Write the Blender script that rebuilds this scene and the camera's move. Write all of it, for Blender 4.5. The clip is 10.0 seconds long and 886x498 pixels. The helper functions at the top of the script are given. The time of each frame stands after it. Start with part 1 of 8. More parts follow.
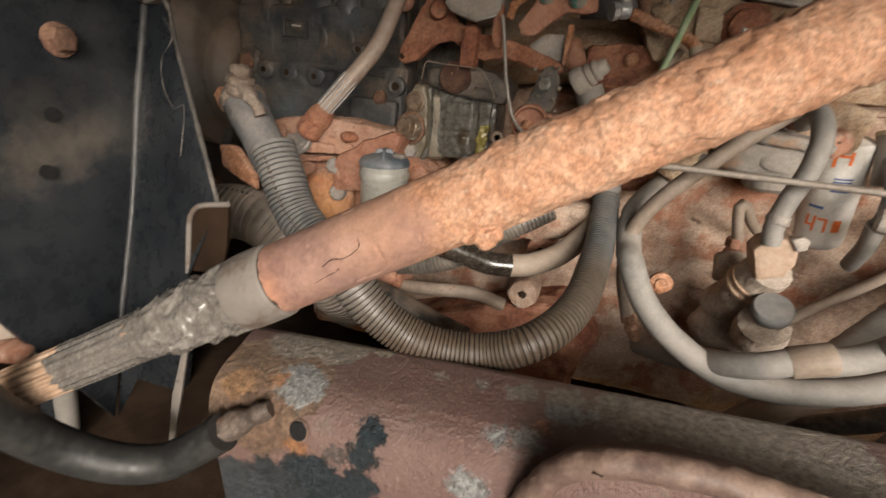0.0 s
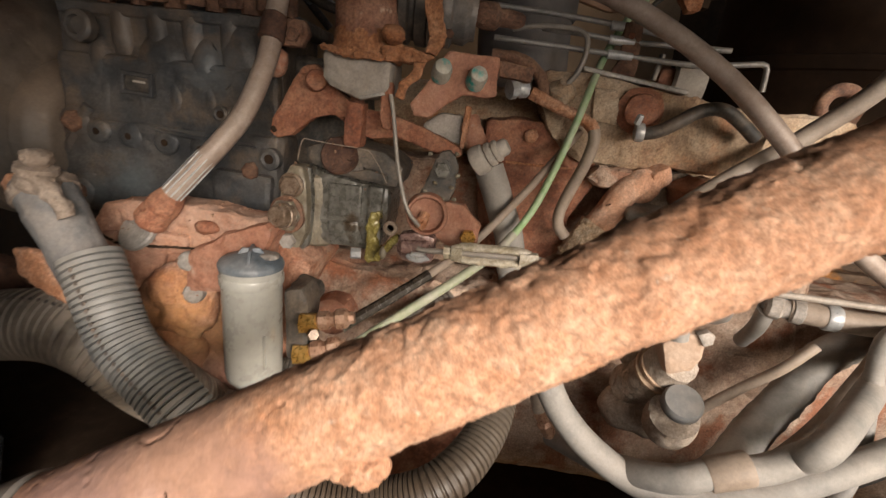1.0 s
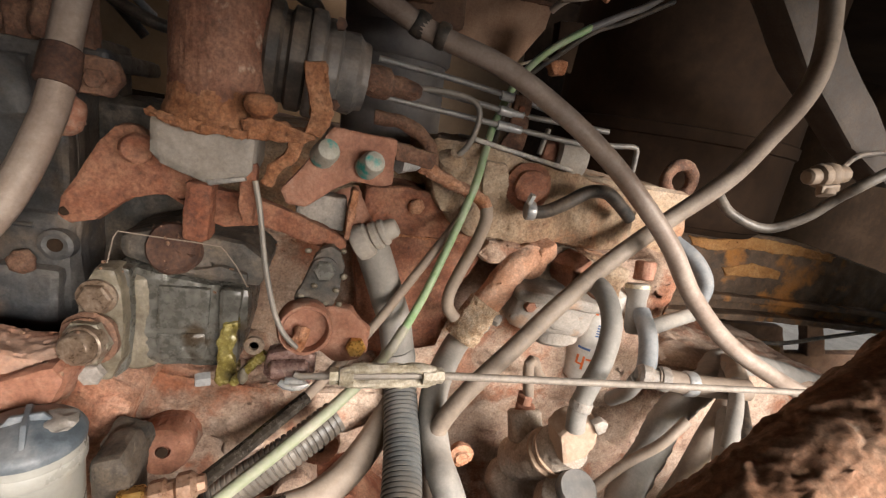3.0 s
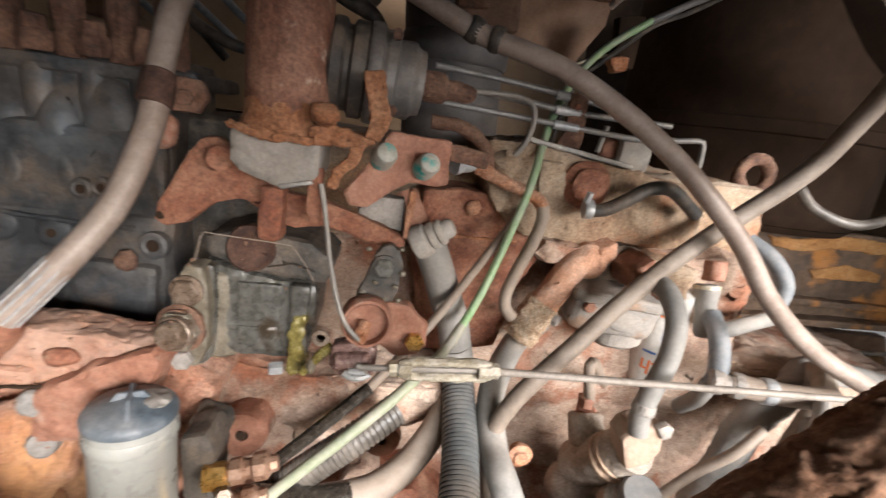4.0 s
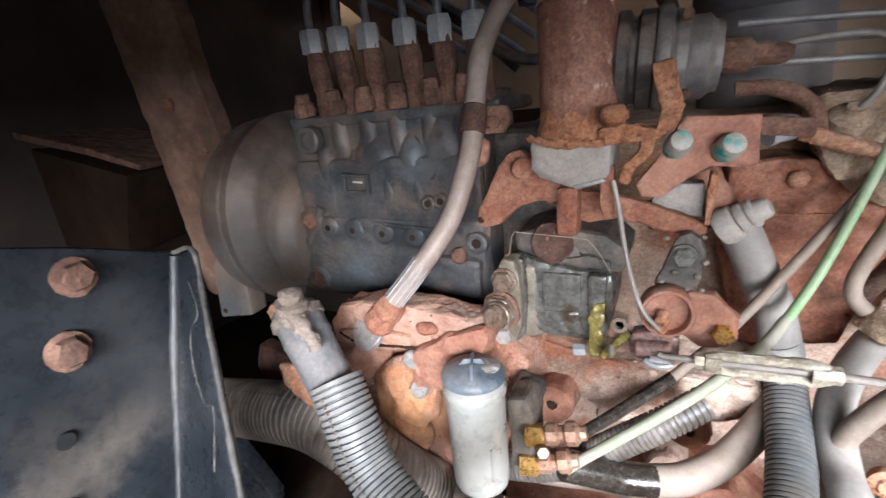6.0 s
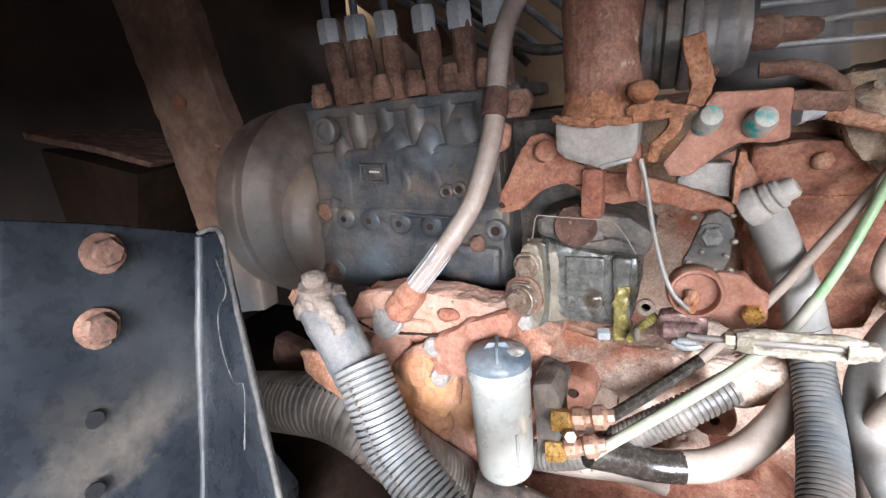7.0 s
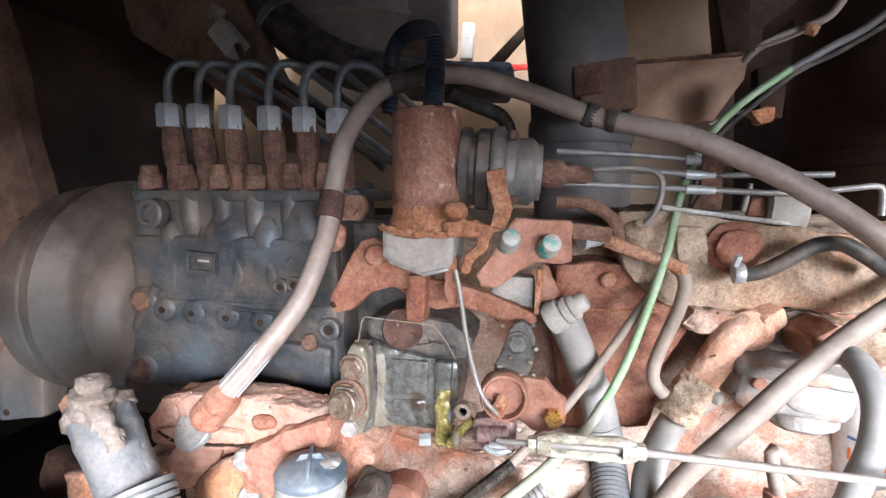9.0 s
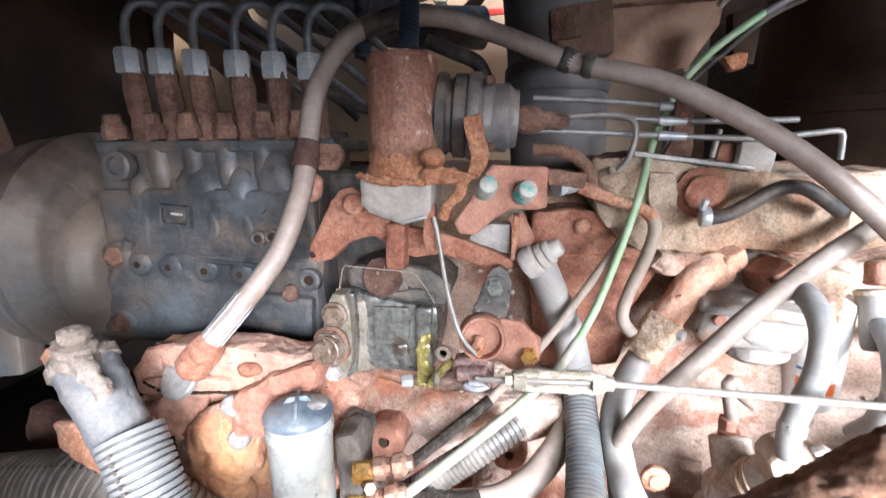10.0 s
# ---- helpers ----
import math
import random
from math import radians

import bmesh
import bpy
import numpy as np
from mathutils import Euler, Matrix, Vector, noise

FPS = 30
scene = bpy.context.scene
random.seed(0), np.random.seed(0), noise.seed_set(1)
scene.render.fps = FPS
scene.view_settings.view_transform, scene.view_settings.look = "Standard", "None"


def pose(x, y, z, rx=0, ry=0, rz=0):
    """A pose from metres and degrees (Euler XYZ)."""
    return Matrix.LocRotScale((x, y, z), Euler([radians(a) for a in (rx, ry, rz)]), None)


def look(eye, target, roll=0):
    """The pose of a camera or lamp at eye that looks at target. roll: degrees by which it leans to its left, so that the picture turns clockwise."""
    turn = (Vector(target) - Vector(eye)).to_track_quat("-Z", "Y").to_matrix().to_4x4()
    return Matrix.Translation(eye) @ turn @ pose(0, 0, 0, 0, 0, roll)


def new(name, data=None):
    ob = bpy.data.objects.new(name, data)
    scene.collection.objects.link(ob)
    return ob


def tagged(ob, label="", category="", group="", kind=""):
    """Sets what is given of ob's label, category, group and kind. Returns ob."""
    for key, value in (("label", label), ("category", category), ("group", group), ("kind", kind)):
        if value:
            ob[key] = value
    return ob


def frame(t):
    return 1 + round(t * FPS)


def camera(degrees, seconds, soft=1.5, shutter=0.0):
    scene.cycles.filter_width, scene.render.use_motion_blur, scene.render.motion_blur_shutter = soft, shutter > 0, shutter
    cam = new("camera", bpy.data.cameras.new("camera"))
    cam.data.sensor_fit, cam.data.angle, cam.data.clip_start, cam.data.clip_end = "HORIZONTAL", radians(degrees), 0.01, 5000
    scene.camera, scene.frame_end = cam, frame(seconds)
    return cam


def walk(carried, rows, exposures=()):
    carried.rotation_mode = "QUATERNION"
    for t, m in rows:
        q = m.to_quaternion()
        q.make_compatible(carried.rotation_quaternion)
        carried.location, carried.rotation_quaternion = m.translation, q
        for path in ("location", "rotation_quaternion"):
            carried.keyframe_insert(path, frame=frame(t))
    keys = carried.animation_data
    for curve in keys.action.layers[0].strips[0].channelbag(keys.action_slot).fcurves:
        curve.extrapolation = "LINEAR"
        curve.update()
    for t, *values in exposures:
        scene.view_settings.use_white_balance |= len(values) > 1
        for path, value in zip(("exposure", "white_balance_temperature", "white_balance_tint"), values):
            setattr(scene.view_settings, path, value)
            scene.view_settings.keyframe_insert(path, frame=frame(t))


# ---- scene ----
cam = camera(87.61, 10.0, soft=1.3, shutter=0.35)
PATH = [
    (0, (0, 0, 1.35), (-0.5254, 1.7899, 0.6288), 3.56),
    (0.5, (-0.0007, 0.0231, 1.3785), (-0.3222, 1.8859, 0.7254), 4.75),
    (1, (-0.0126, 0.0856, 1.3963), (-0.1532, 1.989, 0.7985), 5.64),
    (1.5, (-0.0491, 0.1023, 1.4086), (0.0385, 2.0174, 0.8387), 7.16),
    (2, (-0.0576, 0.1485, 1.4262), (0.2596, 2.0443, 0.8735), 8.63),
    (2.5, (-0.0529, 0.1742, 1.4443), (0.4527, 2.0387, 0.9266), 9.96),
    (2.7, (-0.0535, 0.174, 1.4462), (0.479, 2.031, 0.9385), 10.05),
    (3.8, (-0.0589, 0.1679, 1.4491), (0.356, 2.0567, 0.9389), 9.40),
    (4, (-0.0517, 0.1632, 1.4452), (0.214, 2.0756, 0.9237), 7.56),
    (4.5, (-0.0561, 0.15, 1.4558), (-0.1102, 2.0689, 0.8946), 5.38),
    (5, (-0.0506, 0.1397, 1.456), (-0.4106, 2.0159, 0.8641), 2.20),
    (5.5, (-0.0514, 0.1414, 1.4602), (-0.689, 1.9326, 0.8398), -1.78),
    (6, (-0.0526, 0.1392, 1.4628), (-0.9548, 1.8125, 0.8413), -6.21),
    (6.2, (-0.0546, 0.1373, 1.46), (-1.006, 1.7805, 0.8319), -7.22),
    (7.3, (-0.0699, 0.1271, 1.4461), (-0.906, 1.8614, 0.9046), -5.52),
    (7.5, (-0.0615, 0.1289, 1.4485), (-0.7845, 1.9314, 0.9707), -4.06),
    (8, (-0.0434, 0.1326, 1.4559), (-0.579, 2.0281, 1.1096), -1.77),
    (8.5, (-0.039, 0.1352, 1.4585), (-0.5262, 2.0518, 1.1598), -0.97),
    (9, (-0.0355, 0.1371, 1.4544), (-0.4354, 2.0815, 1.2106), 0.00),
    (9.5, (-0.0363, 0.1349, 1.4518), (-0.3859, 2.0857, 1.1833), 0.29),
    (10, (-0.0355, 0.1312, 1.4499), (-0.3329, 2.0601, 1.013), -0.50),
]
EXPOSURES = [(0.0, -0.58, 6650, 10), (0.5, -0.4, 6650, 11), (1.5, -0.28, 6950, 12), (2.7, 0.1, 6550, 11), (5.0, 0.55, 5600, 10), (6.2, 0.8, 5300, 10), (7.5, 1.17, 5250, 10), (9.0, 1.23, 5200, 10), (10.0, 1.34, 5150, 10)]
walk(cam, [(t, look(eye, target, roll)) for t, eye, target, roll in PATH], EXPOSURES)

# ---- light: bright overcast sky that reaches the bay through its open side ----
world = bpy.data.worlds.new("sky")
scene.world = world
world.use_nodes = True
wn = world.node_tree.nodes
sky = wn.new("ShaderNodeTexSky")
sky.sky_type = "NISHITA"
sky.sun_disc = False
sky.sun_elevation = radians(21)
sky.sun_rotation = radians(149)
sky.air_density, sky.dust_density = 1.5, 4.0
wn["Background"].inputs["Strength"].default_value = 0.1
world.node_tree.links.new(sky.outputs["Color"], wn["Background"].inputs["Color"])
sun = new("sun", bpy.data.lights.new("sun", "SUN"))
sun.data.energy, sun.data.angle, sun.data.color = 3.05, radians(14), (1.0, 0.96, 0.91)
sun.matrix_world = look((2.2, -3.4, 2.75), (0, 0.4, 1.25))
opening = new("sky_opening", bpy.data.lights.new("sky_opening", "AREA"))
opening.data.shape, opening.data.size, opening.data.size_y = "RECTANGLE", 1.7, 0.6
opening.data.energy, opening.data.color = 66.0, (1.0, 0.96, 0.91)
opening.matrix_world = look((0.9, -1.22, 1.74), (0.0, 0.45, 1.19))

# ---- shaping tools ----
def curve_points(pts, step=0.004):
    """Evenly spaced points on a smooth line through pts."""
    p = [Vector(q) for q in pts]
    p = [p[0] * 2 - p[1]] + p + [p[-1] * 2 - p[-2]]
    fine = []
    for i in range(1, len(p) - 2):
        a, b, c, d = p[i - 1], p[i], p[i + 1], p[i + 2]
        n = max(2, int((c - b).length / step * 3))
        for k in range(n):
            t = k / n
            fine.append(0.5 * (2 * b + (c - a) * t + (2 * a - 5 * b + 4 * c - d) * t * t + (3 * b - a - 3 * c + d) * t**3))
    fine.append(p[-2].copy())
    out, run = [fine[0]], 0.0
    for a, b in zip(fine, fine[1:]):
        run += (b - a).length
        if run >= step:
            out.append(b)
            run = 0.0
    if (out[-1] - fine[-1]).length > step * 0.3:
        out.append(fine[-1])
    return out


def sweep(pts, r, seg=14, step=0.004, ridge=None, rough=0.0, grain=60.0, ends=None, bm=None, smooth_path=True, flute=0.0):
    """A round bar along pts. ridge: (height, pitch) of rings. rough: lumps. ends: radius factor from start to end."""
    bm = bm or bmesh.new()
    if ridge:
        step = ridge[1] / 8
    line = curve_points(pts, step) if smooth_path else [Vector(p) for p in pts]
    if ridge:
        line = [p for k, p in enumerate(line) if k % 8 in (0, 5, 6, 7)]
    tangent = (line[1] - line[0]).normalized()
    side = tangent.orthogonal().normalized()
    rings, run = [], 0.0
    for i, p in enumerate(line):
        t = (line[min(i + 1, len(line) - 1)] - line[max(i - 1, 0)]).normalized()
        side = (side - t * side.dot(t)).normalized()
        up = t.cross(side)
        if i:
            run += (p - line[i - 1]).length
        rad = r
        if ends:
            rad *= ends[0] + (ends[1] - ends[0]) * i / (len(line) - 1)
        if ridge:
            rad -= ridge[0] if i % 4 > 1 else ridge[0] * 0.08 * noise.noise(p * 300)
        ring = []
        for k in range(seg):
            a = 2 * math.pi * k / seg
            d = side * math.cos(a) + up * math.sin(a)
            q = p + d * (rad + (flute if k % 2 else 0.0))
            if rough:
                q += d * rough * (noise.noise(q * grain) + 0.5 * noise.noise(q * grain * 2.3))
            ring.append(bm.verts.new(q))
        rings.append(ring)
    for a, b in zip(rings, rings[1:]):
        for k in range(seg):
            bm.faces.new((a[k], a[(k + 1) % seg], b[(k + 1) % seg], b[k]))
    bm.faces.new(rings[0][::-1])
    bm.faces.new(rings[-1])
    return bm


def lathe(profile, base, axis=(0, 0, 1), seg=24, bm=None, turn=0.0):
    """Turns (radius, height) pairs round an axis that starts at base."""
    bm = bm or bmesh.new()
    base, axis = Vector(base), Vector(axis).normalized()
    side = axis.orthogonal().normalized()
    side = Matrix.Rotation(turn, 3, axis) @ side
    up = axis.cross(side)
    rings = []
    for r, h in profile:
        rings.append([bm.verts.new(base + axis * h + (side * math.cos(2 * math.pi * k / seg) + up * math.sin(2 * math.pi * k / seg)) * max(r, 1e-5)) for k in range(seg)])
    for a, b in zip(rings, rings[1:]):
        for k in range(seg):
            bm.faces.new((a[k], a[(k + 1) % seg], b[(k + 1) % seg], b[k]))
    bm.faces.new(rings[0][::-1])
    bm.faces.new(rings[-1])
    return bm


def rod(a, b, r, seg=20, bevel=0.15, bm=None, turn=0.0):
    """A cylinder from a to b with softened rims."""
    a, b = Vector(a), Vector(b)
    h = (b - a).length
    e = min(r * bevel, h * 0.3)
    return lathe([(r - e, 0), (r, e), (r, h - e), (r - e, h)], a, b - a, seg, bm, turn)


def box(centre, size, turn=(0, 0, 0), bevel=0.003, cuts=0, rough=0.0, grain=40.0, bm=None, segments=2):
    """A block with rounded edges; rough: an uneven cast skin."""
    own = bmesh.new()
    m = pose(*centre, *turn) @ Matrix.Diagonal((*size, 1))
    bmesh.ops.create_cube(own, size=1, matrix=m)
    if bevel:
        bmesh.ops.bevel(own, geom=own.edges[:], offset=bevel, segments=segments, affect="EDGES", profile=0.6)
    if cuts:
        bmesh.ops.subdivide_edges(own, edges=own.edges[:], cuts=cuts, use_grid_fill=True)
    if rough:
        roughen(own, rough, grain)
    return merge(bm, own)


def slab(outline, depth, bevel=0.0015, rough=0.0, grain=60.0, cuts=0, bm=None, along=(0, 1, 0)):
    """A plate: the outline pushed back by depth along a direction."""
    own = bmesh.new()
    face = own.faces.new([own.verts.new(p) for p in outline])
    if face.normal.length == 0:
        face.normal_update()
    out = bmesh.ops.extrude_face_region(own, geom=[face])
    push = Vector(along).normalized() * depth
    for v in out["geom"]:
        if isinstance(v, bmesh.types.BMVert):
            v.co += push
    bmesh.ops.recalc_face_normals(own, faces=own.faces[:])
    if bevel:
        bmesh.ops.bevel(own, geom=own.edges[:], offset=bevel, segments=2, affect="EDGES", profile=0.6)
    if cuts:
        bmesh.ops.triangulate(own, faces=[f for f in own.faces if len(f.verts) > 4])
        bmesh.ops.subdivide_edges(own, edges=own.edges[:], cuts=cuts, use_grid_fill=True)
    if rough:
        roughen(own, rough, grain)
    return merge(bm, own)


def roughen(bm, height, grain, seed=0.0):
    bm.normal_update()
    off = Vector((seed, seed * 1.7, -seed))
    for v in bm.verts:
        q = v.co * grain + off
        v.co += v.normal * height * (noise.noise(q) + 0.5 * noise.noise(q * 2.1) + 0.25 * noise.noise(q * 4.3))


def merge(bm, own):
    """Adds own to bm, or gives own back where there is no bm."""
    if bm is None:
        return own
    me = bpy.data.meshes.new("tmp")
    own.to_mesh(me)
    bm.from_mesh(me)
    bpy.data.meshes.remove(me)
    own.free()
    return bm


def lump(centre, size, height=0.15, grain=40.0, level=3, bm=None, turn=(0, 0, 0)):
    """An uneven rounded mass."""
    own = bmesh.new()
    bmesh.ops.create_icosphere(own, subdivisions=level, radius=1, matrix=pose(*centre, *turn) @ Matrix.Diagonal((*size, 1)))
    roughen(own, height * min(size), grain, sum(centre) * 9)
    return merge(bm, own)


def hexhead(base, axis, r, h, bm=None, turn=0.3):
    """A hexagon with chamfered top, as of a bolt or nut."""
    return lathe([(r, 0), (r, h * 0.82), (r * 0.86, h)], base, axis, 6, bm, turn)


def thing(name, label, category, base=(0, 0, 0), group="", kind=""):
    ob = new(name)
    ob.empty_display_size = 0.02
    ob.location = base
    return tagged(ob, label, category, group, kind)


def weather(bm, height, grain, edge, flakes):
    """An uneven worn skin: fine facets, swells and pits, and thin layers of scale where flakes is set."""
    bmesh.ops.triangulate(bm, faces=[f for f in bm.faces if len(f.verts) > 3])
    area = sum(f.calc_area() for f in bm.faces)
    edge = max(edge, math.sqrt(area / 26000))
    for step in range(7):
        far = [e for e in bm.edges if e.calc_length() > edge]
        if not far:
            break
        bmesh.ops.subdivide_edges(bm, edges=far, cuts=1)
        bmesh.ops.triangulate(bm, faces=[f for f in bm.faces if len(f.verts) > 3])
    bm.normal_update()
    for v in bm.verts:
        q = v.co * grain
        h = noise.noise(q) + 0.55 * noise.noise(q * 2.3) + 0.35 * noise.noise(q * 5.1)
        if flakes:
            layer = noise.noise(q * 0.8 + Vector((9, 4, 2))) + 0.3 * noise.noise(q * 3.1)
            h += flakes * math.floor(layer * 4) * 0.5
        pit = noise.noise(q * 2.9 + Vector((1, 7, 3)))
        if pit > 0.38:
            h -= (pit - 0.38) * 4
        v.co += v.normal * height * h


WORN = {
    "rust_red": (0.0007, 90, 0.0032, 0.7), "rust_orange": (0.0009, 95, 0.0028, 0.8), "rust_scale": (0.0015, 55, 0.0028, 0.7), "rust_plain": (0.0007, 90, 0.0032, 0.6), "rust_dark": (0.0007, 110, 0.003, 0.6),
    "rust_bracket": (0.0007, 130, 0.0022, 0.7), "rust_black": (0.0005, 100, 0.0035, 0.5), "can_rust": (0.0004, 120, 0.0025, 0.6), "block_dusty": (0.0014, 70, 0.004, 0.5), "block_pale": (0.0009, 80, 0.0035, 0.3),
    "ochre": (0.0011, 75, 0.0036, 0.5), "cast_grey": (0.0006, 75, 0.0034, 0.0), "cast_pale": (0.0006, 90, 0.003, 0.2), "cast_dark": (0.0007, 95, 0.0034, 0.2),
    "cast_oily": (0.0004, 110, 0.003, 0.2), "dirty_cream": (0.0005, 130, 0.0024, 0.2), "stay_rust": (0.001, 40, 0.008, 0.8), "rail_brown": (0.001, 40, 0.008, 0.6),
    "orange_paint": (0.0014, 40, 0.008, 0.8), "orange_flake": (0.0014, 60, 0.005, 0.8), "head_pale": (0.0008, 60, 0.0036, 0.2), "drain_orange": (0.0006, 110, 0.0026, 0.2), "cover_tan": (0.0006, 90, 0.0026, 0.2), "tb_cream": (0.0003, 220, 0.0016, 0.3),
    "boot_grey": (0.0006, 70, 0.003, 0.0), "boot_tan": (0.0009, 140, 0.0022, 0.2), "housing_brown": (0.0006, 45, 0.006, 0.0), "base_grey": (0.0006, 90, 0.003, 0.2), "capsule_grey": (0.0004, 110, 0.0026, 0.0), "maroon_worn": (0.0005, 80, 0.004, 0.5),
}


def mesh_object(name, bm, material, sharp=38):
    if material.name in WORN:
        weather(bm, *WORN[material.name])
    bmesh.ops.recalc_face_normals(bm, faces=bm.faces[:])
    me = bpy.data.meshes.new(name)
    bm.to_mesh(me)
    bm.free()
    me.materials.append(material)
    me.shade_smooth()
    me.set_sharp_from_angle(angle=radians(sharp))
    return new(name, me)


def part(name, bm, material, parent, label="", sharp=38):
    ob = mesh_object(name, bm, material, sharp)
    ob.parent = parent
    at = Matrix.Translation(parent.location) if parent.type == "EMPTY" else Matrix()
    ob.matrix_parent_inverse = at.inverted()
    return tagged(ob, label)


def solo(name, bm, material, label, category, group="", kind="", sharp=38):
    return tagged(mesh_object(name, bm, material, sharp), label, category, group, kind)

# ---- materials ----
def surface(name, tones, rough=0.7, metal=0.0, scale=60.0, bump=0.25, dust=None, dust_amount=0.0, fine=6.0, spots=None, spot_level=0.6, spot_scale=30.0, rough_var=0.15, grime=0.0, coat=0.0):
    """tones: two or three base colours mixed by noise at two scales. dust: a colour that settles on faces that look up.
    spots: a colour of wear or stain in patches."""
    mat = bpy.data.materials.new(name)
    mat.use_nodes = True
    nt = mat.node_tree
    n, link = nt.nodes, nt.links.new
    bsdf = n["Principled BSDF"]
    coord = n.new("ShaderNodeTexCoord")
    big = n.new("ShaderNodeTexNoise")
    big.inputs["Scale"].default_value = scale
    big.inputs["Detail"].default_value = 5
    big.inputs["Roughness"].default_value = 0.62
    link(coord.outputs["Object"], big.inputs["Vector"])
    small = n.new("ShaderNodeTexNoise")
    small.inputs["Scale"].default_value = scale * fine
    small.inputs["Detail"].default_value = 7
    small.inputs["Roughness"].default_value = 0.68
    link(coord.outputs["Object"], small.inputs["Vector"])
    both = n.new("ShaderNodeMix")
    both.inputs["Factor"].default_value = 0.45
    link(big.outputs["Fac"], both.inputs[2])
    link(small.outputs["Fac"], both.inputs[3])
    ramp = n.new("ShaderNodeValToRGB")
    cr = ramp.color_ramp
    cr.elements[0].position, cr.elements[1].position = 0.38, 0.62
    cr.elements[0].color, cr.elements[1].color = (*tones[0], 1), (*tones[-1], 1)
    for k, tone in enumerate(tones[1:-1]):
        cr.elements.new(0.38 + 0.24 * (k + 1) / (len(tones) - 1)).color = (*tone, 1)
    link(both.outputs[0], ramp.inputs["Fac"])
    colour = ramp.outputs["Color"]
    rough_value = None
    if spots:
        sn = n.new("ShaderNodeTexNoise")
        sn.inputs["Scale"].default_value = spot_scale
        sn.inputs["Detail"].default_value = 6
        sn.inputs["Roughness"].default_value = 0.6
        shift = n.new("ShaderNodeMapping")
        shift.inputs["Location"].default_value = (3.1, 7.7, 1.3)
        link(coord.outputs["Object"], shift.inputs["Vector"])
        link(shift.outputs["Vector"], sn.inputs["Vector"])
        edge = n.new("ShaderNodeMapRange")
        edge.inputs["From Min"].default_value = spot_level - 0.03
        edge.inputs["From Max"].default_value = spot_level + 0.05
        link(sn.outputs["Fac"], edge.inputs["Value"])
        mix = n.new("ShaderNodeMix")
        mix.data_type = "RGBA"
        link(edge.outputs["Result"], mix.inputs["Factor"])
        link(colour, mix.inputs["A"])
        mix.inputs["B"].default_value = (*spots, 1)
        colour = mix.outputs["Result"]
        rough_value = edge.outputs["Result"]
    if dust:
        geo = n.new("ShaderNodeNewGeometry")
        sep = n.new("ShaderNodeSeparateXYZ")
        link(geo.outputs["Normal"], sep.inputs["Vector"])
        lift = n.new("ShaderNodeMapRange")
        lift.inputs["From Min"].default_value = -0.3
        lift.inputs["From Max"].default_value = 0.9
        lift.inputs["To Min"].default_value = 0.35
        lift.inputs["To Max"].default_value = 1.0
        link(sep.outputs["Z"], lift.inputs["Value"])
        patch = n.new("ShaderNodeMapRange")
        patch.inputs["From Min"].default_value = 0.38
        patch.inputs["From Max"].default_value = 0.62
        link(big.outputs["Fac"], patch.inputs["Value"])
        amount = n.new("ShaderNodeMath")
        amount.operation = "MULTIPLY"
        link(lift.outputs["Result"], amount.inputs[0])
        link(patch.outputs["Result"], amount.inputs[1])
        scaled = n.new("ShaderNodeMath")
        scaled.operation = "MULTIPLY"
        scaled.inputs[1].default_value = dust_amount
        link(amount.outputs["Value"], scaled.inputs[0])
        mix = n.new("ShaderNodeMix")
        mix.data_type = "RGBA"
        link(scaled.outputs["Value"], mix.inputs["Factor"])
        link(colour, mix.inputs["A"])
        mix.inputs["B"].default_value = (*dust, 1)
        colour = mix.outputs["Result"]
    if grime:
        gn = n.new("ShaderNodeTexNoise")
        gn.inputs["Scale"].default_value = scale * 0.6
        gn.inputs["Detail"].default_value = 8
        gn.inputs["Roughness"].default_value = 0.7
        gs = n.new("ShaderNodeMapping")
        gs.inputs["Location"].default_value = (11.3, 2.9, 5.1)
        link(coord.outputs["Object"], gs.inputs["Vector"])
        link(gs.outputs["Vector"], gn.inputs["Vector"])
        ge = n.new("ShaderNodeMapRange")
        ge.inputs["From Min"].default_value, ge.inputs["From Max"].default_value = 0.53, 0.74
        ge.inputs["To Max"].default_value = grime
        link(gn.outputs["Fac"], ge.inputs["Value"])
        mix = n.new("ShaderNodeMix")
        mix.data_type = "RGBA"
        link(ge.outputs["Result"], mix.inputs["Factor"])
        link(colour, mix.inputs["A"])
        mix.inputs["B"].default_value = (0.035, 0.024, 0.016, 1)
        colour = mix.outputs["Result"]
    grit = n.new("ShaderNodeTexNoise")
    grit.inputs["Scale"].default_value = 420
    grit.inputs["Detail"].default_value = 5
    grit.inputs["Roughness"].default_value = 0.75
    link(coord.outputs["Object"], grit.inputs["Vector"])
    speck = n.new("ShaderNodeMapRange")
    speck.inputs["From Min"].default_value, speck.inputs["From Max"].default_value = 0.32, 0.68
    speck.inputs["To Min"].default_value, speck.inputs["To Max"].default_value = 1 - 0.9 * min(bump, 0.55), 1 + 0.7 * min(bump, 0.55)
    link(grit.outputs["Fac"], speck.inputs["Value"])
    fleck = n.new("ShaderNodeVectorMath")
    fleck.operation = "SCALE"
    link(colour, fleck.inputs[0])
    link(speck.outputs["Result"], fleck.inputs["Scale"])
    link(fleck.outputs["Vector"], bsdf.inputs["Base Color"])
    rr = n.new("ShaderNodeMapRange")
    rr.inputs["From Min"].default_value, rr.inputs["From Max"].default_value = 0.3, 0.7
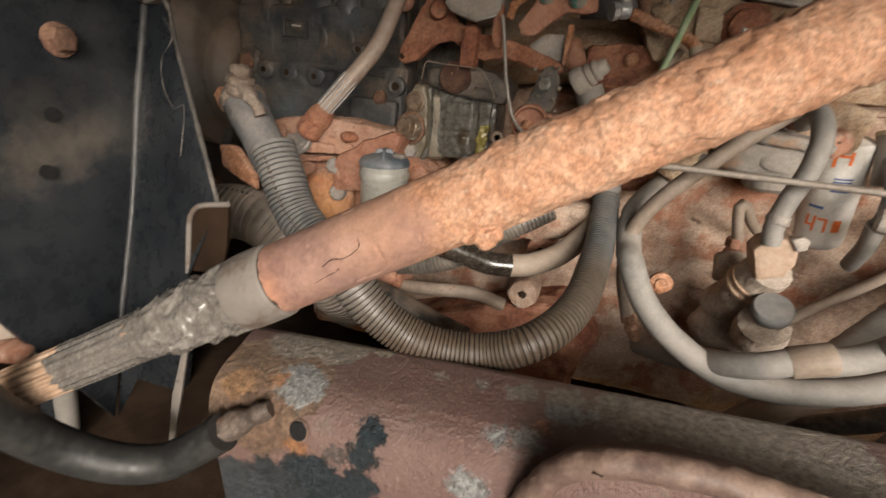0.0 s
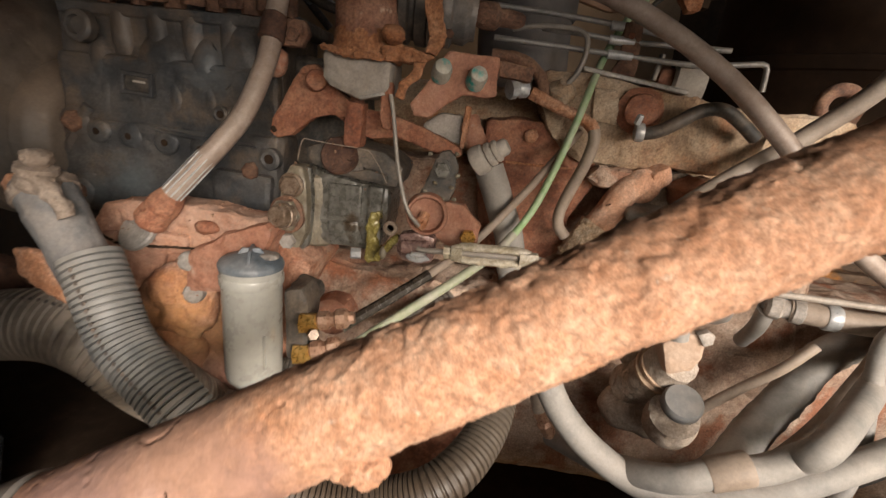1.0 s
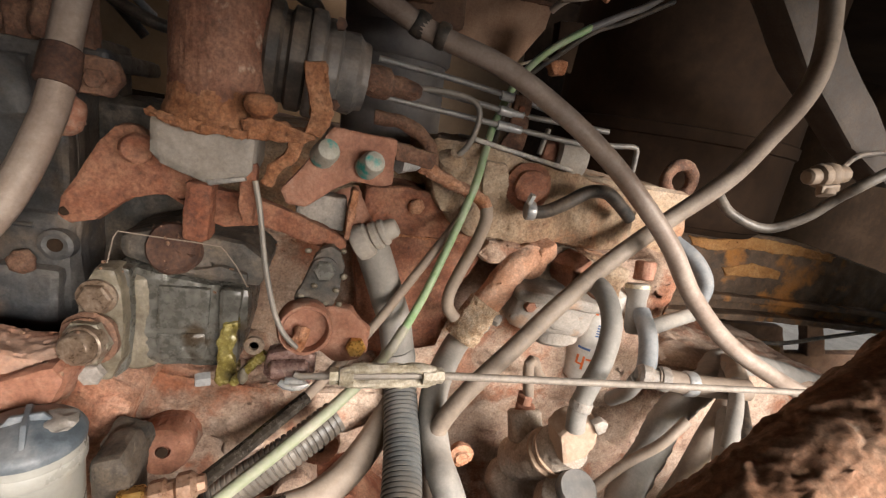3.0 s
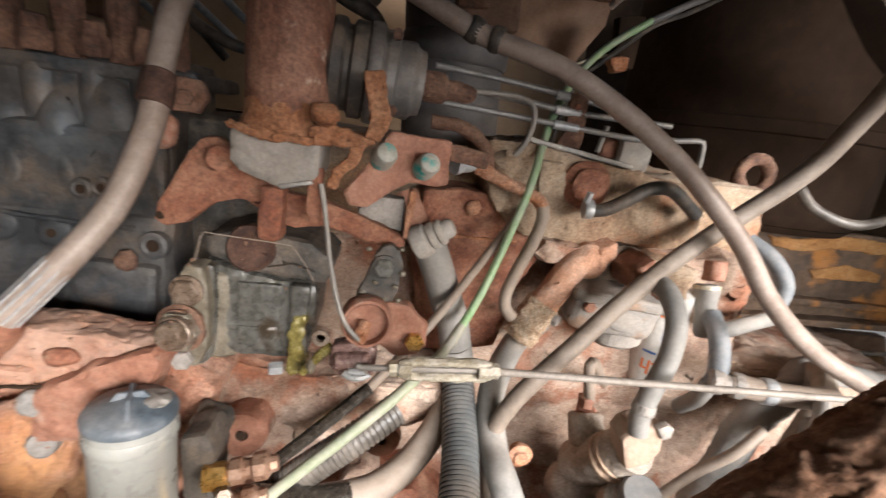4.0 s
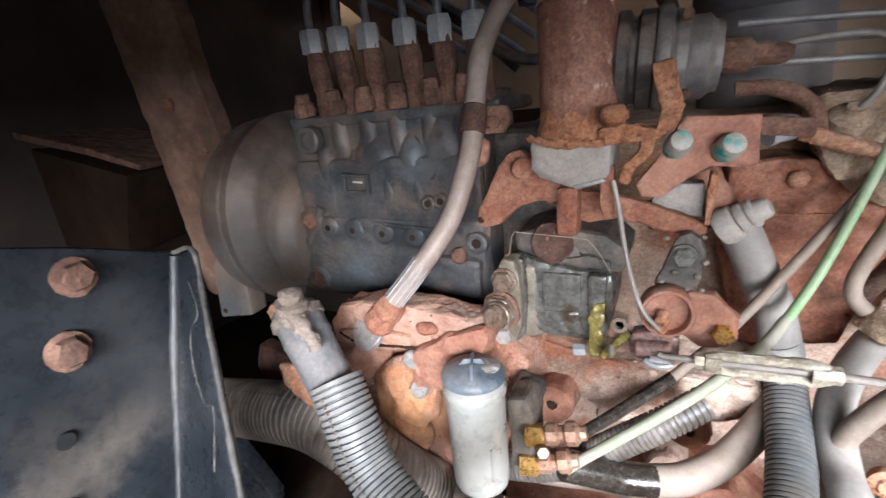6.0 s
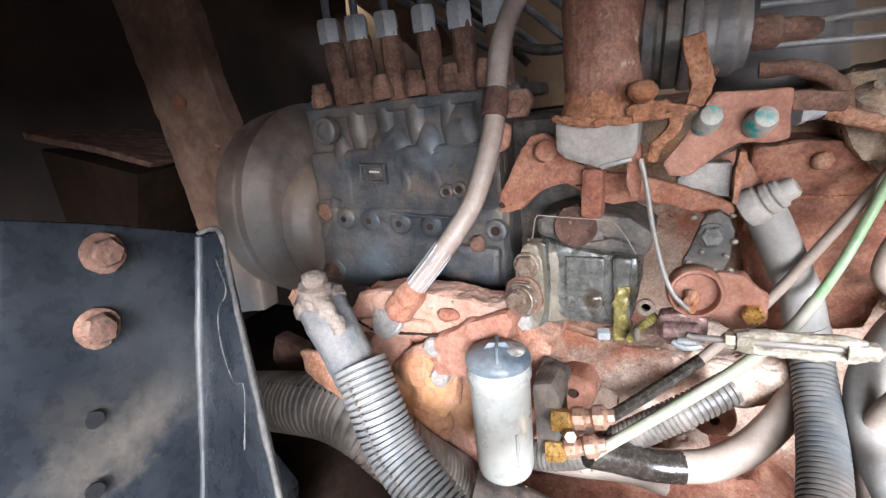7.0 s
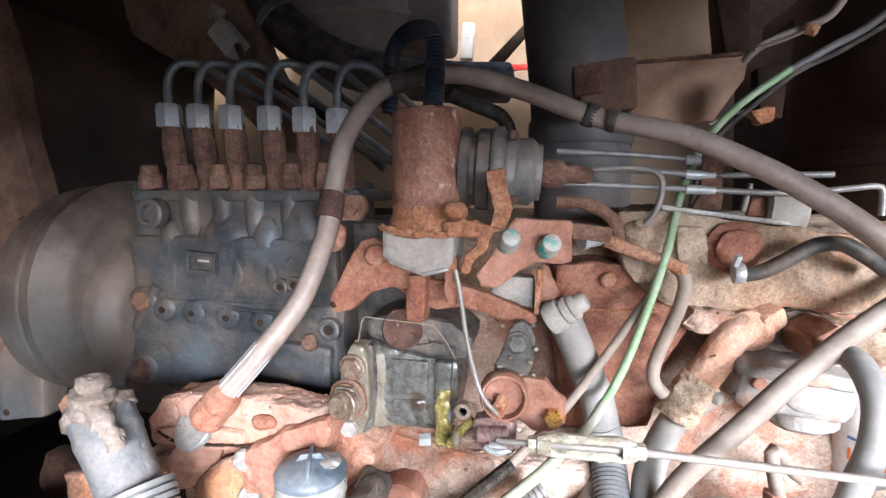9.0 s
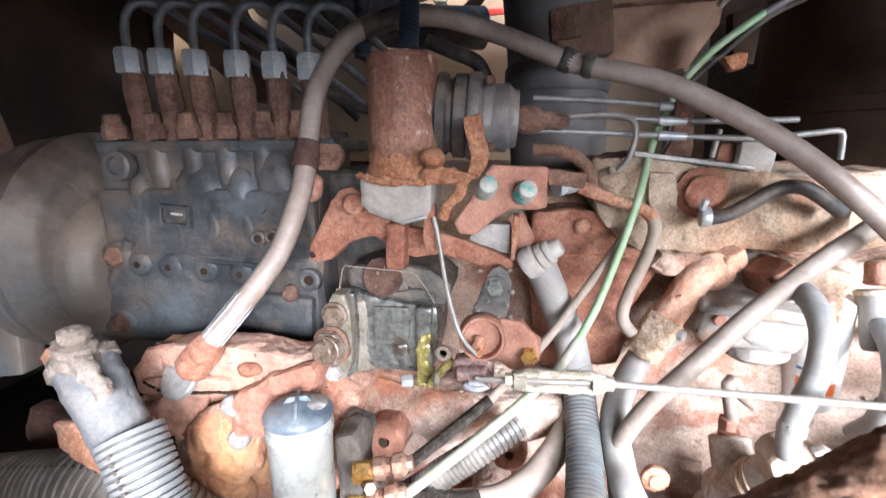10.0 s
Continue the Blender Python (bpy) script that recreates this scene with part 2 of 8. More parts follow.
    rr.inputs["To Min"].default_value, rr.inputs["To Max"].default_value = max(rough - rough_var, 0.05), min(rough + rough_var, 1)
    link(small.outputs["Fac"], rr.inputs["Value"])
    link(rr.outputs["Result"], bsdf.inputs["Roughness"])
    bsdf.inputs["Metallic"].default_value = metal
    bsdf.inputs["Coat Weight"].default_value = coat
    bsdf.inputs["Coat Roughness"].default_value = 0.15
    bp = n.new("ShaderNodeBump")
    bp.inputs["Strength"].default_value = min(bump * 1.4, 1)
    bp.inputs["Distance"].default_value = 0.002
    link(both.outputs[0], bp.inputs["Height"])
    fb = n.new("ShaderNodeBump")
    fb.inputs["Strength"].default_value = min(bump, 0.6)
    fb.inputs["Distance"].default_value = 0.0007
    link(grit.outputs["Fac"], fb.inputs["Height"])
    link(bp.outputs["Normal"], fb.inputs["Normal"])
    link(fb.outputs["Normal"], bsdf.inputs["Normal"])
    return mat



def stain(mat, blobs, grain=60.0, spread=0.012, soft=0.12, relief=0.0):
    """Lays patches of other paint, rust or dirt over a material: (centre, radius, colour). relief: how deep the patches lie."""
    nt = mat.node_tree
    n, link = nt.nodes, nt.links.new
    bsdf = n["Principled BSDF"]
    colour = bsdf.inputs["Base Color"].links[0].from_socket
    coord = n.new("ShaderNodeTexCoord")
    wob = n.new("ShaderNodeTexNoise")
    wob.inputs["Scale"].default_value = grain
    wob.inputs["Detail"].default_value = 9
    wob.inputs["Roughness"].default_value = 0.72
    link(coord.outputs["Object"], wob.inputs["Vector"])
    mottle = n.new("ShaderNodeTexNoise")
    mottle.inputs["Scale"].default_value = 190
    mottle.inputs["Detail"].default_value = 6
    mottle.inputs["Roughness"].default_value = 0.7
    link(coord.outputs["Object"], mottle.inputs["Vector"])
    broken = n.new("ShaderNodeMapRange")
    broken.inputs["From Min"].default_value, broken.inputs["From Max"].default_value = 0.33, 0.67
    broken.inputs["To Min"].default_value, broken.inputs["To Max"].default_value = (0.45, 1.6) if relief else (0.8, 1.2)
    link(mottle.outputs["Fac"], broken.inputs["Value"])
    sunk = None
    for centre, radius, tone in blobs:
        far = n.new("ShaderNodeVectorMath")
        far.operation = "DISTANCE"
        link(coord.outputs["Object"], far.inputs[0])
        far.inputs[1].default_value = centre
        shift = n.new("ShaderNodeMath")
        shift.operation = "MULTIPLY_ADD"
        link(wob.outputs["Fac"], shift.inputs[0])
        shift.inputs[1].default_value = spread * 4
        link(far.outputs["Value"], shift.inputs[2])
        edge = n.new("ShaderNodeMapRange")
        edge.inputs["From Min"].default_value = radius + spread * 2 + spread * soft
        edge.inputs["From Max"].default_value = radius + spread * 2 - spread * soft
        link(shift.outputs["Value"], edge.inputs["Value"])
        shade = n.new("ShaderNodeVectorMath")
        shade.operation = "SCALE"
        shade.inputs[0].default_value = tone
        link(broken.outputs["Result"], shade.inputs["Scale"])
        mix = n.new("ShaderNodeMix")
        mix.data_type = "RGBA"
        link(edge.outputs["Result"], mix.inputs["Factor"])
        link(colour, mix.inputs["A"])
        link(shade.outputs["Vector"], mix.inputs["B"])
        colour = mix.outputs["Result"]
        if relief:
            deep = n.new("ShaderNodeMath")
            deep.operation = "MAXIMUM"
            link(edge.outputs["Result"], deep.inputs[0])
            if sunk:
                link(sunk, deep.inputs[1])
            sunk = deep.outputs["Value"]
    link(colour, bsdf.inputs["Base Color"])
    if relief:
        rough = n.new("ShaderNodeMath")
        rough.operation = "MULTIPLY"
        link(sunk, rough.inputs[0])
        link(broken.outputs["Result"], rough.inputs[1])
        dent = n.new("ShaderNodeBump")
        dent.invert = True
        dent.inputs["Strength"].default_value = 0.9
        dent.inputs["Distance"].default_value = relief
        link(rough.outputs["Value"], dent.inputs["Height"])
        link(bsdf.inputs["Normal"].links[0].from_socket, dent.inputs["Normal"])
        link(dent.outputs["Normal"], bsdf.inputs["Normal"])


DUST = (0.42, 0.29, 0.2)
PALE = (0.42, 0.352, 0.294)
rust_tube = surface("rust_tube", [(0.39, 0.185, 0.1), (0.465, 0.25, 0.152), (0.54, 0.335, 0.225)], 0.88, 0, 48, 0.5, spots=(0.6, 0.44, 0.33), spot_level=0.68, spot_scale=110, fine=4.5, grime=0.2)
rust_plain = surface("rust_plain", [(0.25, 0.1, 0.058), (0.33, 0.15, 0.094), (0.4, 0.215, 0.145)], 0.72, 0, 26, 0.3, spots=(0.4, 0.27, 0.2), spot_level=0.62, grime=0.3)
rust_red = surface("rust_red", [(0.14, 0.045, 0.024), (0.25, 0.088, 0.046), (0.34, 0.145, 0.08)], 0.8, 0, 36, 0.45, DUST, 0.36, grime=0.4)
rust_orange = surface("rust_orange", [(0.27, 0.1, 0.04), (0.43, 0.19, 0.095), (0.54, 0.3, 0.19)], 0.9, 0, 34, 0.7, (0.5, 0.33, 0.24), 0.45, spots=(0.2, 0.07, 0.03), spot_level=0.6, spot_scale=40, grime=0.45)
rust_scale = surface("rust_scale", [(0.27, 0.0945, 0.0495), (0.378, 0.171, 0.099), (0.468, 0.279, 0.1935)], 0.9, 0, 20, 0.6, (0.5, 0.35, 0.27), 0.5, spots=(0.4, 0.165, 0.075), spot_level=0.58, spot_scale=18, grime=0.4)
rust_bracket = surface("rust_bracket", [(0.17, 0.058, 0.022), (0.28, 0.11, 0.045), (0.38, 0.18, 0.09)], 0.9, 0, 40, 0.55, DUST, 0.25, grime=0.45)
rust_dark = surface("rust_dark", [(0.062, 0.03, 0.019), (0.12, 0.054, 0.033), (0.195, 0.092, 0.054)], 0.85, 0, 40, 0.5, DUST, 0.3, grime=0.5)
cast_grey = surface("cast_grey", [(0.0361, 0.0392, 0.044), (0.0564, 0.0603, 0.0658), (0.0847, 0.0902, 0.0956)], 0.5, 0.1, 20, 0.35, (0.19, 0.148, 0.115), 0.5, spots=(0.12, 0.093, 0.074), spot_level=0.55, spot_scale=14, grime=0.6)
cast_dark = surface("cast_dark", [(0.045, 0.043, 0.04), (0.09, 0.08, 0.07), (0.15, 0.125, 0.1)], 0.6, 0.2, 40, 0.35, DUST, 0.25, grime=0.45)
cast_oily = surface("cast_oily", [(0.065, 0.06, 0.05), (0.11, 0.104, 0.09), (0.18, 0.17, 0.15)], 0.3, 0.1, 22, 0.22, spots=(0.065, 0.046, 0.03), spot_level=0.6, spot_scale=28, grime=0.5)
oil_yellow = surface("oil_yellow", [(0.1, 0.075, 0.02), (0.24, 0.19, 0.05), (0.42, 0.36, 0.13)], 0.22, 0.1, 45, 0.3, coat=0.6)
block_dusty = surface("block_dusty", [(0.26, 0.155, 0.108), (0.39, 0.27, 0.2), (0.5, 0.385, 0.305)], 0.9, 0, 18, 0.5, (0.45, 0.33, 0.25), 0.6, spots=(0.27, 0.105, 0.055), spot_level=0.55, spot_scale=16, grime=0.5)
ochre = surface("ochre", [(0.25, 0.14, 0.08), (0.35, 0.235, 0.145), (0.43, 0.325, 0.225)], 0.85, 0, 16, 0.5, (0.4, 0.325, 0.26), 0.55, spots=(0.34, 0.15, 0.065), spot_level=0.57, spot_scale=14, grime=0.4)
plate_black = surface("plate_black", [(0.011, 0.0125, 0.0155), (0.016, 0.0185, 0.022), (0.024, 0.027, 0.031)], 0.3, 0.0, 14, 0.06, (0.16, 0.15, 0.135), 0.05)
rubber_grey = surface("rubber_grey", [(0.195, 0.182, 0.167), (0.245, 0.23, 0.212), (0.3, 0.28, 0.257)], 0.7, 0, 20, 0.12, (0.4, 0.335, 0.28), 0.4, grime=0.35)
rubber_tan = surface("rubber_tan", [(0.21, 0.158, 0.12), (0.265, 0.205, 0.16), (0.32, 0.255, 0.205)], 0.65, 0, 20, 0.12, (0.44, 0.35, 0.28), 0.4, grime=0.35)
diag_rubber = surface("diag_rubber", [(0.18, 0.138, 0.106), (0.235, 0.183, 0.144), (0.29, 0.234, 0.19)], 0.65, 0, 20, 0.15, PALE, 0.35, grime=0.35)
# black for discs that stand in for the shade inside holes
void_black = surface("void_black", [(0.003, 0.003, 0.003), (0.006, 0.005, 0.005)], 0.95)
rubber_black = surface("rubber_black", [(0.02, 0.019, 0.018), (0.045, 0.04, 0.036), (0.1, 0.085, 0.07)], 0.55, 0, 45, 0.15, DUST, 0.3)
conduit_brown = surface("conduit_brown", [(0.1, 0.08, 0.062), (0.15, 0.122, 0.096), (0.21, 0.172, 0.138)], 0.6, 0, 24, 0.1, PALE, 0.55, grime=0.3)
braid = surface("braid", [(0.2643, 0.1969, 0.1575), (0.3375, 0.2587, 0.2137), (0.4163, 0.3318, 0.2812)], 0.48, 0.05, 26, 0.12, PALE, 0.4, grime=0.25)
green_hose = surface("green_hose", [(0.23, 0.38, 0.17), (0.31, 0.45, 0.24), (0.4, 0.5, 0.33)], 0.5, 0, 30, 0.08, PALE, 0.4)
line_grey = surface("line_grey", [(0.19, 0.17, 0.15), (0.24, 0.215, 0.19), (0.3, 0.27, 0.24)], 0.55, 0.25, 30, 0.1, PALE, 0.4, grime=0.2)
zinc = surface("zinc", [(0.38, 0.385, 0.39), (0.5, 0.505, 0.51), (0.62, 0.625, 0.63)], 0.38, 0.35, 50, 0.1, (0.4, 0.34, 0.28), 0.35)
steel_dull = surface("steel_dull", [(0.2, 0.19, 0.18), (0.33, 0.31, 0.29), (0.45, 0.43, 0.4)], 0.5, 0.6, 50, 0.2, DUST, 0.3, grime=0.45)
pipe_steel = surface("pipe_steel", [(0.2, 0.195, 0.19), (0.28, 0.27, 0.26), (0.36, 0.35, 0.335)], 0.45, 0.3, 50, 0.15, DUST, 0.3, grime=0.35)
pipe_blue = surface("pipe_blue", [(0.12, 0.125, 0.14), (0.19, 0.2, 0.22), (0.29, 0.3, 0.33)], 0.45, 0.4, 40, 0.1, PALE, 0.25)
brass = surface("brass", [(0.42, 0.2, 0.04), (0.6, 0.34, 0.09), (0.75, 0.5, 0.2)], 0.32, 0.7, 60, 0.12)
copper = surface("copper", [(0.25, 0.13, 0.08), (0.38, 0.22, 0.145), (0.5, 0.33, 0.24)], 0.35, 0.4, 60, 0.2)
pale_brass = surface("pale_brass", [(0.3, 0.24, 0.15), (0.5, 0.44, 0.31), (0.64, 0.58, 0.46)], 0.5, 0.25, 70, 0.25, PALE, 0.3, grime=0.5)
cup_plastic = surface("cup_plastic", [(0.29, 0.28, 0.25), (0.36, 0.35, 0.315), (0.43, 0.415, 0.375)], 0.32, 0, 10, 0.04, PALE, 0.3, grime=0.25)
lid_grey = surface("lid_grey", [(0.07, 0.085, 0.1), (0.125, 0.145, 0.165), (0.23, 0.245, 0.26)], 0.5, 0, 24, 0.12, PALE, 0.3, grime=0.4)
white_paint = surface("white_paint", [(0.55, 0.52, 0.47), (0.66, 0.63, 0.59), (0.74, 0.71, 0.68)], 0.4, 0, 30, 0.08, (0.5, 0.36, 0.26), 0.35, grime=0.3)
white_plastic = surface("white_plastic", [(0.36, 0.32, 0.275), (0.46, 0.415, 0.365), (0.55, 0.5, 0.45)], 0.6, 0, 40, 0.1, PALE, 0.3, grime=0.4)
ink_orange = surface("ink_orange", [(0.72, 0.16, 0.04), (0.8, 0.2, 0.06)], 0.6)
ink_blue = surface("ink_blue", [(0.05, 0.1, 0.25), (0.08, 0.14, 0.3)], 0.6)
paint_maroon = surface("paint_maroon", [(0.16, 0.093, 0.078), (0.185, 0.11, 0.094), (0.215, 0.132, 0.113)], 0.45, 0, 14, 0.07, (0.2, 0.16, 0.135), 0.3, spots=(0.19, 0.135, 0.112), spot_level=0.65, spot_scale=45, grime=0.35)
grease = surface("grease", [(0.12, 0.108, 0.096), (0.155, 0.14, 0.125), (0.2, 0.182, 0.165)], 0.24, 0, 60, 0.15, coat=0.3)
collar_grey = surface("collar_grey", [(0.17, 0.148, 0.13), (0.2, 0.176, 0.156), (0.235, 0.206, 0.184)], 0.4, 0.0, 16, 0.06, spots=(0.13, 0.1, 0.08), spot_level=0.6, spot_scale=40)
spline_tan = surface("spline_tan", [(0.27, 0.17, 0.11), (0.42, 0.28, 0.19), (0.54, 0.39, 0.28)], 0.7, 0.1, 45, 0.2, grime=0.45)
teal = surface("teal", [(0.3, 0.29, 0.24), (0.37, 0.35, 0.3), (0.43, 0.4, 0.34)], 0.6, 0.1, 40, 0.2, spots=(0.03, 0.3, 0.27), spot_level=0.57, spot_scale=55)
beige_panel = surface("beige_panel", [(0.24, 0.148, 0.075), (0.29, 0.185, 0.1), (0.34, 0.225, 0.13)], 0.6, 0, 6, 0.05, grime=0.2)
orange_paint = surface("orange_paint", [(0.05, 0.032, 0.02), (0.1, 0.06, 0.035), (0.17, 0.1, 0.06)], 0.7, 0, 14, 0.3, DUST, 0.3, spots=(0.4, 0.16, 0.03), spot_level=0.58, spot_scale=9)
# near-black bay tones: the shade of the unlit bay is put into them
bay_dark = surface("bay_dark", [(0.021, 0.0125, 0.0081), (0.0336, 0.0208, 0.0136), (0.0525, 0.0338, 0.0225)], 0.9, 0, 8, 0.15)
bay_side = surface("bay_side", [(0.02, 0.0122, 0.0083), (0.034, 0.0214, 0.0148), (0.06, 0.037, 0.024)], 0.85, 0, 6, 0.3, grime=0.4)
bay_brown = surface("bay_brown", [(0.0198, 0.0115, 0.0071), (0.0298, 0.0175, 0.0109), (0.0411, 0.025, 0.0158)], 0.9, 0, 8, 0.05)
ground_mat = surface("ground_mat", [(0.22, 0.2, 0.18), (0.3, 0.275, 0.245), (0.38, 0.35, 0.31)], 0.9, 0, 5, 0.2)
tape_blue = surface("tape_blue", [(0.015, 0.02, 0.032), (0.03, 0.04, 0.06), (0.07, 0.08, 0.1)], 0.4, 0, 40, 0.1)
lamp_red = surface("lamp_red", [(0.7, 0.02, 0.01), (0.8, 0.04, 0.02)], 0.3)
housing_brown = surface("housing_brown", [(0.073, 0.057, 0.0454), (0.0997, 0.0792, 0.0641), (0.1277, 0.1006, 0.0805)], 0.58, 0.05, 12, 0.15, DUST, 0.25, grime=0.5)
base_grey = surface("base_grey", [(0.16, 0.145, 0.128), (0.215, 0.197, 0.176), (0.28, 0.258, 0.232)], 0.65, 0.05, 18, 0.2, DUST, 0.35, grime=0.4)
cast_pale = surface("cast_pale", [(0.2, 0.182, 0.164), (0.28, 0.258, 0.236), (0.38, 0.352, 0.322)], 0.6, 0.1, 26, 0.25, DUST, 0.35, grime=0.45)
green_dusty = surface("green_dusty", [(0.2509, 0.2775, 0.1714), (0.3095, 0.316, 0.2259), (0.3847, 0.3623, 0.296)], 0.6, 0, 30, 0.1, PALE, 0.5)
FLAKE, BLUEBLACK = (0.3, 0.3, 0.292), (0.022, 0.032, 0.038)
GREYBEIGE = (0.27, 0.23, 0.19)
stain(paint_maroon, [
    ((-0.2159, 0.238, 1.1384), 0.064, (0.25, 0.165, 0.112)), ((-0.2047, 0.225, 1.0997), 0.03, (0.2, 0.125, 0.085)), ((-0.1642, 0.225, 1.088), 0.011, (0.36, 0.17, 0.08)), ((-0.225, 0.24, 1.115), 0.014, (0.33, 0.19, 0.1)), ((-0.1919, 0.225, 1.1291), 0.010, (0.216, 0.122, 0.065)),
    ((-0.175, 0.305, 1.12), 0.03, GREYBEIGE), ((-0.21, 0.3, 1.118), 0.03, GREYBEIGE), ((-0.135, 0.305, 1.122), 0.008, (0.34, 0.29, 0.23)),
    ((-0.0498, 0.29, 1.1389), 0.010, GREYBEIGE), ((-0.081, 0.29, 1.1355), 0.008, GREYBEIGE), ((-0.0161, 0.29, 1.1433), 0.017, GREYBEIGE), ((0.0156, 0.29, 1.1474), 0.022, GREYBEIGE), ((0.068, 0.29, 1.1485), 0.038, GREYBEIGE), ((0.1363, 0.29, 1.147), 0.064, GREYBEIGE),
    ((-0.182, 0.252, 1.118), 0.019, FLAKE), ((-0.17, 0.244, 1.119), 0.014, FLAKE), ((-0.196, 0.248, 1.117), 0.008, (0.4, 0.2, 0.1)),
    ((-0.1095, 0.225, 1.1158), 0.012, BLUEBLACK), ((-0.1138, 0.225, 1.0968), 0.012, BLUEBLACK), ((-0.1161, 0.225, 1.0722), 0.015, BLUEBLACK), ((-0.1538, 0.225, 1.0576), 0.03, BLUEBLACK), ((-0.19, 0.225, 1.04), 0.03, (0.035, 0.04, 0.044)), ((-0.2236, 0.225, 1.0242), 0.034, (0.05, 0.055, 0.06)), ((-0.1338, 0.225, 1.0922), 0.009, (0.144, 0.115, 0.101)),
    ((0.016, 0.273, 1.129), 0.013, FLAKE), ((0.03, 0.275, 1.13), 0.009, FLAKE), ((-0.026, 0.2415, 1.127), 0.008, FLAKE), ((-0.006, 0.245, 1.125), 0.011, (0.24, 0.225, 0.21)), ((0.002, 0.256, 1.129), 0.006, (0.4, 0.19, 0.1)), ((-0.0383, 0.225, 1.0976), 0.013, FLAKE),
], 120, 0.0085, 0.25, 0.0022)
stain(rust_tube, [((-0.1367, 0.19, 1.247), 0.028, (0.25, 0.135, 0.105)), ((-0.1097, 0.19, 1.2583), 0.032, (0.25, 0.145, 0.115)), ((-0.0844, 0.195, 1.267), 0.024, (0.28, 0.155, 0.115)), ((-0.1022, 0.2, 1.2745), 0.02, (0.34, 0.19, 0.13)), ((-0.1572, 0.185, 1.2318), 0.009, (0.42, 0.2, 0.12)), ((-0.1267, 0.185, 1.2446), 0.006, (0.34, 0.2, 0.15)), ((-0.1064, 0.19, 1.265), 0.006, (0.36, 0.22, 0.17))], 90, 0.012, 0.8)
TAN, ASH = (0.095, 0.08, 0.066), (0.04, 0.04, 0.04)
stain(plate_black, [((-0.3435, y, z), r, c) for y, z, r, c in (
    (0.2, 1.276, 0.004, TAN), (0.2164, 1.2815, 0.0045, TAN), (0.2266, 1.284, 0.0045, TAN), (0.2374, 1.2862, 0.004, TAN), (0.2492, 1.2908, 0.0035, TAN), (0.2622, 1.2948, 0.003, TAN), (0.2741, 1.2989, 0.003, (0.075, 0.068, 0.06)), (0.2854, 1.3039, 0.004, ASH),
    (0.273, 1.3626, 0.006, ASH), (0.2745, 1.3317, 0.007, ASH), (0.282, 1.314, 0.007, ASH), (0.2217, 1.3085, 0.006, (0.05, 0.044, 0.038)), (0.262, 1.345, 0.005, (0.03, 0.03, 0.03)), (0.248, 1.32, 0.006, (0.028, 0.027, 0.026)))], 70, 0.012, 1.7)
drain_orange = surface("drain_orange", [(0.46, 0.23, 0.135), (0.56, 0.31, 0.2), (0.62, 0.4, 0.29)], 0.85, 0, 40, 0.4, PALE, 0.3)
stain(rust_scale, [((-0.25, 0.44, 1.285), 0.022, (0.42, 0.27, 0.2)), ((-0.3, 0.44, 1.27), 0.02, (0.4, 0.24, 0.175)), ((-0.2, 0.44, 1.28), 0.012, (0.44, 0.3, 0.23)), ((-0.272, 0.44, 1.195), 0.024, (0.56, 0.27, 0.105)), ((-0.245, 0.455, 1.16), 0.018, (0.55, 0.33, 0.17)), ((-0.32, 0.45, 1.235), 0.016, (0.36, 0.2, 0.14)), ((-0.3, 0.45, 1.15), 0.02, (0.27, 0.1, 0.05)), ((-0.235, 0.46, 1.12), 0.02, (0.25, 0.12, 0.09))], 45, 0.02, 1.3)
crust = surface("crust", [(0.4, 0.24, 0.14), (0.54, 0.39, 0.26), (0.66, 0.53, 0.4)], 0.9, 0, 140, 0.8)
# lighter black that paints in the highlight and dust of the gusset bend
plate_bend = surface("plate_bend", [(0.018, 0.019, 0.021), (0.03, 0.03, 0.031), (0.055, 0.053, 0.05)], 0.5, 0, 30, 0.15, (0.12, 0.11, 0.1), 0.2)
edge_dusty = surface("edge_dusty", [(0.05, 0.046, 0.042), (0.095, 0.085, 0.075), (0.17, 0.148, 0.13)], 0.6, 0, 40, 0.3)
stay_rust = surface("stay_rust", [(0.1, 0.054, 0.034), (0.165, 0.09, 0.058), (0.25, 0.142, 0.092)], 0.8, 0, 12, 0.3, DUST, 0.25, grime=0.4)

boot_grey = surface("boot_grey", [(0.085, 0.088, 0.092), (0.12, 0.122, 0.125), (0.16, 0.158, 0.155)], 0.75, 0, 26, 0.22, (0.28, 0.225, 0.185), 0.6, grime=0.2)
boot_tan = surface("boot_tan", [(0.15, 0.11, 0.083), (0.2, 0.153, 0.12), (0.26, 0.205, 0.165)], 0.85, 0, 40, 0.35, (0.34, 0.28, 0.23), 0.35, grime=0.3)
conduit_loop = surface("conduit_loop", [(0.095, 0.097, 0.095), (0.12, 0.122, 0.118), (0.15, 0.15, 0.145)], 0.5, 0, 14, 0.08, PALE, 0.35)
stain(conduit_loop, [((-0.1664, 0.325, 1.1596), 0.03, (0.12, 0.106, 0.09)), ((-0.1252, 0.33, 1.1325), 0.045, (0.088, 0.07, 0.054)), ((-0.0612, 0.345, 1.121), 0.075, (0.075, 0.052, 0.036)), ((-0.0196, 0.35, 1.1411), 0.06, (0.065, 0.046, 0.032)), ((0.0164, 0.4, 1.1685), 0.05, (0.085, 0.066, 0.05))], 30, 0.02, 1.2)
lug_rust = surface("lug_rust", [(0.035, 0.027, 0.023), (0.065, 0.048, 0.04), (0.11, 0.085, 0.07)], 0.6, 0.1, 50, 0.5, DUST, 0.1, spots=(0.16, 0.075, 0.04), spot_level=0.6, spot_scale=40)
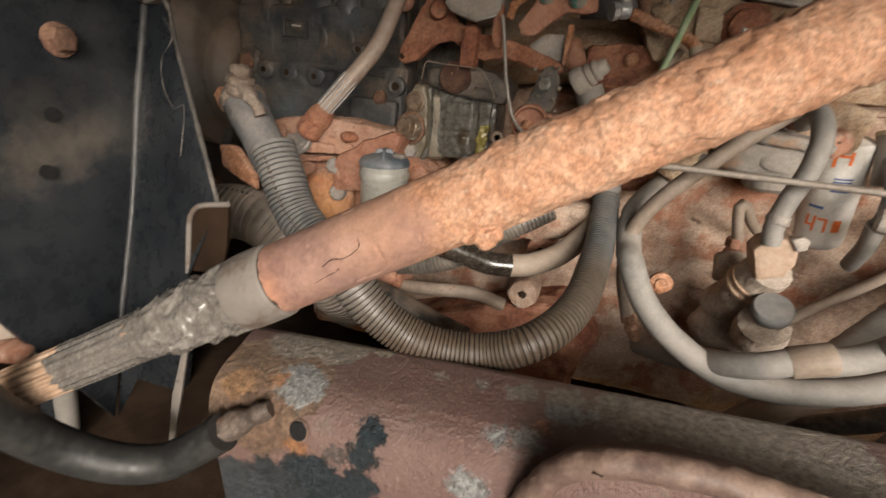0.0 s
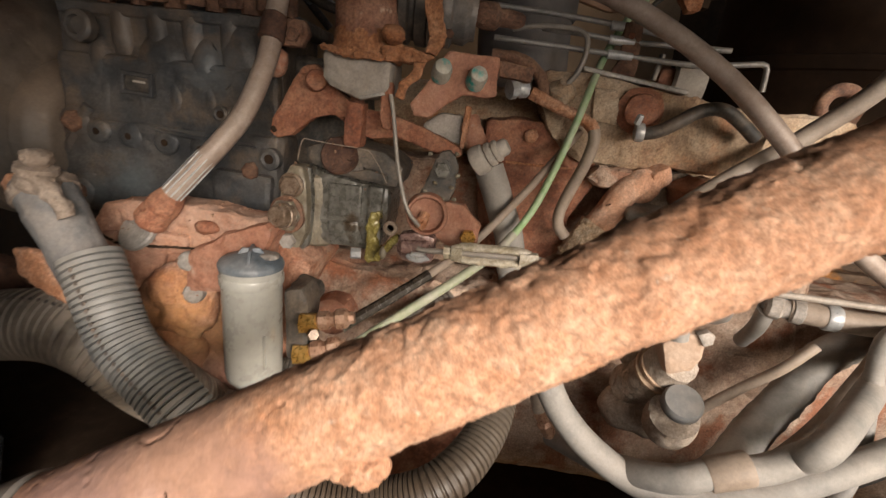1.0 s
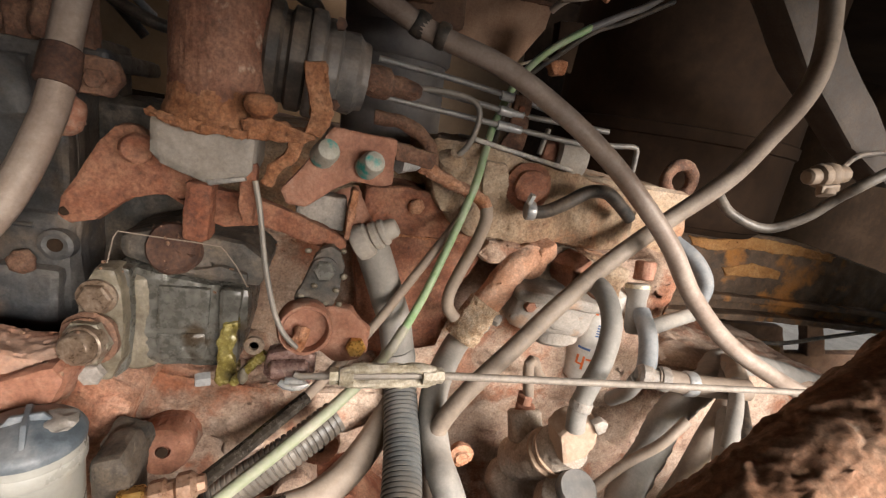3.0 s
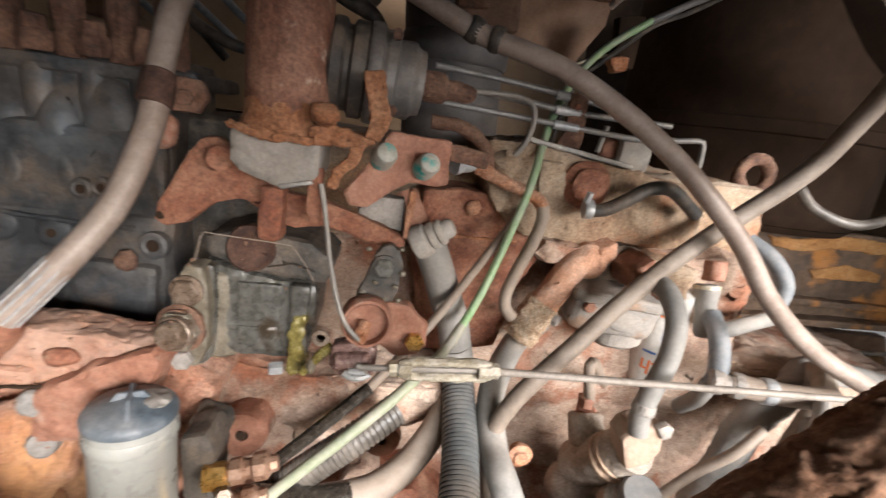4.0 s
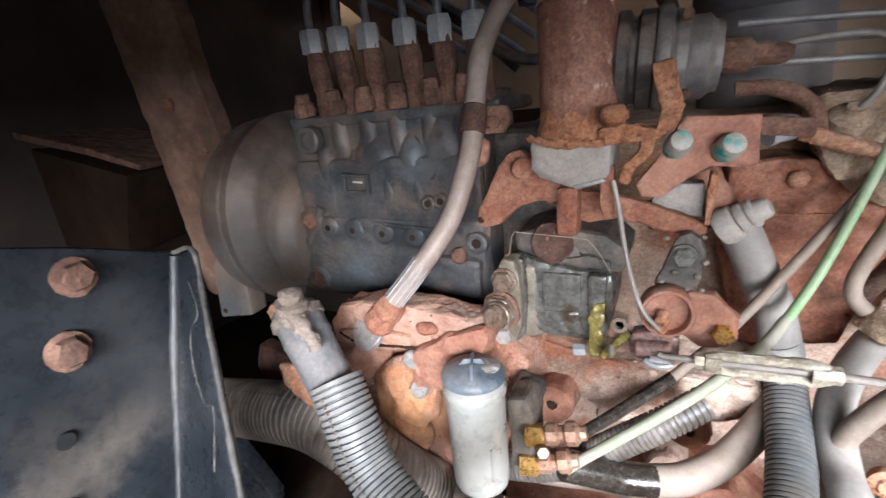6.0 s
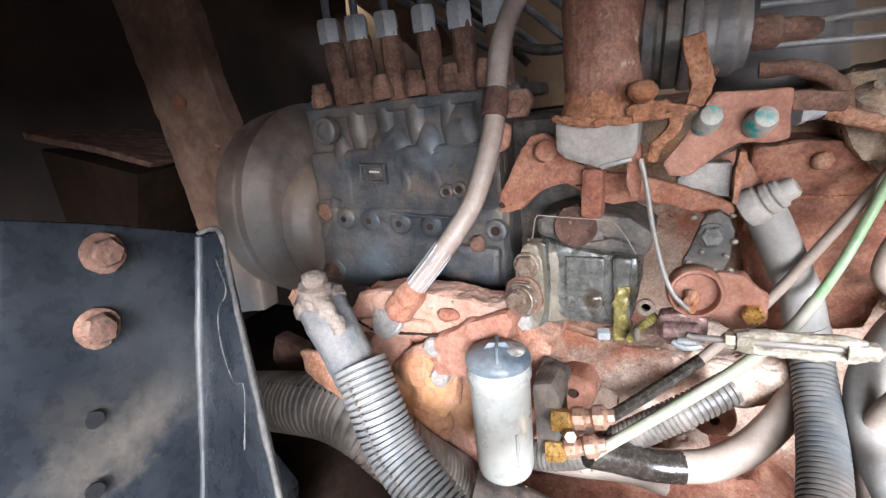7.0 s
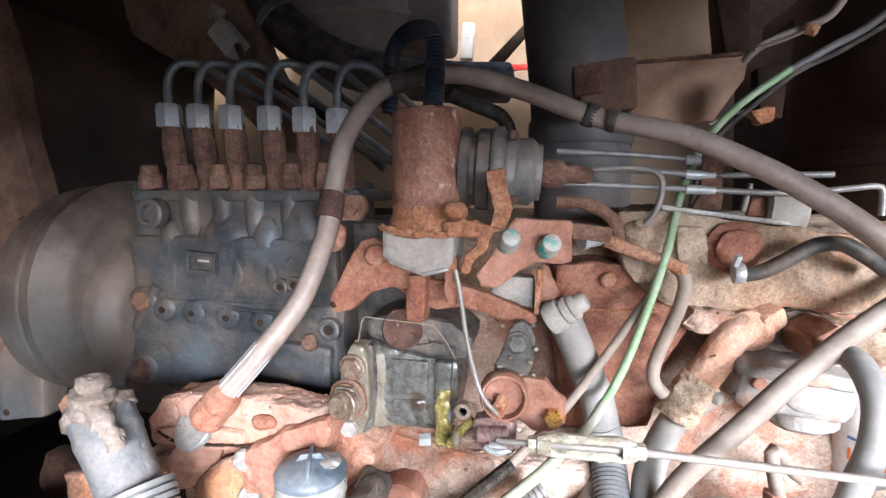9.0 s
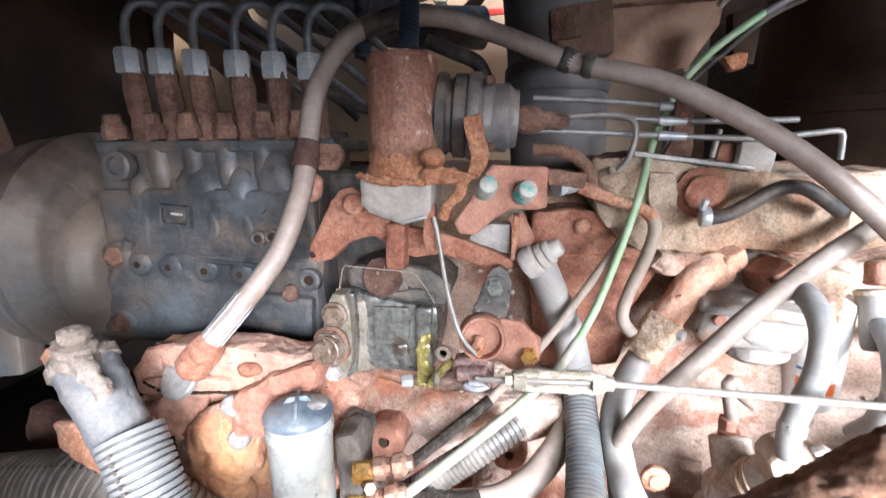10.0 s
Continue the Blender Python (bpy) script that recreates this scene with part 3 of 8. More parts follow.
clevis_brown = surface("clevis_brown", [(0.17, 0.095, 0.08), (0.25, 0.15, 0.13), (0.34, 0.225, 0.195)], 0.28, 0.2, 40, 0.15, grime=0.4)
nut_oily = surface("nut_oily", [(0.1, 0.065, 0.04), (0.2, 0.14, 0.1), (0.34, 0.27, 0.21)], 0.35, 0.3, 60, 0.15)
dirty_cream = surface("dirty_cream", [(0.13, 0.105, 0.072), (0.2, 0.168, 0.122), (0.29, 0.25, 0.195)], 0.45, 0.1, 45, 0.2, grime=0.55)
block_pale = surface("block_pale", [(0.3, 0.228, 0.175), (0.39, 0.312, 0.248), (0.48, 0.398, 0.33)], 0.9, 0, 22, 0.4, PALE, 0.4, grime=0.4)
cover_tan = surface("cover_tan", [(0.34, 0.23, 0.16), (0.4, 0.28, 0.205), (0.47, 0.345, 0.26)], 0.7, 0, 24, 0.12, PALE, 0.3, grime=0.3)
cap_grey = surface("cap_grey", [(0.115, 0.118, 0.12), (0.15, 0.153, 0.155), (0.2, 0.2, 0.195)], 0.6, 0, 20, 0.08, PALE, 0.35)
head_pale = surface("head_pale", [(0.21, 0.187, 0.165), (0.27, 0.245, 0.22), (0.34, 0.31, 0.28)], 0.8, 0, 18, 0.25, (0.42, 0.33, 0.26), 0.5, spots=(0.34, 0.22, 0.15), spot_level=0.6, spot_scale=22, grime=0.3)
duct_dark = surface("duct_dark", [(0.11, 0.102, 0.104), (0.155, 0.145, 0.145), (0.21, 0.19, 0.18)], 0.6, 0, 9, 0.1, DUST, 0.25)
duct_grey = surface("duct_grey", [(0.306, 0.2465, 0.2006), (0.391, 0.3196, 0.2652), (0.476, 0.3995, 0.34)], 0.6, 0, 7, 0.06, DUST, 0.25)
rod_dull = surface("rod_dull", [(0.2, 0.165, 0.135), (0.26, 0.22, 0.185), (0.32, 0.28, 0.24)], 0.6, 0.1, 40, 0.2, PALE, 0.3, grime=0.4)
tb_cream = surface("tb_cream", [(0.3, 0.25, 0.165), (0.41, 0.355, 0.265), (0.5, 0.45, 0.37)], 0.5, 0.1, 70, 0.3, PALE, 0.3, grime=0.35)
dirt = surface("dirt", [(0.17, 0.09, 0.055), (0.26, 0.15, 0.095), (0.34, 0.22, 0.15)], 0.95, 0, 90, 0.5)
maroon_worn = surface("maroon_worn", [(0.09, 0.055, 0.045), (0.13, 0.082, 0.068), (0.18, 0.122, 0.1)], 0.6, 0, 30, 0.25, DUST, 0.25, grime=0.4)
conduit_dark = surface("conduit_dark", [(0.0372, 0.031, 0.0248), (0.062, 0.0527, 0.0434), (0.0992, 0.0868, 0.0732)], 0.45, 0, 30, 0.1, PALE, 0.35)
capsule_grey = surface("capsule_grey", [(0.085, 0.08, 0.076), (0.12, 0.113, 0.107), (0.17, 0.158, 0.148)], 0.5, 0.1, 26, 0.2, DUST, 0.3, grime=0.4)
sheet_tan = surface("sheet_tan", [(0.28, 0.155, 0.092), (0.35, 0.205, 0.13), (0.42, 0.265, 0.18)], 0.8, 0, 14, 0.2, DUST, 0.3, grime=0.3)
hose_blue = surface("hose_blue", [(0.15, 0.16, 0.175), (0.2, 0.21, 0.222), (0.26, 0.265, 0.27)], 0.65, 0, 30, 0.1, PALE, 0.3)
# strut tone darkened to hold the shade of the upper right
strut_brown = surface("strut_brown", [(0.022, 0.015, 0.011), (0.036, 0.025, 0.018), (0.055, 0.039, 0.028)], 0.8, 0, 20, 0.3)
plug_tan = surface("plug_tan", [(0.119, 0.084, 0.056), (0.161, 0.1155, 0.0805), (0.21, 0.1575, 0.1155)], 0.7, 0, 40, 0.15, grime=0.4)
hose_black = surface("hose_black", [(0.012, 0.012, 0.0125), (0.02, 0.0195, 0.019), (0.034, 0.032, 0.03)], 0.5, 0, 30, 0.15)
orange_flake = surface("orange_flake", [(0.3, 0.13, 0.035), (0.42, 0.2, 0.06), (0.5, 0.28, 0.11)], 0.75, 0, 20, 0.4, grime=0.5)
can_rust = surface("can_rust", [(0.112, 0.04, 0.0224), (0.184, 0.0704, 0.04), (0.256, 0.112, 0.068)], 0.75, 0, 38, 0.5, DUST, 0.3, spots=(0.4, 0.27, 0.2), spot_level=0.62, spot_scale=70, grime=0.75)
oily_black = surface("oily_black", [(0.018, 0.014, 0.011), (0.035, 0.028, 0.022), (0.06, 0.048, 0.038)], 0.22, 0, 40, 0.2, coat=0.4)
rust_black = surface("rust_black", [(0.04, 0.02, 0.014), (0.08, 0.038, 0.025), (0.13, 0.065, 0.042)], 0.8, 0, 60, 0.4)
BANDED, COOL = (0.05, 0.03, 0.022), (0.095, 0.085, 0.077)
stain(housing_brown, [((-0.5162, 0.5, 1.4069), 0.02, BANDED), ((-0.5063, 0.51, 1.4296), 0.024, BANDED), ((-0.4989, 0.53, 1.4493), 0.024, BANDED), ((-0.5355, 0.49, 1.3722), 0.014, BANDED), ((-0.505, 0.48, 1.3093), 0.03, COOL), ((-0.4699, 0.48, 1.3175), 0.024, COOL), ((-0.623, 0.535, 1.2017), 0.035, (0.06, 0.058, 0.056))], 40, 0.014, 1.4)
stain(cast_grey, [((-0.3706, 0.525, 1.2899), 0.02, (0.125, 0.14, 0.148)), ((-0.4011, 0.525, 1.275), 0.014, (0.13, 0.145, 0.152)), ((-0.2795, 0.525, 1.4101), 0.018, (0.1, 0.11, 0.12)), ((-0.4173, 0.525, 1.4159), 0.02, (0.11, 0.088, 0.072)), ((-0.3786, 0.525, 1.4442), 0.02, (0.1, 0.078, 0.062)), ((-0.3331, 0.525, 1.4378), 0.012, (0.045, 0.037, 0.032)), ((-0.4356, 0.525, 1.3428), 0.018, (0.12, 0.09, 0.072))], 55, 0.012, 1.2)
rail_brown = surface("rail_brown", [(0.17, 0.1, 0.065), (0.27, 0.165, 0.11), (0.37, 0.245, 0.17)], 0.8, 0, 16, 0.4, DUST, 0.3, grime=0.5)
plate_black.node_tree.nodes["Principled BSDF"].inputs["Specular IOR Level"].default_value = 0.25
# low specular keeps grey sheen off the tones that hold the bay's shade
for shade_mat in (bay_dark, bay_brown):
    shade_mat.node_tree.nodes["Principled BSDF"].inputs["Specular IOR Level"].default_value = 0.1

# ---- setting: ground, hood, bay walls, panels added to block light ----
def panel(name, centre, size, material, label, bevel=0.004):
    return solo(name, box(centre, size, bevel=bevel), material, label, "wall", kind="structure")


ground = solo("ground", box((0, 0, -0.05), (400, 400, 0.1), bevel=0), ground_mat, "pale dusty concrete yard under the truck", "ground", kind="structure")
panel("wall_far", (-0.5, 1.62, 1.3), (2.6, 0.03, 2.2), bay_dark, "far side of the engine bay, its shade put into near-black")
panel("wall_side", (-1.25, 0.85, 1.3), (0.03, 1.6, 2.2), bay_side, "inner fender behind the engine, its shade put into dark brown")
# hood panel added out of view, tilted so the upper engine falls in shade
hood = solo("hood_underside", box((-0.55, 0.398, 1.704), (2.14, 1.108, 0.03), (18.8, 0, 0), 0.004), bay_dark, "dark hood panel added to shade the upper engine", "hood", kind="structure")

# engine block, a long cast wall with an uneven dusty skin
block = thing("engine_block", "dusty reddish-brown cast iron diesel engine block", "engine", (0.2, 0.8, 0.9))
bm = box((-0.02, 0.8, 1.13), (0.8, 0.36, 0.42), bevel=0.02, cuts=24, rough=0.012, grain=14)
part("crankcase", bm, block_dusty, block)
part("sump_side", box((0.55, 0.76, 1.02), (0.4, 0.28, 0.34), (0, 6, 0), bevel=0.03, cuts=12, rough=0.01, grain=18, segments=4), block_dusty, block, "dusty lower casting")
bm = box((0.07, 0.86, 1.38), (0.62, 0.44, 0.08), bevel=0.012, cuts=14, rough=0.006, grain=24)
part("cylinder_head", bm, ochre, block, "ochre stained cylinder head")
panel("wall_right", (1.3, 1.25, 1.705), (1.3, 0.03, 1.34), bay_dark, "cab wall above the frame rail, its shade put into near-black brown")
# dark panel added where there is only deep shade below the engine
panel("splash_shield", (0.0, 0.62, 0.88), (2.6, 0.95, 0.02), bay_dark, "near-black panel added to fill the shaded void under the engine")
# unseen blocker in front, dims the pump and the gusset side
panel("wall_fender", (-1.08, -0.3, 1.35), (1.5, 0.03, 0.9), bay_dark, "black unseen panel added to block light from the left")
# unseen blocker on the right, keeps the sun off canister and strut
panel("wall_cab", (1.35, 0.34, 1.6), (1.15, 0.03, 1.4), bay_dark, "black unseen panel added to keep sun off the canister")
# added overhead panel, casts the shade wanted at the upper right
panel("wall_cowl", (1.06, 0.68, 1.78), (1.3, 1.15, 0.03), bay_dark, "black panel added to shade the upper right")
# added panel that stops sky light leaking in over the far left
panel("wall_rear_top", (-1.32, 1.29, 1.9), (0.74, 0.8, 0.03), bay_dark, "dark panel added to stop sky light behind the hood")

# ---- rusted steering shaft that crosses close in front of the lens ----
A, B = Vector((-0.15, 0.2038, 1.2365)), Vector((0.10, 0.2538, 1.3727))
along = (B - A).normalized()


def shaft_point(x):
    return A + along * ((x - A.x) / along.x)


shaft = thing("steering_shaft", "heavily rusted steering shaft with a greased splined slip joint", "steering shaft", shaft_point(0))
x_collar = -0.1547


def scaly_tube(x0, x1, r):
    """The rusted tube: smooth brown at its collar, then plates of scale that lift and flake."""
    bm = bmesh.new()
    p, q = shaft_point(x0), shaft_point(x1)
    n, seg = int((q - p).length / 0.0012), 130
    u = along.orthogonal().normalized()
    w = along.cross(u)
    rings = []
    for i in range(n + 1):
        mid = p.lerp(q, i / n)
        ring = []
        for k in range(seg):
            a = 2 * math.pi * k / seg
            d = u * math.cos(a) + w * math.sin(a)
            c = mid + along * ((0.0014 + 0.0018 * noise.noise(d * 2.3) + 0.0012 * noise.noise(d * 7)) * max(0, 1 - i / 4))
            s = c + d * r
            crust = min(1, max(0, (c.x + 0.075 + 0.03 * noise.noise(s * 40)) / 0.02))
            warp = s + Vector((noise.noise(s * 90), noise.noise(s * 90 + Vector((5, 0, 0))), noise.noise(s * 90 + Vector((0, 7, 0))))) * 0.004
            dist, cells = noise.voronoi(warp * 100)
            plate = noise.cell(cells[0] * 31)
            chip = noise.cell(noise.voronoi(warp * 230)[1][0] * 47)
            lift = plate * 0.0009 + chip * 0.0004 + min(dist[1] - dist[0], 0.12) * 0.0024
            fine = noise.noise(s * 260) * 0.0002 + noise.noise(s * 640) * 0.00022
            dents = noise.noise(s * 60) * 0.0005
            h = crust * (lift + fine * 1.4 + dents) + (1 - crust) * (fine * 0.6 + dents * 0.3)
            if crust < 0.3 and abs(noise.noise(s * 38 + Vector((3, 1, 0)))) < 0.012:
                h -= 0.0011
            ring.append(bm.verts.new(c + d * (r + h)))
        rings.append(ring)
    for a, b in zip(rings, rings[1:]):
        for k in range(seg):
            bm.faces.new((a[k], a[(k + 1) % seg], b[(k + 1) % seg], b[k]))
    bm.faces.new(rings[0][::-1])
    bm.faces.new(rings[-1])
    return bm


part("tube", scaly_tube(x_collar, 0.42, 0.0202), rust_tube, shaft, "scaly orange rusted tube", sharp=80)
part("scale_lump", lump((-0.0435, 0.212, 1.2756), (0.011, 0.006, 0.006), 0.5, 160, 4), rust_tube, shaft, "raised lump of rust scale")
p = shaft_point(x_collar)
part("collar", lathe([(0.016, -0.0275), (0.0214, -0.0268), (0.0222, -0.024), (0.0225, -0.016), (0.0223, -0.005), (0.0219, -0.001), (0.0205, 0.0003), (0.018, 0.0)], p, along, 48), collar_grey, shaft, "grey-brown rubber seal collar")
part("joint", lathe([(0.0188, -0.003), (0.0192, 0.001), (0.0188, 0.008)], p, along, 40), bay_dark, shaft, "dark cracked joint behind the collar")


def on_tube(q, r):
    """The point of the tube's skin nearest to q."""
    foot = A + along * (Vector(q) - A).dot(along)
    return foot + (Vector(q) - foot).normalized() * r


for line, r in (([(-0.1191, 0.19, 1.2529), (-0.1142, 0.19, 1.2575), (-0.1079, 0.19, 1.2587), (-0.1026, 0.19, 1.2627), (-0.1, 0.19, 1.2662), (-0.1007, 0.19, 1.2695), (-0.1017, 0.19, 1.2716)], 0.00026), ([(-0.1239, 0.19, 1.2432), (-0.1196, 0.19, 1.246), (-0.1156, 0.19, 1.2487), (-0.1117, 0.19, 1.2507), (-0.1105, 0.19, 1.2528)], 0.0002), ([(-0.1603, 0.19, 1.2394), (-0.157, 0.19, 1.2356), (-0.1523, 0.19, 1.228), (-0.1464, 0.19, 1.2179)], 0.0003)):
    part("crack", sweep([on_tube(q, 0.0204) for q in line], r, 6, 0.0015, rough=0.0003, grain=500), bay_dark, shaft, "dark crack in the scale")
g0, g1 = shaft_point(-0.302), shaft_point(-0.247)


def greasy(q0, q1, r0, r1):
    """Grease pushed into peaks and folds round the shaft, thicker towards q1."""
    bm = bmesh.new()
    u = along.orthogonal().normalized()
    w = along.cross(u)
    n, seg = 70, 120
    rings = []
    for i in range(n + 1):
        f = i / n
        ring = []
        for k in range(seg):
            d = u * math.cos(2 * math.pi * k / seg) + w * math.sin(2 * math.pi * k / seg)
            at = q0.lerp(q1, f)
            s = at + d * r1
            warp = s + Vector((noise.noise(s * 60), noise.noise(s * 60 + Vector((4, 0, 0))), noise.noise(s * 60 + Vector((0, 9, 0))))) * 0.008
            fold = (1 - abs(noise.noise(warp * 85))) ** 3 * 0.0042 + (1 - abs(noise.noise(warp * 190))) ** 2 * 0.0013
            body = r0 + (r1 - r0) * min(1, f * 1.6 + 0.35 * noise.noise(s * 50))
            ring.append(bm.verts.new(at + along * 0.004 * noise.noise(d * 4) * (1 - f) + d * (body + (fold - 0.002) * min(1, f * 3))))
        rings.append(ring)
    for a, b in zip(rings, rings[1:]):
        for k in range(seg):
            bm.faces.new((a[k], a[(k + 1) % seg], b[(k + 1) % seg], b[k]))
    bm.faces.new(rings[0][::-1])
    bm.faces.new(rings[-1])
    return bm


part("grease", greasy(g1, p - along * 0.0255, 0.0155, 0.0188), grease, shaft, "wrinkled shiny grey grease", sharp=80)
bm = bmesh.new()
p0 = p - along * 0.52
ax = p0.to_tuple()
teeth = []
for k in range(72):
    teeth.append(0.0158 if k % 4 < 2 else 0.0142)
side = along.orthogonal().normalized()
up = along.cross(side)
rings = []
for h in np.linspace(0, 0.5, 75):
    rings.append([bm.verts.new(p0 + along * h + (side * math.cos(2 * math.pi * k / 72) + up * math.sin(2 * math.pi * k / 72)) * teeth[k]) for k in range(72)])
for a, b in zip(rings, rings[1:]):
    for k in range(72):
        bm.faces.new((a[k], a[(k + 1) % 72], b[(k + 1) % 72], b[k]))
bm.faces.new(rings[0][::-1])
bm.faces.new(rings[-1])
part("spline", bm, spline_tan, shaft, "tan splined inner shaft", sharp=20)
bm = bmesh.new()
rings = []
run = (p - along * 0.02 - g0).length
for h in np.linspace(0, run, 90):
    ring = []
    for k in range(72):
        d = side * math.cos(2 * math.pi * k / 72) + up * math.sin(2 * math.pi * k / 72)
        start = g0 + along * (h + 0.008 * noise.noise(d * 3) * (1 - h / run))
        ring.append(bm.verts.new(start + d * (teeth[k] * 0.7 + 0.0047 + 0.0004 + 0.0011 * noise.noise(start * 130 + d) * (h / run + 0.25))))
    rings.append(ring)
for a, b in zip(rings, rings[1:]):
    for k in range(72):
        bm.faces.new((a[k], a[(k + 1) % 72], b[(k + 1) % 72], b[k]))
part("grease_film", bm, grease, shaft, "grey grease smeared over the splines", sharp=60)

# ---- painted cross beam below ----
beam = thing("frame_crossmember", "maroon painted steel crossmember with flaked grey patches and rust", "crossmember", (0, 0.24, 1.1))
bm = box((0.215, 0.275, 1.0596), (1.1, 0.108, 0.168), (0, -3, 0), bevel=0.036, cuts=5, rough=0.0014, grain=34, segments=8)
bmesh.ops.bisect_plane(bm, geom=bm.verts[:] + bm.edges[:] + bm.faces[:], plane_co=(-0.243, 0.22, 1.1), plane_no=(1, 0.25, 0.05), clear_inner=True)
bmesh.ops.holes_fill(bm, edges=[e for e in bm.edges if e.is_boundary])
part("beam", bm, paint_maroon, beam)
hx, hy, hz = (-0.1638, 0.2205, 1.1043)
part("hole", lathe([(0.0088, -0.003), (0.0084, 0.0002), (0.0062, 0.0004)], (hx, hy + 0.001, hz), (-0.1, -1, 0.35), 20), maroon_worn, beam, "worn rim of a drilled hole")
# black disc on the face in place of the hole's shaded inside
part("hole_fill", rod((hx, hy + 0.004, hz - 0.0014), (hx - 0.0001, hy - 0.0006, hz + 0.0006), 0.0072), void_black, beam, "dark disc drawn as a drilled hole")

arc = [(-0.006, 0.217, 1.085), (-0.002, 0.216, 1.107), (0.006, 0.215, 1.128), (0.019, 0.214, 1.1455), (0.038, 0.213, 1.157), (0.066, 0.212, 1.164), (0.11, 0.212, 1.165), (0.17, 0.213, 1.16), (0.26, 0.215, 1.15)]
part("curved_flange", sweep(arc, 0.0085, 20, 0.003, rough=0.0014, grain=70), maroon_worn, beam, "worn curved flange welded on the beam")
part("flange_web", slab([(x, 0.216, z - 0.004) for x, y, z in arc] + [(0.26, 0.216, 1.04), (0.0, 0.216, 1.04)], 0.02, 0.001), paint_maroon, beam)

# ---- fuel injection pump ----
pump = thing("injection_pump", "blue-grey cast inline fuel injection pump with rusty delivery valves", "injection pump", (-0.32, 0.56, 1.24))
xl, xr = -0.4385, -0.1939
zt, zm, zb = 1.4564, 1.3548, 1.2547
xc = -0.2122
zc = 1.3970
part("upper_housing", box(((xl + xc) / 2, 0.58, (zt + zm) / 2), (xc - xl, 0.092, zt - zm + 0.02), bevel=0.006, cuts=6, rough=0.0012, grain=45), cast_grey, pump)
part("top_flange", box(((xl + xr) / 2 + 0.003, 0.579, zt - 0.005), (xr - xl - 0.004, 0.1, 0.012), bevel=0.004, cuts=5, rough=0.0012, grain=60, segments=3), cast_grey, pump, "worn top flange of the casting")
# dark box added to cover the end face that the sun lights
part("governor_body", box((xc + 0.03, 0.6, (zt + zb) / 2 - 0.01), (0.07, 0.08, zt - zb - 0.035), bevel=0.012, cuts=5, rough=0.003, grain=40, segments=3), cast_dark, pump, "dark box added over the sunlit end of the pump")
part("face_plate", box(((xl + xc) / 2, 0.535, (zc + zm) / 2), (xc - xl - 0.002, 0.02, zc - zm + 0.03), bevel=0.009, cuts=7, rough=0.0022, grain=36, segments=4), cast_grey, pump)
part("cambox", box(((xl + xc) / 2 - 0.008, 0.58, (zb + zm) / 2), (xc - xl + 0.022, 0.115, zm - zb), bevel=0.014, cuts=6, rough=0.0024, grain=30, segments=3), cast_grey, pump)
for k in range(6):
    x = (-0.377, -0.3405, -0.3055, -0.268, -0.234, -0.2005)[k]
    nx, nz = (-0.384, -0.351, -0.3175, -0.278, -0.2435, -0.2115)[k], 1.5165 - 0.0022 * k
    if k < 5:
        part("barrel", sweep([(x + 0.004, 0.541, zt - 0.007), (x + 0.0045, 0.5405, zt - 0.02), (x + 0.005, 0.54, (zt + zc) / 2), (x + 0.004, 0.545, zc + 0.004)], 0.0128, 20, 0.004, ends=(1.0, 0.88)), cast_grey, pump)
    valve = part("delivery_valve", lathe([(0.0098, 0), (0.0108, 0.012), (0.0094, 0.02), (0.0112, 0.032), (0.0108, 0.046), (0.0092, 1.518 - zt)], (nx + 0.003, 0.533, zt), (-0.02, -0.03, 1), 9, turn=k * 0.7), rust_dark, pump, "rusty delivery valve holder")
    part("nut", hexhead((nx, 0.53, nz), (0, 0, 1), 0.0115, 0.0215, turn=0.12), zinc, valve, "worn bright zinc union nut")
    part("plug", lathe([(0.0105, 0), (0.0112, 0.006), (0.0098, 0.012), (0.0085, 0.013), (0.0075, 0.021), (0.0055, 0.022)], (x - 0.018 + 0.001 * (k % 3), 0.515, zt + 0.002), (0.05 * (k % 2), -0.1, 1), 8, turn=k), rust_dark, pump, "rusty screw plug")
    part("injector_pipe", sweep([(nx, 0.53, nz + 0.012), (nx, 0.53, nz + 0.038), (nx + 0.004, 0.532, nz + 0.053), (nx + 0.013, 0.537, nz + 0.061), (nx + 0.025, 0.55, nz + 0.06), (nx + 0.031, 0.572, nz + 0.053), (nx + 0.044, 0.62, nz + 0.038), (nx + 0.058, 0.67, nz + 0.022), (nx + 0.08, 0.75, nz - 0.006)], 0.0038, 12), pipe_blue, pump, "blue-grey steel injector pipe")
part("drive_flange", lathe([(0.068, -0.006), (0.079, 0.0), (0.082, 0.008), (0.078, 0.02), (0.066, 0.034), (0.045, 0.04)], (xl - 0.036, 0.575, 1.325), (1, 0, 0), 48), housing_brown, pump, "rounded brown drive flange")
housing = thing("timing_housing", "brown-grey round timing gear housing beside the pump", "timing housing", (xl - 0.02, 0.585, 1.345))
part("cover", lathe([(0.085, -0.1), (0.106, -0.094), (0.115, -0.082), (0.118, -0.065), (0.118, -0.05), (0.114, -0.043)], (xl - 0.02, 0.585, 1.345), (1, 0, 0), 56), housing_brown, housing)
part("flange", lathe([(0.112, -0.044), (0.121, -0.042), (0.122, -0.03), (0.117, -0.026), (0.1, -0.012), (0.07, -0.004)], (xl - 0.02, 0.585, 1.345), (1, 0, 0), 56), housing_brown, housing, "raised bolting flange")
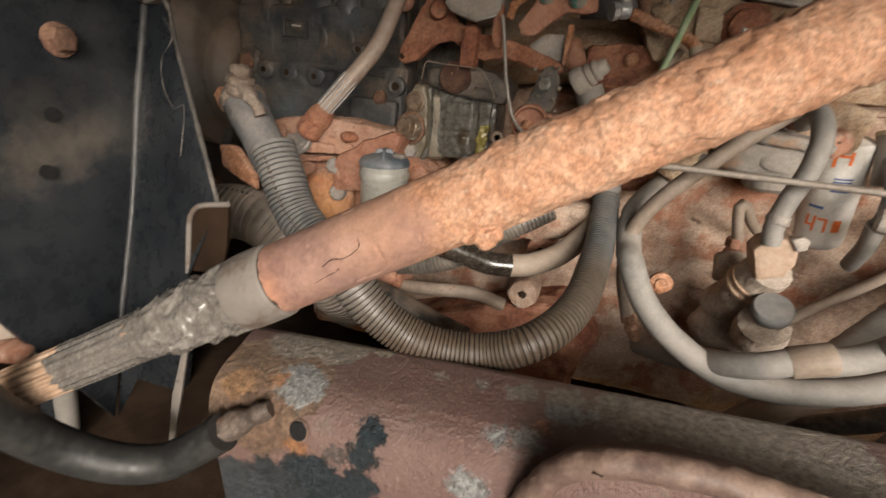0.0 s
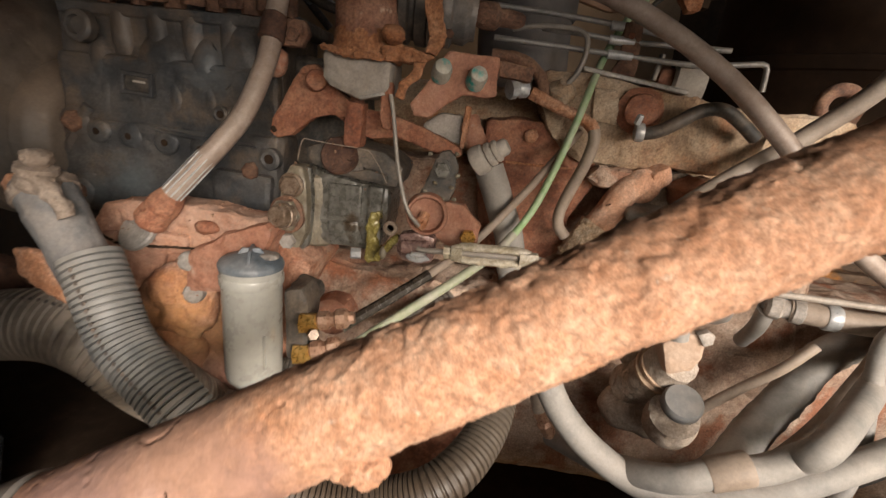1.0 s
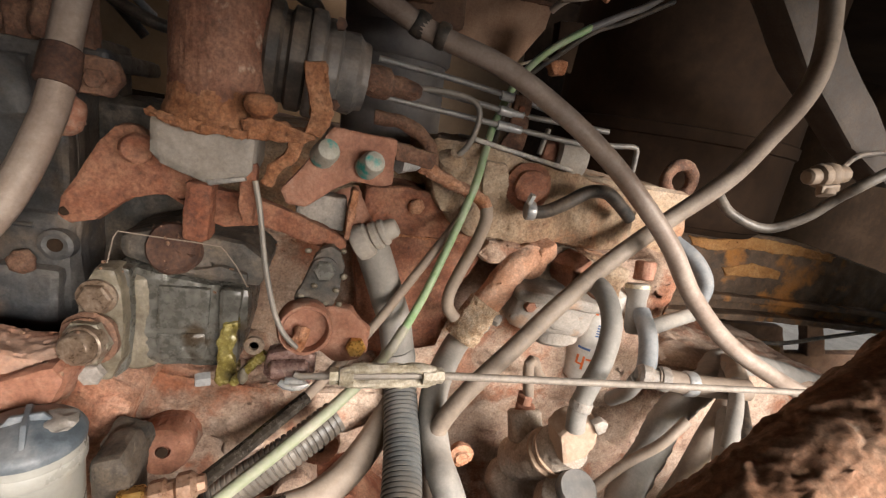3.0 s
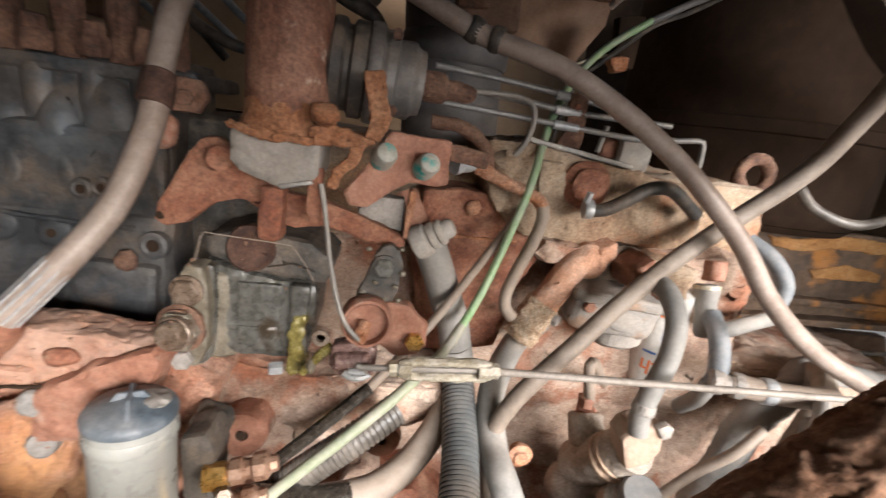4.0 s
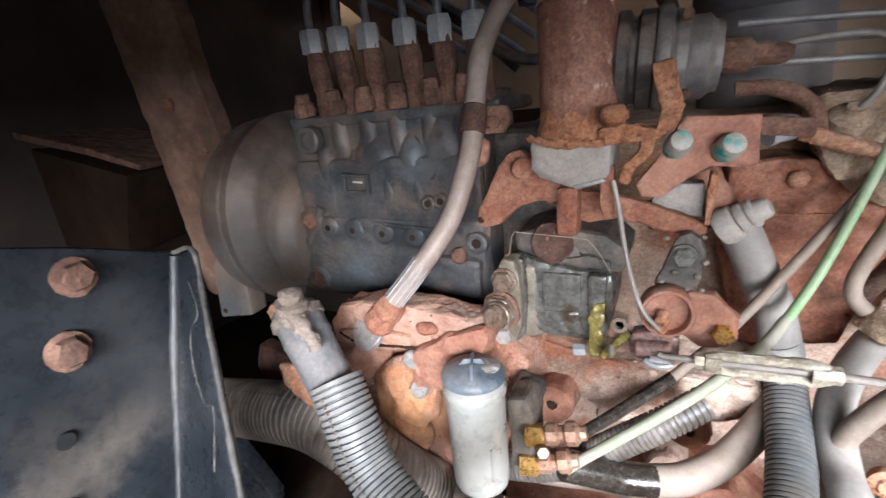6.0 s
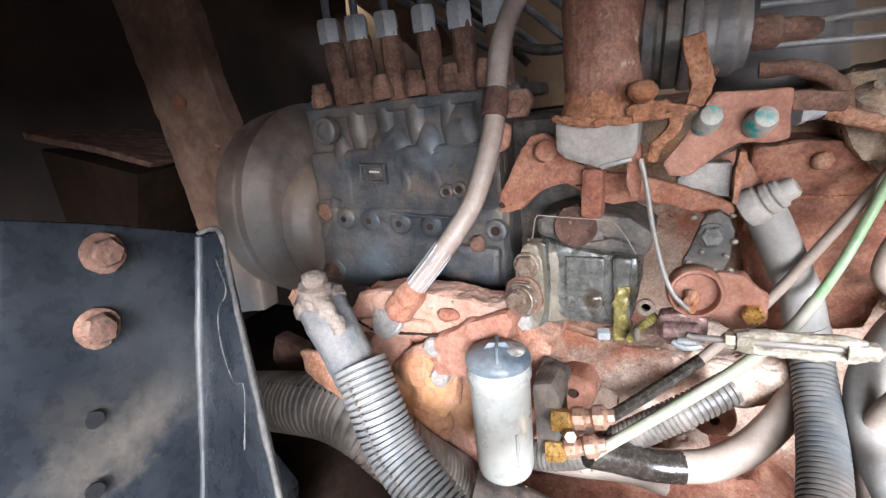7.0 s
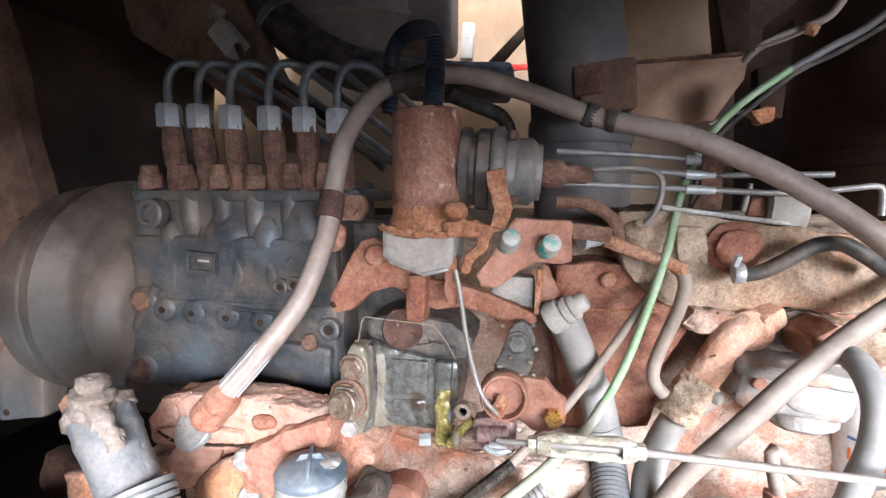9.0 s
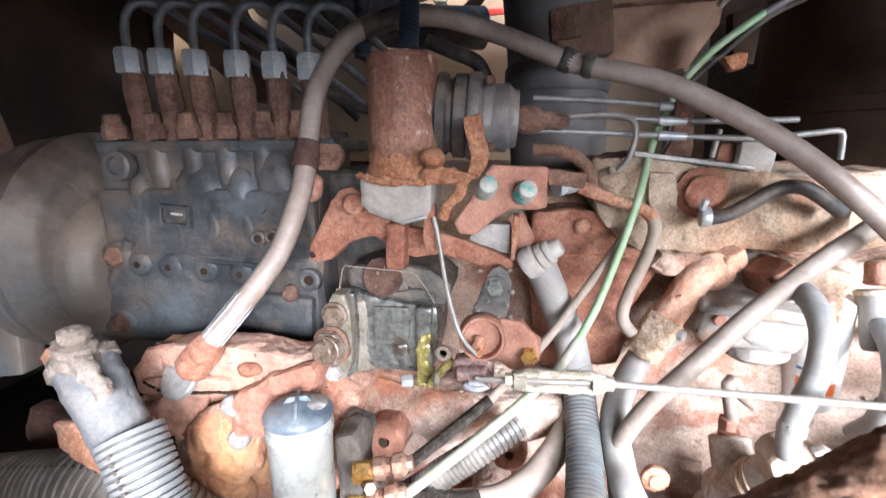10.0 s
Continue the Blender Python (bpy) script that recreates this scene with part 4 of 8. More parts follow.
part("apron", slab([(-0.5972, 0.535, 1.3549), (-0.6222, 0.535, 1.2906), (-0.638, 0.535, 1.268), (-0.65, 0.535, 1.187), (-0.582, 0.535, 1.199), (-0.5772, 0.535, 1.2468), (-0.552, 0.535, 1.2772), (-0.5161, 0.535, 1.2886), (-0.4868, 0.535, 1.2782), (-0.4594, 0.535, 1.3001), (-0.4725, 0.535, 1.3647)], 0.03, 0.004), housing_brown, housing, "lower apron with an opening")
part("apron_hole", rod((-0.636, 0.5335, 1.2), (-0.636, 0.536, 1.2), 0.004), bay_dark, housing, "dark disc drawn as a bolt hole")

# ---- solenoid ----
sol = thing("shutdown_solenoid", "rusty cylindrical shutdown solenoid on a grey base", "solenoid", (-0.115, 0.485, 1.39))
xs0, xs1 = -0.1457, -0.0938
rs = (xs1 - xs0) / 2
cx = (xs0 + xs1) / 2
part("can", rod((cx, 0.485, 1.4303), (cx, 0.485, 1.5151), rs, 40, 0.08), can_rust, sol)
part("base", slab([(-0.1485, 0.459, 1.429), (-0.0929, 0.459, 1.4253), (-0.0942, 0.459, 1.404), (-0.0979, 0.459, 1.3982), (-0.1182, 0.459, 1.3929), (-0.1423, 0.459, 1.4012), (-0.1483, 0.459, 1.4079)], 0.05, 0.005, 0.0006, 60, 2), base_grey, sol, "warm grey cast base")
part("base_edge", slab([(-0.1188, 0.4585, 1.396), (-0.0986, 0.4585, 1.4007), (-0.097, 0.4585, 1.3983), (-0.1172, 0.4585, 1.3927)], 0.012, 0.001), steel_dull, sol, "bright worn lower edge")


NEAR = (0, -1, 0)


def bolt(parent, name, at, axis, r, h, material, label="", washer=0.0, washer_material=None):
    """A hexagon head, with a washer under it where wanted."""
    ob = part(name, hexhead(at, axis, r, h), material, parent, label)
    if washer:
        part("washer", lathe([(washer, -0.0005), (washer, 0.0016), (washer * 0.8, 0.002)], at, axis, 20), washer_material or material, parent)
    return ob


# ---- small fittings of the pump ----
for x, z in (-0.4229, 1.3458), (-0.4282, 1.2749):
    part("housing_bolt", lathe([(0.0095, 0), (0.011, 0.0015), (0.0105, 0.0045), (0.0088, 0.006), (0.0055, 0.0056), (0.0002, 0.005)], (x, 0.522, z), (0.12, -1, 0.1), 7, turn=0.4 + z * 9), rust_dark, pump, "worn rusty bolt head", sharp=75)
    part("washer", lump((x, 0.5232, z), (0.0165, 0.004, 0.015), 0.1, 50), cast_grey, pump)
for x, z in ((-0.3991, 1.3383), (-0.3655, 1.3366), (-0.3280, 1.3341), (-0.2911, 1.3317)):
    boss = part("boss", lump((x, 0.5235, z), (0.0135, 0.0045, 0.0125), 0.06, 60), cast_grey, pump)
    # no bore is cut: a dark disc gives the shade of the hole
    part("boss_hole", rod((x, 0.5215, z), (x, 0.5184, z), 0.0034), bay_dark, pump, "dark disc drawn as the hole in the boss")
x, z = -0.4031, 1.4340
part("adjusting_plug", lathe([(0.0145, -0.004), (0.0145, 0.005), (0.012, 0.007), (0.0085, 0.007), (0.008, 0.002), (0.0002, 0.002)], (x, 0.522, z), NEAR, 24), cast_grey, pump, "grey round adjusting plug with a hollow face")
# inspection window with its raised rim
wx, wz = -0.3521, 1.3868
bm = bmesh.new()
for dx, dz, sx, sz in ((0, 0.0085, 0.031, 0.004), (0, -0.0085, 0.031, 0.004), (-0.0145, 0, 0.004, 0.02), (0.0145, 0, 0.004, 0.02)):
    box((wx + dx, 0.5225, wz + dz), (sx, 0.007, sz), (0, 4, 0), 0.001, bm=bm)
part("window_rim", bm, cast_grey, pump, "raised rim of the inspection window")
part("name_plate", box((wx, 0.5235, wz), (0.026, 0.003, 0.014), (0, 4, 0), 0.0005), cast_dark, pump, "dark oily plate in the window")
part("plate_text", box((wx + 0.002, 0.5215, wz + 0.002), (0.012, 0.0012, 0.002), (0, 4, 0), 0), white_plastic, pump, "pale mark on the plate")
part("side_cover", box((-0.2495, 0.545, 1.2882), (0.062, 0.06, 0.052), (0, 3, 0), 0.006, 4, 0.0008, 60), cast_grey, pump)
for px, pz, w, hh in ((-0.3340, 1.4003, 0.04, 0.062), (-0.2884, 1.4014, 0.025, 0.055), (-0.2526, 1.4182, 0.03, 0.05), (-0.3947, 1.3988, 0.022, 0.05), (-0.3703, 1.2925, 0.03, 0.045), (-0.4030, 1.2992, 0.026, 0.05), (-0.3278, 1.3014, 0.032, 0.05)):
    part("bulge", lump((px, 0.5365, pz), (w * 0.66, 0.0122, hh * 0.6), 0.1, 45, 4), cast_grey, pump)
for px in (-0.3935, -0.357, -0.3215, -0.2855, -0.2505):
    part("casting_rib", sweep([(px, 0.546, zc + 0.026), (px + 0.002, 0.539, zc + 0.008), (px + 0.004, 0.5375, zc - 0.012), (px + 0.005, 0.5395, zm + 0.0)], 0.0135, 20, 0.004, ends=(0.75, 1.1)), cast_grey, pump)
part("hex_plug", lathe([(0.0085, 0), (0.0092, 0.001), (0.0085, 0.004), (0.006, 0.005), (0.0002, 0.0044)], (-0.2388, 0.518, 1.3165), (-0.1, -1, 0.1), 7), rust_dark, pump, "worn rusty plug", sharp=75)
for at, r in (((-0.2204, 0.518, 1.3295), 0.0075), ((-0.2699, 0.522, 1.3666), 0.0055), ((-0.256, 0.522, 1.3688), 0.0055)):
    part("boss", lathe([(r * 1.5, -0.006), (r * 1.4, 0.001), (r, 0.002), (r * 0.7, 0.001), (0.0002, 0.001)], at, NEAR, 18), cast_grey, pump)
    part("boss_hole", rod(Vector(at) + Vector((0, -0.0008, 0)), Vector(at) + Vector((0, -0.002, 0)), r * 0.62), bay_dark, pump, "dark disc drawn as the hole in the boss")
part("seam", sweep([(-0.3382, 0.5225, 1.3458), (-0.3107, 0.5225, 1.3427), (-0.2691, 0.5225, 1.3405), (-0.2346, 0.5225, 1.3403)], 0.0022, 8), cast_grey, pump)
part("shoulder", sweep([(-0.4807, 0.535, 1.2351), (-0.4628, 0.53, 1.2672), (-0.4426, 0.528, 1.3093), (-0.4212, 0.526, 1.3408), (-0.4073, 0.526, 1.3618)], 0.0062, 14, rough=0.0006, grain=60), cast_grey, pump, "rounded casting shoulder")

# ---- solenoid bracket ----
brk = thing("solenoid_bracket", "flaking orange rusty steel bracket round the solenoid", "bracket", (-0.1035, 0.46, 1.4285))
part("ring", lathe([(rs * 1.06, 0), (rs * 1.14, 0.002), (rs * 1.13, 0.007), (rs * 1.05, 0.013), (rs * 1.01, 0.022), (rs * 0.98, 0.024)], (cx, 0.485, 1.4229), (0.03, 0, 1), 48), rust_bracket, brk)
part("rim_flake", sweep([(-0.1466, 0.456, 1.4301), (-0.1353, 0.451, 1.4273), (-0.1161, 0.449, 1.4253), (-0.0963, 0.451, 1.4248)], 0.0028, 10, 0.0015, rough=0.0018, grain=240), rust_bracket, brk)
part("strap", slab([(-0.0712, 0.452, 1.4688), (-0.0597, 0.452, 1.4714), (-0.0565, 0.452, 1.4573), (-0.0542, 0.452, 1.4453), (-0.054, 0.452, 1.4354), (-0.0599, 0.452, 1.4293), (-0.0683, 0.452, 1.4308), (-0.0654, 0.452, 1.4415)], 0.01, 0.002, 0.0012, 130, 4), rust_bracket, brk, "flaking upright strap")
part("arm", slab([(-0.1026, 0.455, 1.432), (-0.0929, 0.455, 1.4344), (-0.0882, 0.455, 1.4391), (-0.0842, 0.455, 1.4352), (-0.0733, 0.455, 1.4329), (-0.064, 0.455, 1.4321), (-0.0601, 0.455, 1.4283), (-0.0662, 0.455, 1.4243), (-0.0811, 0.455, 1.4234), (-0.0987, 0.455, 1.4224)], 0.012, 0.0025, 0.0014, 130, 4), rust_bracket, brk)
part("lug", lump((-0.0912, 0.452, 1.4412), (0.009, 0.006, 0.008), 0.35, 120), rust_bracket, brk)
part("leg", slab([(-0.0767, 0.458, 1.4247), (-0.0665, 0.458, 1.4256), (-0.0688, 0.458, 1.4168), (-0.079, 0.458, 1.407), (-0.0839, 0.458, 1.3963), (-0.0904, 0.458, 1.3977), (-0.0863, 0.458, 1.4093), (-0.0775, 0.458, 1.4175)], 0.008, 0.002, 0.0010, 130, 3), rust_bracket, brk)

# ---- boost capsule beside the solenoid ----
cap = thing("boost_capsule", "black ribbed boost capsule with a grey cap and rusty outlet", "capsule", (-0.076, 0.5, 1.4721))
b = Vector((-0.0983, 0.505, 1.4734))
rr = 0.0321
axis = Vector((1, 0.06, -0.06))
part("body", lathe([(rr * 0.9, 0), (rr, 0.003), (rr, 0.009), (rr * 0.88, 0.011), (rr * 0.88, 0.014), (rr, 0.016), (rr, 0.024), (rr * 0.9, 0.027)], b, axis, 36), rubber_black, cap, "black ribbed body")
part("cap", lathe([(rr * 1.02, 0.026), (rr * 1.05, 0.028), (rr * 1.05, 0.034), (rr * 0.92, 0.036), (rr * 0.95, 0.038), (rr * 0.93, 0.044), (rr * 0.8, 0.046), (rr * 0.82, 0.056), (rr * 0.7, 0.06), (rr * 0.68, 0.064)], b, axis, 24), capsule_grey, cap, "grey ribbed cap")
part("outlet", lathe([(rr * 0.3, 0.062), (rr * 0.34, 0.068), (rr * 0.34, 0.08), (rr * 0.24, 0.083), (rr * 0.2, 0.1), (rr * 0.12, 0.104)], b, axis, 12), rust_dark, cap, "rusty outlet")
for dz in (-0.022, 0.024):
    bolt(cap, "screw", b + axis * 0.045 + Vector((0, -rr * 0.85, dz)), NEAR, 0.004, 0.004, rust_dark)

# ---- stop lever arm ----
arm = thing("stop_lever", "dusty red-brown forged lever arm over the feed pump", "lever", (-0.1472, 0.49, 1.3912))
part("plate", slab([(-0.2062, 0.488, 1.3583), (-0.2028, 0.488, 1.3706), (-0.1839, 0.488, 1.4034), (-0.1748, 0.488, 1.4156), (-0.1642, 0.488, 1.4186), (-0.152, 0.488, 1.4097), (-0.1399, 0.488, 1.3946), (-0.1186, 0.488, 1.3862), (-0.1004, 0.488, 1.3842), (-0.078, 0.488, 1.3784), (-0.0561, 0.488, 1.3705), (-0.0367, 0.488, 1.3621), (-0.0344, 0.488, 1.3552), (-0.0429, 0.488, 1.352), (-0.0699, 0.488, 1.3586), (-0.0913, 0.488, 1.3642), (-0.1141, 0.488, 1.3617), (-0.1298, 0.488, 1.3664), (-0.1467, 0.488, 1.3786), (-0.166, 0.488, 1.3741), (-0.1851, 0.488, 1.358), (-0.1983, 0.488, 1.3534)], 0.012, 0.0022, 0.0008, 70, 1), rust_red, arm)
part("boss", rod((-0.165, 0.492, 1.4034), (-0.1595, 0.477, 1.4055), 0.0089), rust_red, arm)
part("nub", box((-0.1264, 0.484, 1.3726), (0.0152, 0.02, 0.0367), (0, 3, 0), 0.003), rust_red, arm)
part("pin_hole", rod((-0.2007, 0.4872, 1.3617), (-0.2015, 0.489, 1.3612), 0.0028), bay_dark, arm, "dark disc drawn as a pin hole")
part("pivot", rod((-0.1291, 0.495, 1.3956), (-0.1266, 0.485, 1.3837), 0.006), rust_plain, arm)
part("far_end", slab([(-0.072, 0.498, 1.3779), (-0.0571, 0.498, 1.3885), (-0.037, 0.498, 1.3883), (-0.0364, 0.498, 1.3632), (-0.0545, 0.498, 1.3659), (-0.0701, 0.498, 1.3697)], 0.02, 0.003, 0.0012, 80, 2), cast_pale, arm, "pale worn end block")
part("end_plate", slab([(-0.0346, 0.488, 1.3963), (-0.0304, 0.488, 1.3956), (-0.0333, 0.488, 1.3606), (-0.0371, 0.488, 1.3621)], 0.02, 0.001, 0.0008, 120, 1), rust_orange, arm)

# ---- bolted bracket with two green-stained bolts ----
brk = thing("lever_bracket", "brown rusty bracket plate held by two green-stained bolts", "bracket", (-0.0359, 0.475, 1.4182))
part("plate", slab([(-0.0561, 0.472, 1.4304), (-0.0514, 0.472, 1.4361), (-0.0111, 0.472, 1.4346), (-0.0113, 0.472, 1.4054), (-0.0198, 0.472, 1.4035), (-0.0376, 0.472, 1.4046), (-0.0514, 0.472, 1.3942), (-0.0644, 0.472, 1.3836), (-0.0761, 0.472, 1.3848), (-0.0796, 0.472, 1.394), (-0.0673, 0.472, 1.4104)], 0.008, 0.002, 0.0006, 80, 1), rust_plain, brk)
for p in ((-0.0567, 0.472, 1.4173), (-0.0291, 0.472, 1.4142)):
    part("bolt", lathe([(0.0078, 0), (0.0076, 0.012), (0.0062, 0.0155), (0.003, 0.017), (0.0002, 0.0172)], p, (0.25, -1, 0.45), 18), teal, brk, "green-stained bolt head")
part("foot", slab([(-0.0118, 0.478, 1.4326), (0.0163, 0.478, 1.429), (0.0149, 0.478, 1.4182), (-0.0114, 0.478, 1.4205)], 0.012, 0.002, 0.0006, 80, 1), rust_dark, brk)

# ---- feed pump ----
feed = thing("feed_pump", "grey oil-stained cast feed pump below the injection pump", "feed pump", (-0.1318, 0.5, 1.2626))
part("body", slab([(-0.1706, 0.484, 1.3158), (-0.1634, 0.484, 1.3327), (-0.1461, 0.484, 1.3272), (-0.1156, 0.484, 1.3228), (-0.094, 0.484, 1.3216), (-0.0939, 0.484, 1.2936), (-0.0993, 0.484, 1.2624), (-0.1134, 0.484, 1.2609), (-0.147, 0.484, 1.2611), (-0.1657, 0.484, 1.2651), (-0.1702, 0.484, 1.2865)], 0.06, 0.007, 0.0008, 60, 3), cast_oily, feed)
part("barrel", rod((-0.1619, 0.496, 1.3259), (-0.163, 0.496, 1.2583), 0.014, 28, 0.2), dirty_cream, feed, "pale worn rounded corner")
part("cover", slab([(-0.1493, 0.4815, 1.3203), (-0.1182, 0.4815, 1.3203), (-0.1188, 0.4815, 1.2914), (-0.1497, 0.4815, 1.2895)], 0.012, 0.002, 0.0003, 60, 1), cast_oily, feed, "flat cover panel")
part("lower_cover", slab([(-0.151, 0.4825, 1.286), (-0.1191, 0.4825, 1.2881), (-0.1196, 0.4825, 1.2678), (-0.1494, 0.4825, 1.2676)], 0.012, 0.003, 0.0014, 120, 3), cast_oily, feed, "crusted lower panel")
part("rib", slab([(-0.1128, 0.478, 1.3224), (-0.0984, 0.478, 1.3217), (-0.1001, 0.478, 1.2957), (-0.0982, 0.478, 1.2667), (-0.1111, 0.478, 1.2653)], 0.012, 0.003, 0.0008, 80, 2), cast_oily, feed)
part("top_plate", slab([(-0.1746, 0.49, 1.3494), (-0.1476, 0.49, 1.3575), (-0.1007, 0.49, 1.3508), (-0.0833, 0.49, 1.3389), (-0.0886, 0.49, 1.3198), (-0.1169, 0.49, 1.3224), (-0.1471, 0.49, 1.326), (-0.1616, 0.49, 1.3318), (-0.1725, 0.49, 1.335)], 0.06, 0.005, 0.0008, 60, 2), cast_dark, feed, "dark greasy top plate")
part("top_step", slab([(-0.1515, 0.486, 1.3357), (-0.13, 0.486, 1.3314), (-0.1137, 0.486, 1.3354), (-0.0971, 0.486, 1.3309), (-0.0971, 0.486, 1.3235), (-0.116, 0.486, 1.3239), (-0.1444, 0.486, 1.3276)], 0.02, 0.003, 0.0006, 80, 1), cast_dark, feed)
part("knob", lathe([(0.0168, -0.002), (0.0168, 0.002), (0.0155, 0.0035), (0.0135, 0.0025), (0.0002, 0.0025)], (-0.1417, 0.489, 1.3439), (0, -1, 0.25), 36), rust_black, feed, "rusty round disc on the top")
flange = part("flange", slab([(-0.1844, 0.466, 1.3214), (-0.1783, 0.466, 1.3348), (-0.1671, 0.466, 1.3347), (-0.1636, 0.466, 1.323), (-0.1622, 0.466, 1.3), (-0.1636, 0.466, 1.2754), (-0.1697, 0.466, 1.2605), (-0.1861, 0.466, 1.2615), (-0.1935, 0.466, 1.2757), (-0.1889, 0.466, 1.2976)], 0.02, 0.003, 0.0006, 70, 2), dirty_cream, feed, "dirty cream bolted flange")
part("flange_back", slab([(-0.172, 0.476, 1.3338), (-0.1624, 0.476, 1.3325), (-0.1612, 0.476, 1.2957), (-0.1648, 0.476, 1.2615), (-0.1738, 0.476, 1.2526), (-0.1779, 0.476, 1.2894)], 0.03, 0.003, 0.0006, 70, 1), cast_oily, feed, "oily edge of the flange")
bolt(feed, "flange_bolt", (-0.1755, 0.465, 1.3178), NEAR, 0.0092, 0.006, nut_oily, "dark oily bolt head", 0.0108, nut_oily)
part("big_washer", lathe([(0.0165, 0), (0.017, 0.0035), (0.0145, 0.005), (0.0145, 0.0075)], (-0.1781, 0.464, 1.2919), (-0.2, -1, 0.1), 32), rust_dark, feed, "dark oily washer")
part("big_nut", hexhead((-0.177, 0.457, 1.2929), (-0.2, -1, 0.1), 0.0142, 0.0062), dirty_cream, feed, "worn union nut")
part("big_bolt", lathe([(0.0115, -0.002), (0.0115, 0.005), (0.0105, 0.0058), (0.0098, 0.005), (0.0092, 0.0105), (0.0078, 0.012), (0.0002, 0.0125)], (-0.1762, 0.452, 1.294), (-0.2, -1, 0.1), 28), nut_oily, feed, "round brown plug")
bolt(feed, "small_bolt", (-0.1778, 0.464, 1.2683), NEAR, 0.0072, 0.006, cast_pale, "pale small bolt head")
part("oil_smear", slab([(-0.1096, 0.4755, 1.2987), (-0.0988, 0.4755, 1.3015), (-0.0996, 0.4755, 1.2875), (-0.1023, 0.4755, 1.277), (-0.0978, 0.4755, 1.2671), (-0.0977, 0.4755, 1.2548), (-0.1087, 0.4755, 1.2516), (-0.1133, 0.4755, 1.2558), (-0.1115, 0.4755, 1.2694), (-0.1123, 0.4755, 1.2844)], 0.01, 0.003, 0.0016, 170, 4), oil_yellow, feed, "bracket wet with yellow oil")
part("oil_arm", sweep([(-0.0999, 0.468, 1.2597), (-0.0928, 0.468, 1.268), (-0.0867, 0.468, 1.276), (-0.0798, 0.468, 1.2822)], 0.0034, 10, 0.002, rough=0.001, grain=240), oil_yellow, feed)
part("eyelet", lathe([(0.0062, 0), (0.0066, 0.0015), (0.0062, 0.003), (0.0032, 0.003), (0.003, 0.0)], (-0.0874, 0.466, 1.2905), NEAR, 18), nut_oily, feed)
part("drip_nut", hexhead((-0.1134, 0.468, 1.2629), (-1, -0.3, 0), 0.005, 0.009), zinc, feed)
part("drip_nut", lump((-0.0934, 0.466, 1.2662), (0.003, 0.003, 0.006), 0.2, 200), dirty_cream, feed)
part("lock_wire", sweep([(-0.1691, 0.462, 1.3404), (-0.1675, 0.466, 1.3546), (-0.1667, 0.47, 1.3576), (-0.1466, 0.472, 1.3555), (-0.1261, 0.472, 1.3544), (-0.1114, 0.472, 1.353), (-0.1087, 0.472, 1.3501), (-0.1017, 0.472, 1.3407), (-0.0952, 0.475, 1.3267)], 0.0004, 6, 0.002, smooth_path=False), rubber_tan, feed, "thin lock wire")

# ---- throttle lever ----
lever = thing("throttle_lever", "greasy throttle lever with a rusty round cap and a clevis", "lever", (-0.0581, 0.47, 1.3067))
part("plate", slab([(-0.0557, 0.474, 1.3501), (-0.0517, 0.474, 1.3573), (-0.0447, 0.474, 1.3603), (-0.0385, 0.474, 1.3563), (-0.035, 0.474, 1.3471), (-0.0362, 0.474, 1.3297), (-0.0401, 0.474, 1.3172), (-0.0628, 0.474, 1.3135), (-0.0655, 0.474, 1.3231), (-0.0605, 0.474, 1.3345)], 0.008, 0.002, 0.0007, 160, 3), cast_dark, lever, "greasy toothed plate")
for k, (dx, dz) in enumerate(((-0.012, 0.012), (0.01, 0.014), (-0.006, -0.012), (0.008, -0.014), (0.012, -0.004), (-0.014, -0.02), (0.002, -0.024), (0.011, -0.024))):
    part("grease_bead", lump(Vector((-0.0472, 0.4725, 1.3438)) + Vector((dx, 0, dz)), (0.0022, 0.0012, 0.0018), 0.3, 300, 2), dirty_cream, lever)
bolt(lever, "nut", (-0.0481, 0.473, 1.3436), NEAR, 0.0072, 0.0045, cast_oily, "", 0.0088, cast_dark)
c, rr = (-0.0579, 0.468, 1.3067), 0.0177
part("cap", lathe([(rr, 0), (rr * 1.02, 0.003), (rr, 0.012), (rr * 0.94, 0.0145), (rr * 0.84, 0.0145), (rr * 0.78, 0.012), (rr * 0.76, 0.0085), (rr * 0.5, 0.0078), (0.0002, 0.0078)], c, (0.12, -1, 0.08), 40), rust_plain, lever, "dusty rusty round cap")
part("cap_tab", sweep([(-0.058, 0.457, 1.3081), (-0.0591, 0.452, 1.3018), (-0.0616, 0.449, 1.2971)], 0.0052, 12, 0.002, rough=0.0008, grain=200), rust_orange, lever, "bent orange rust tab")
part("arm", slab([(-0.0435, 0.476, 1.3161), (-0.0272, 0.476, 1.3157), (-0.0112, 0.476, 1.2977), (-0.0119, 0.476, 1.2816), (-0.0179, 0.476, 1.2756), (-0.0345, 0.476, 1.2733), (-0.0518, 0.476, 1.2852)], 0.01, 0.002, 0.0008, 80, 2), rust_plain, lever)
bolt(lever, "brass_bolt", (-0.0207, 0.475, 1.2875), NEAR, 0.0072, 0.005, brass, "yellow brass bolt head")
clevis = part("clevis", slab([(-0.0787, 0.46, 1.2872), (-0.0645, 0.46, 1.2905), (-0.048, 0.46, 1.2878), (-0.047, 0.46, 1.2783), (-0.0492, 0.46, 1.2649), (-0.0608, 0.46, 1.2617), (-0.0751, 0.46, 1.2636), (-0.0812, 0.46, 1.2723)], 0.014, 0.003, 0.0006, 90, 2), clevis_brown, lever, "shiny oily brown clevis")
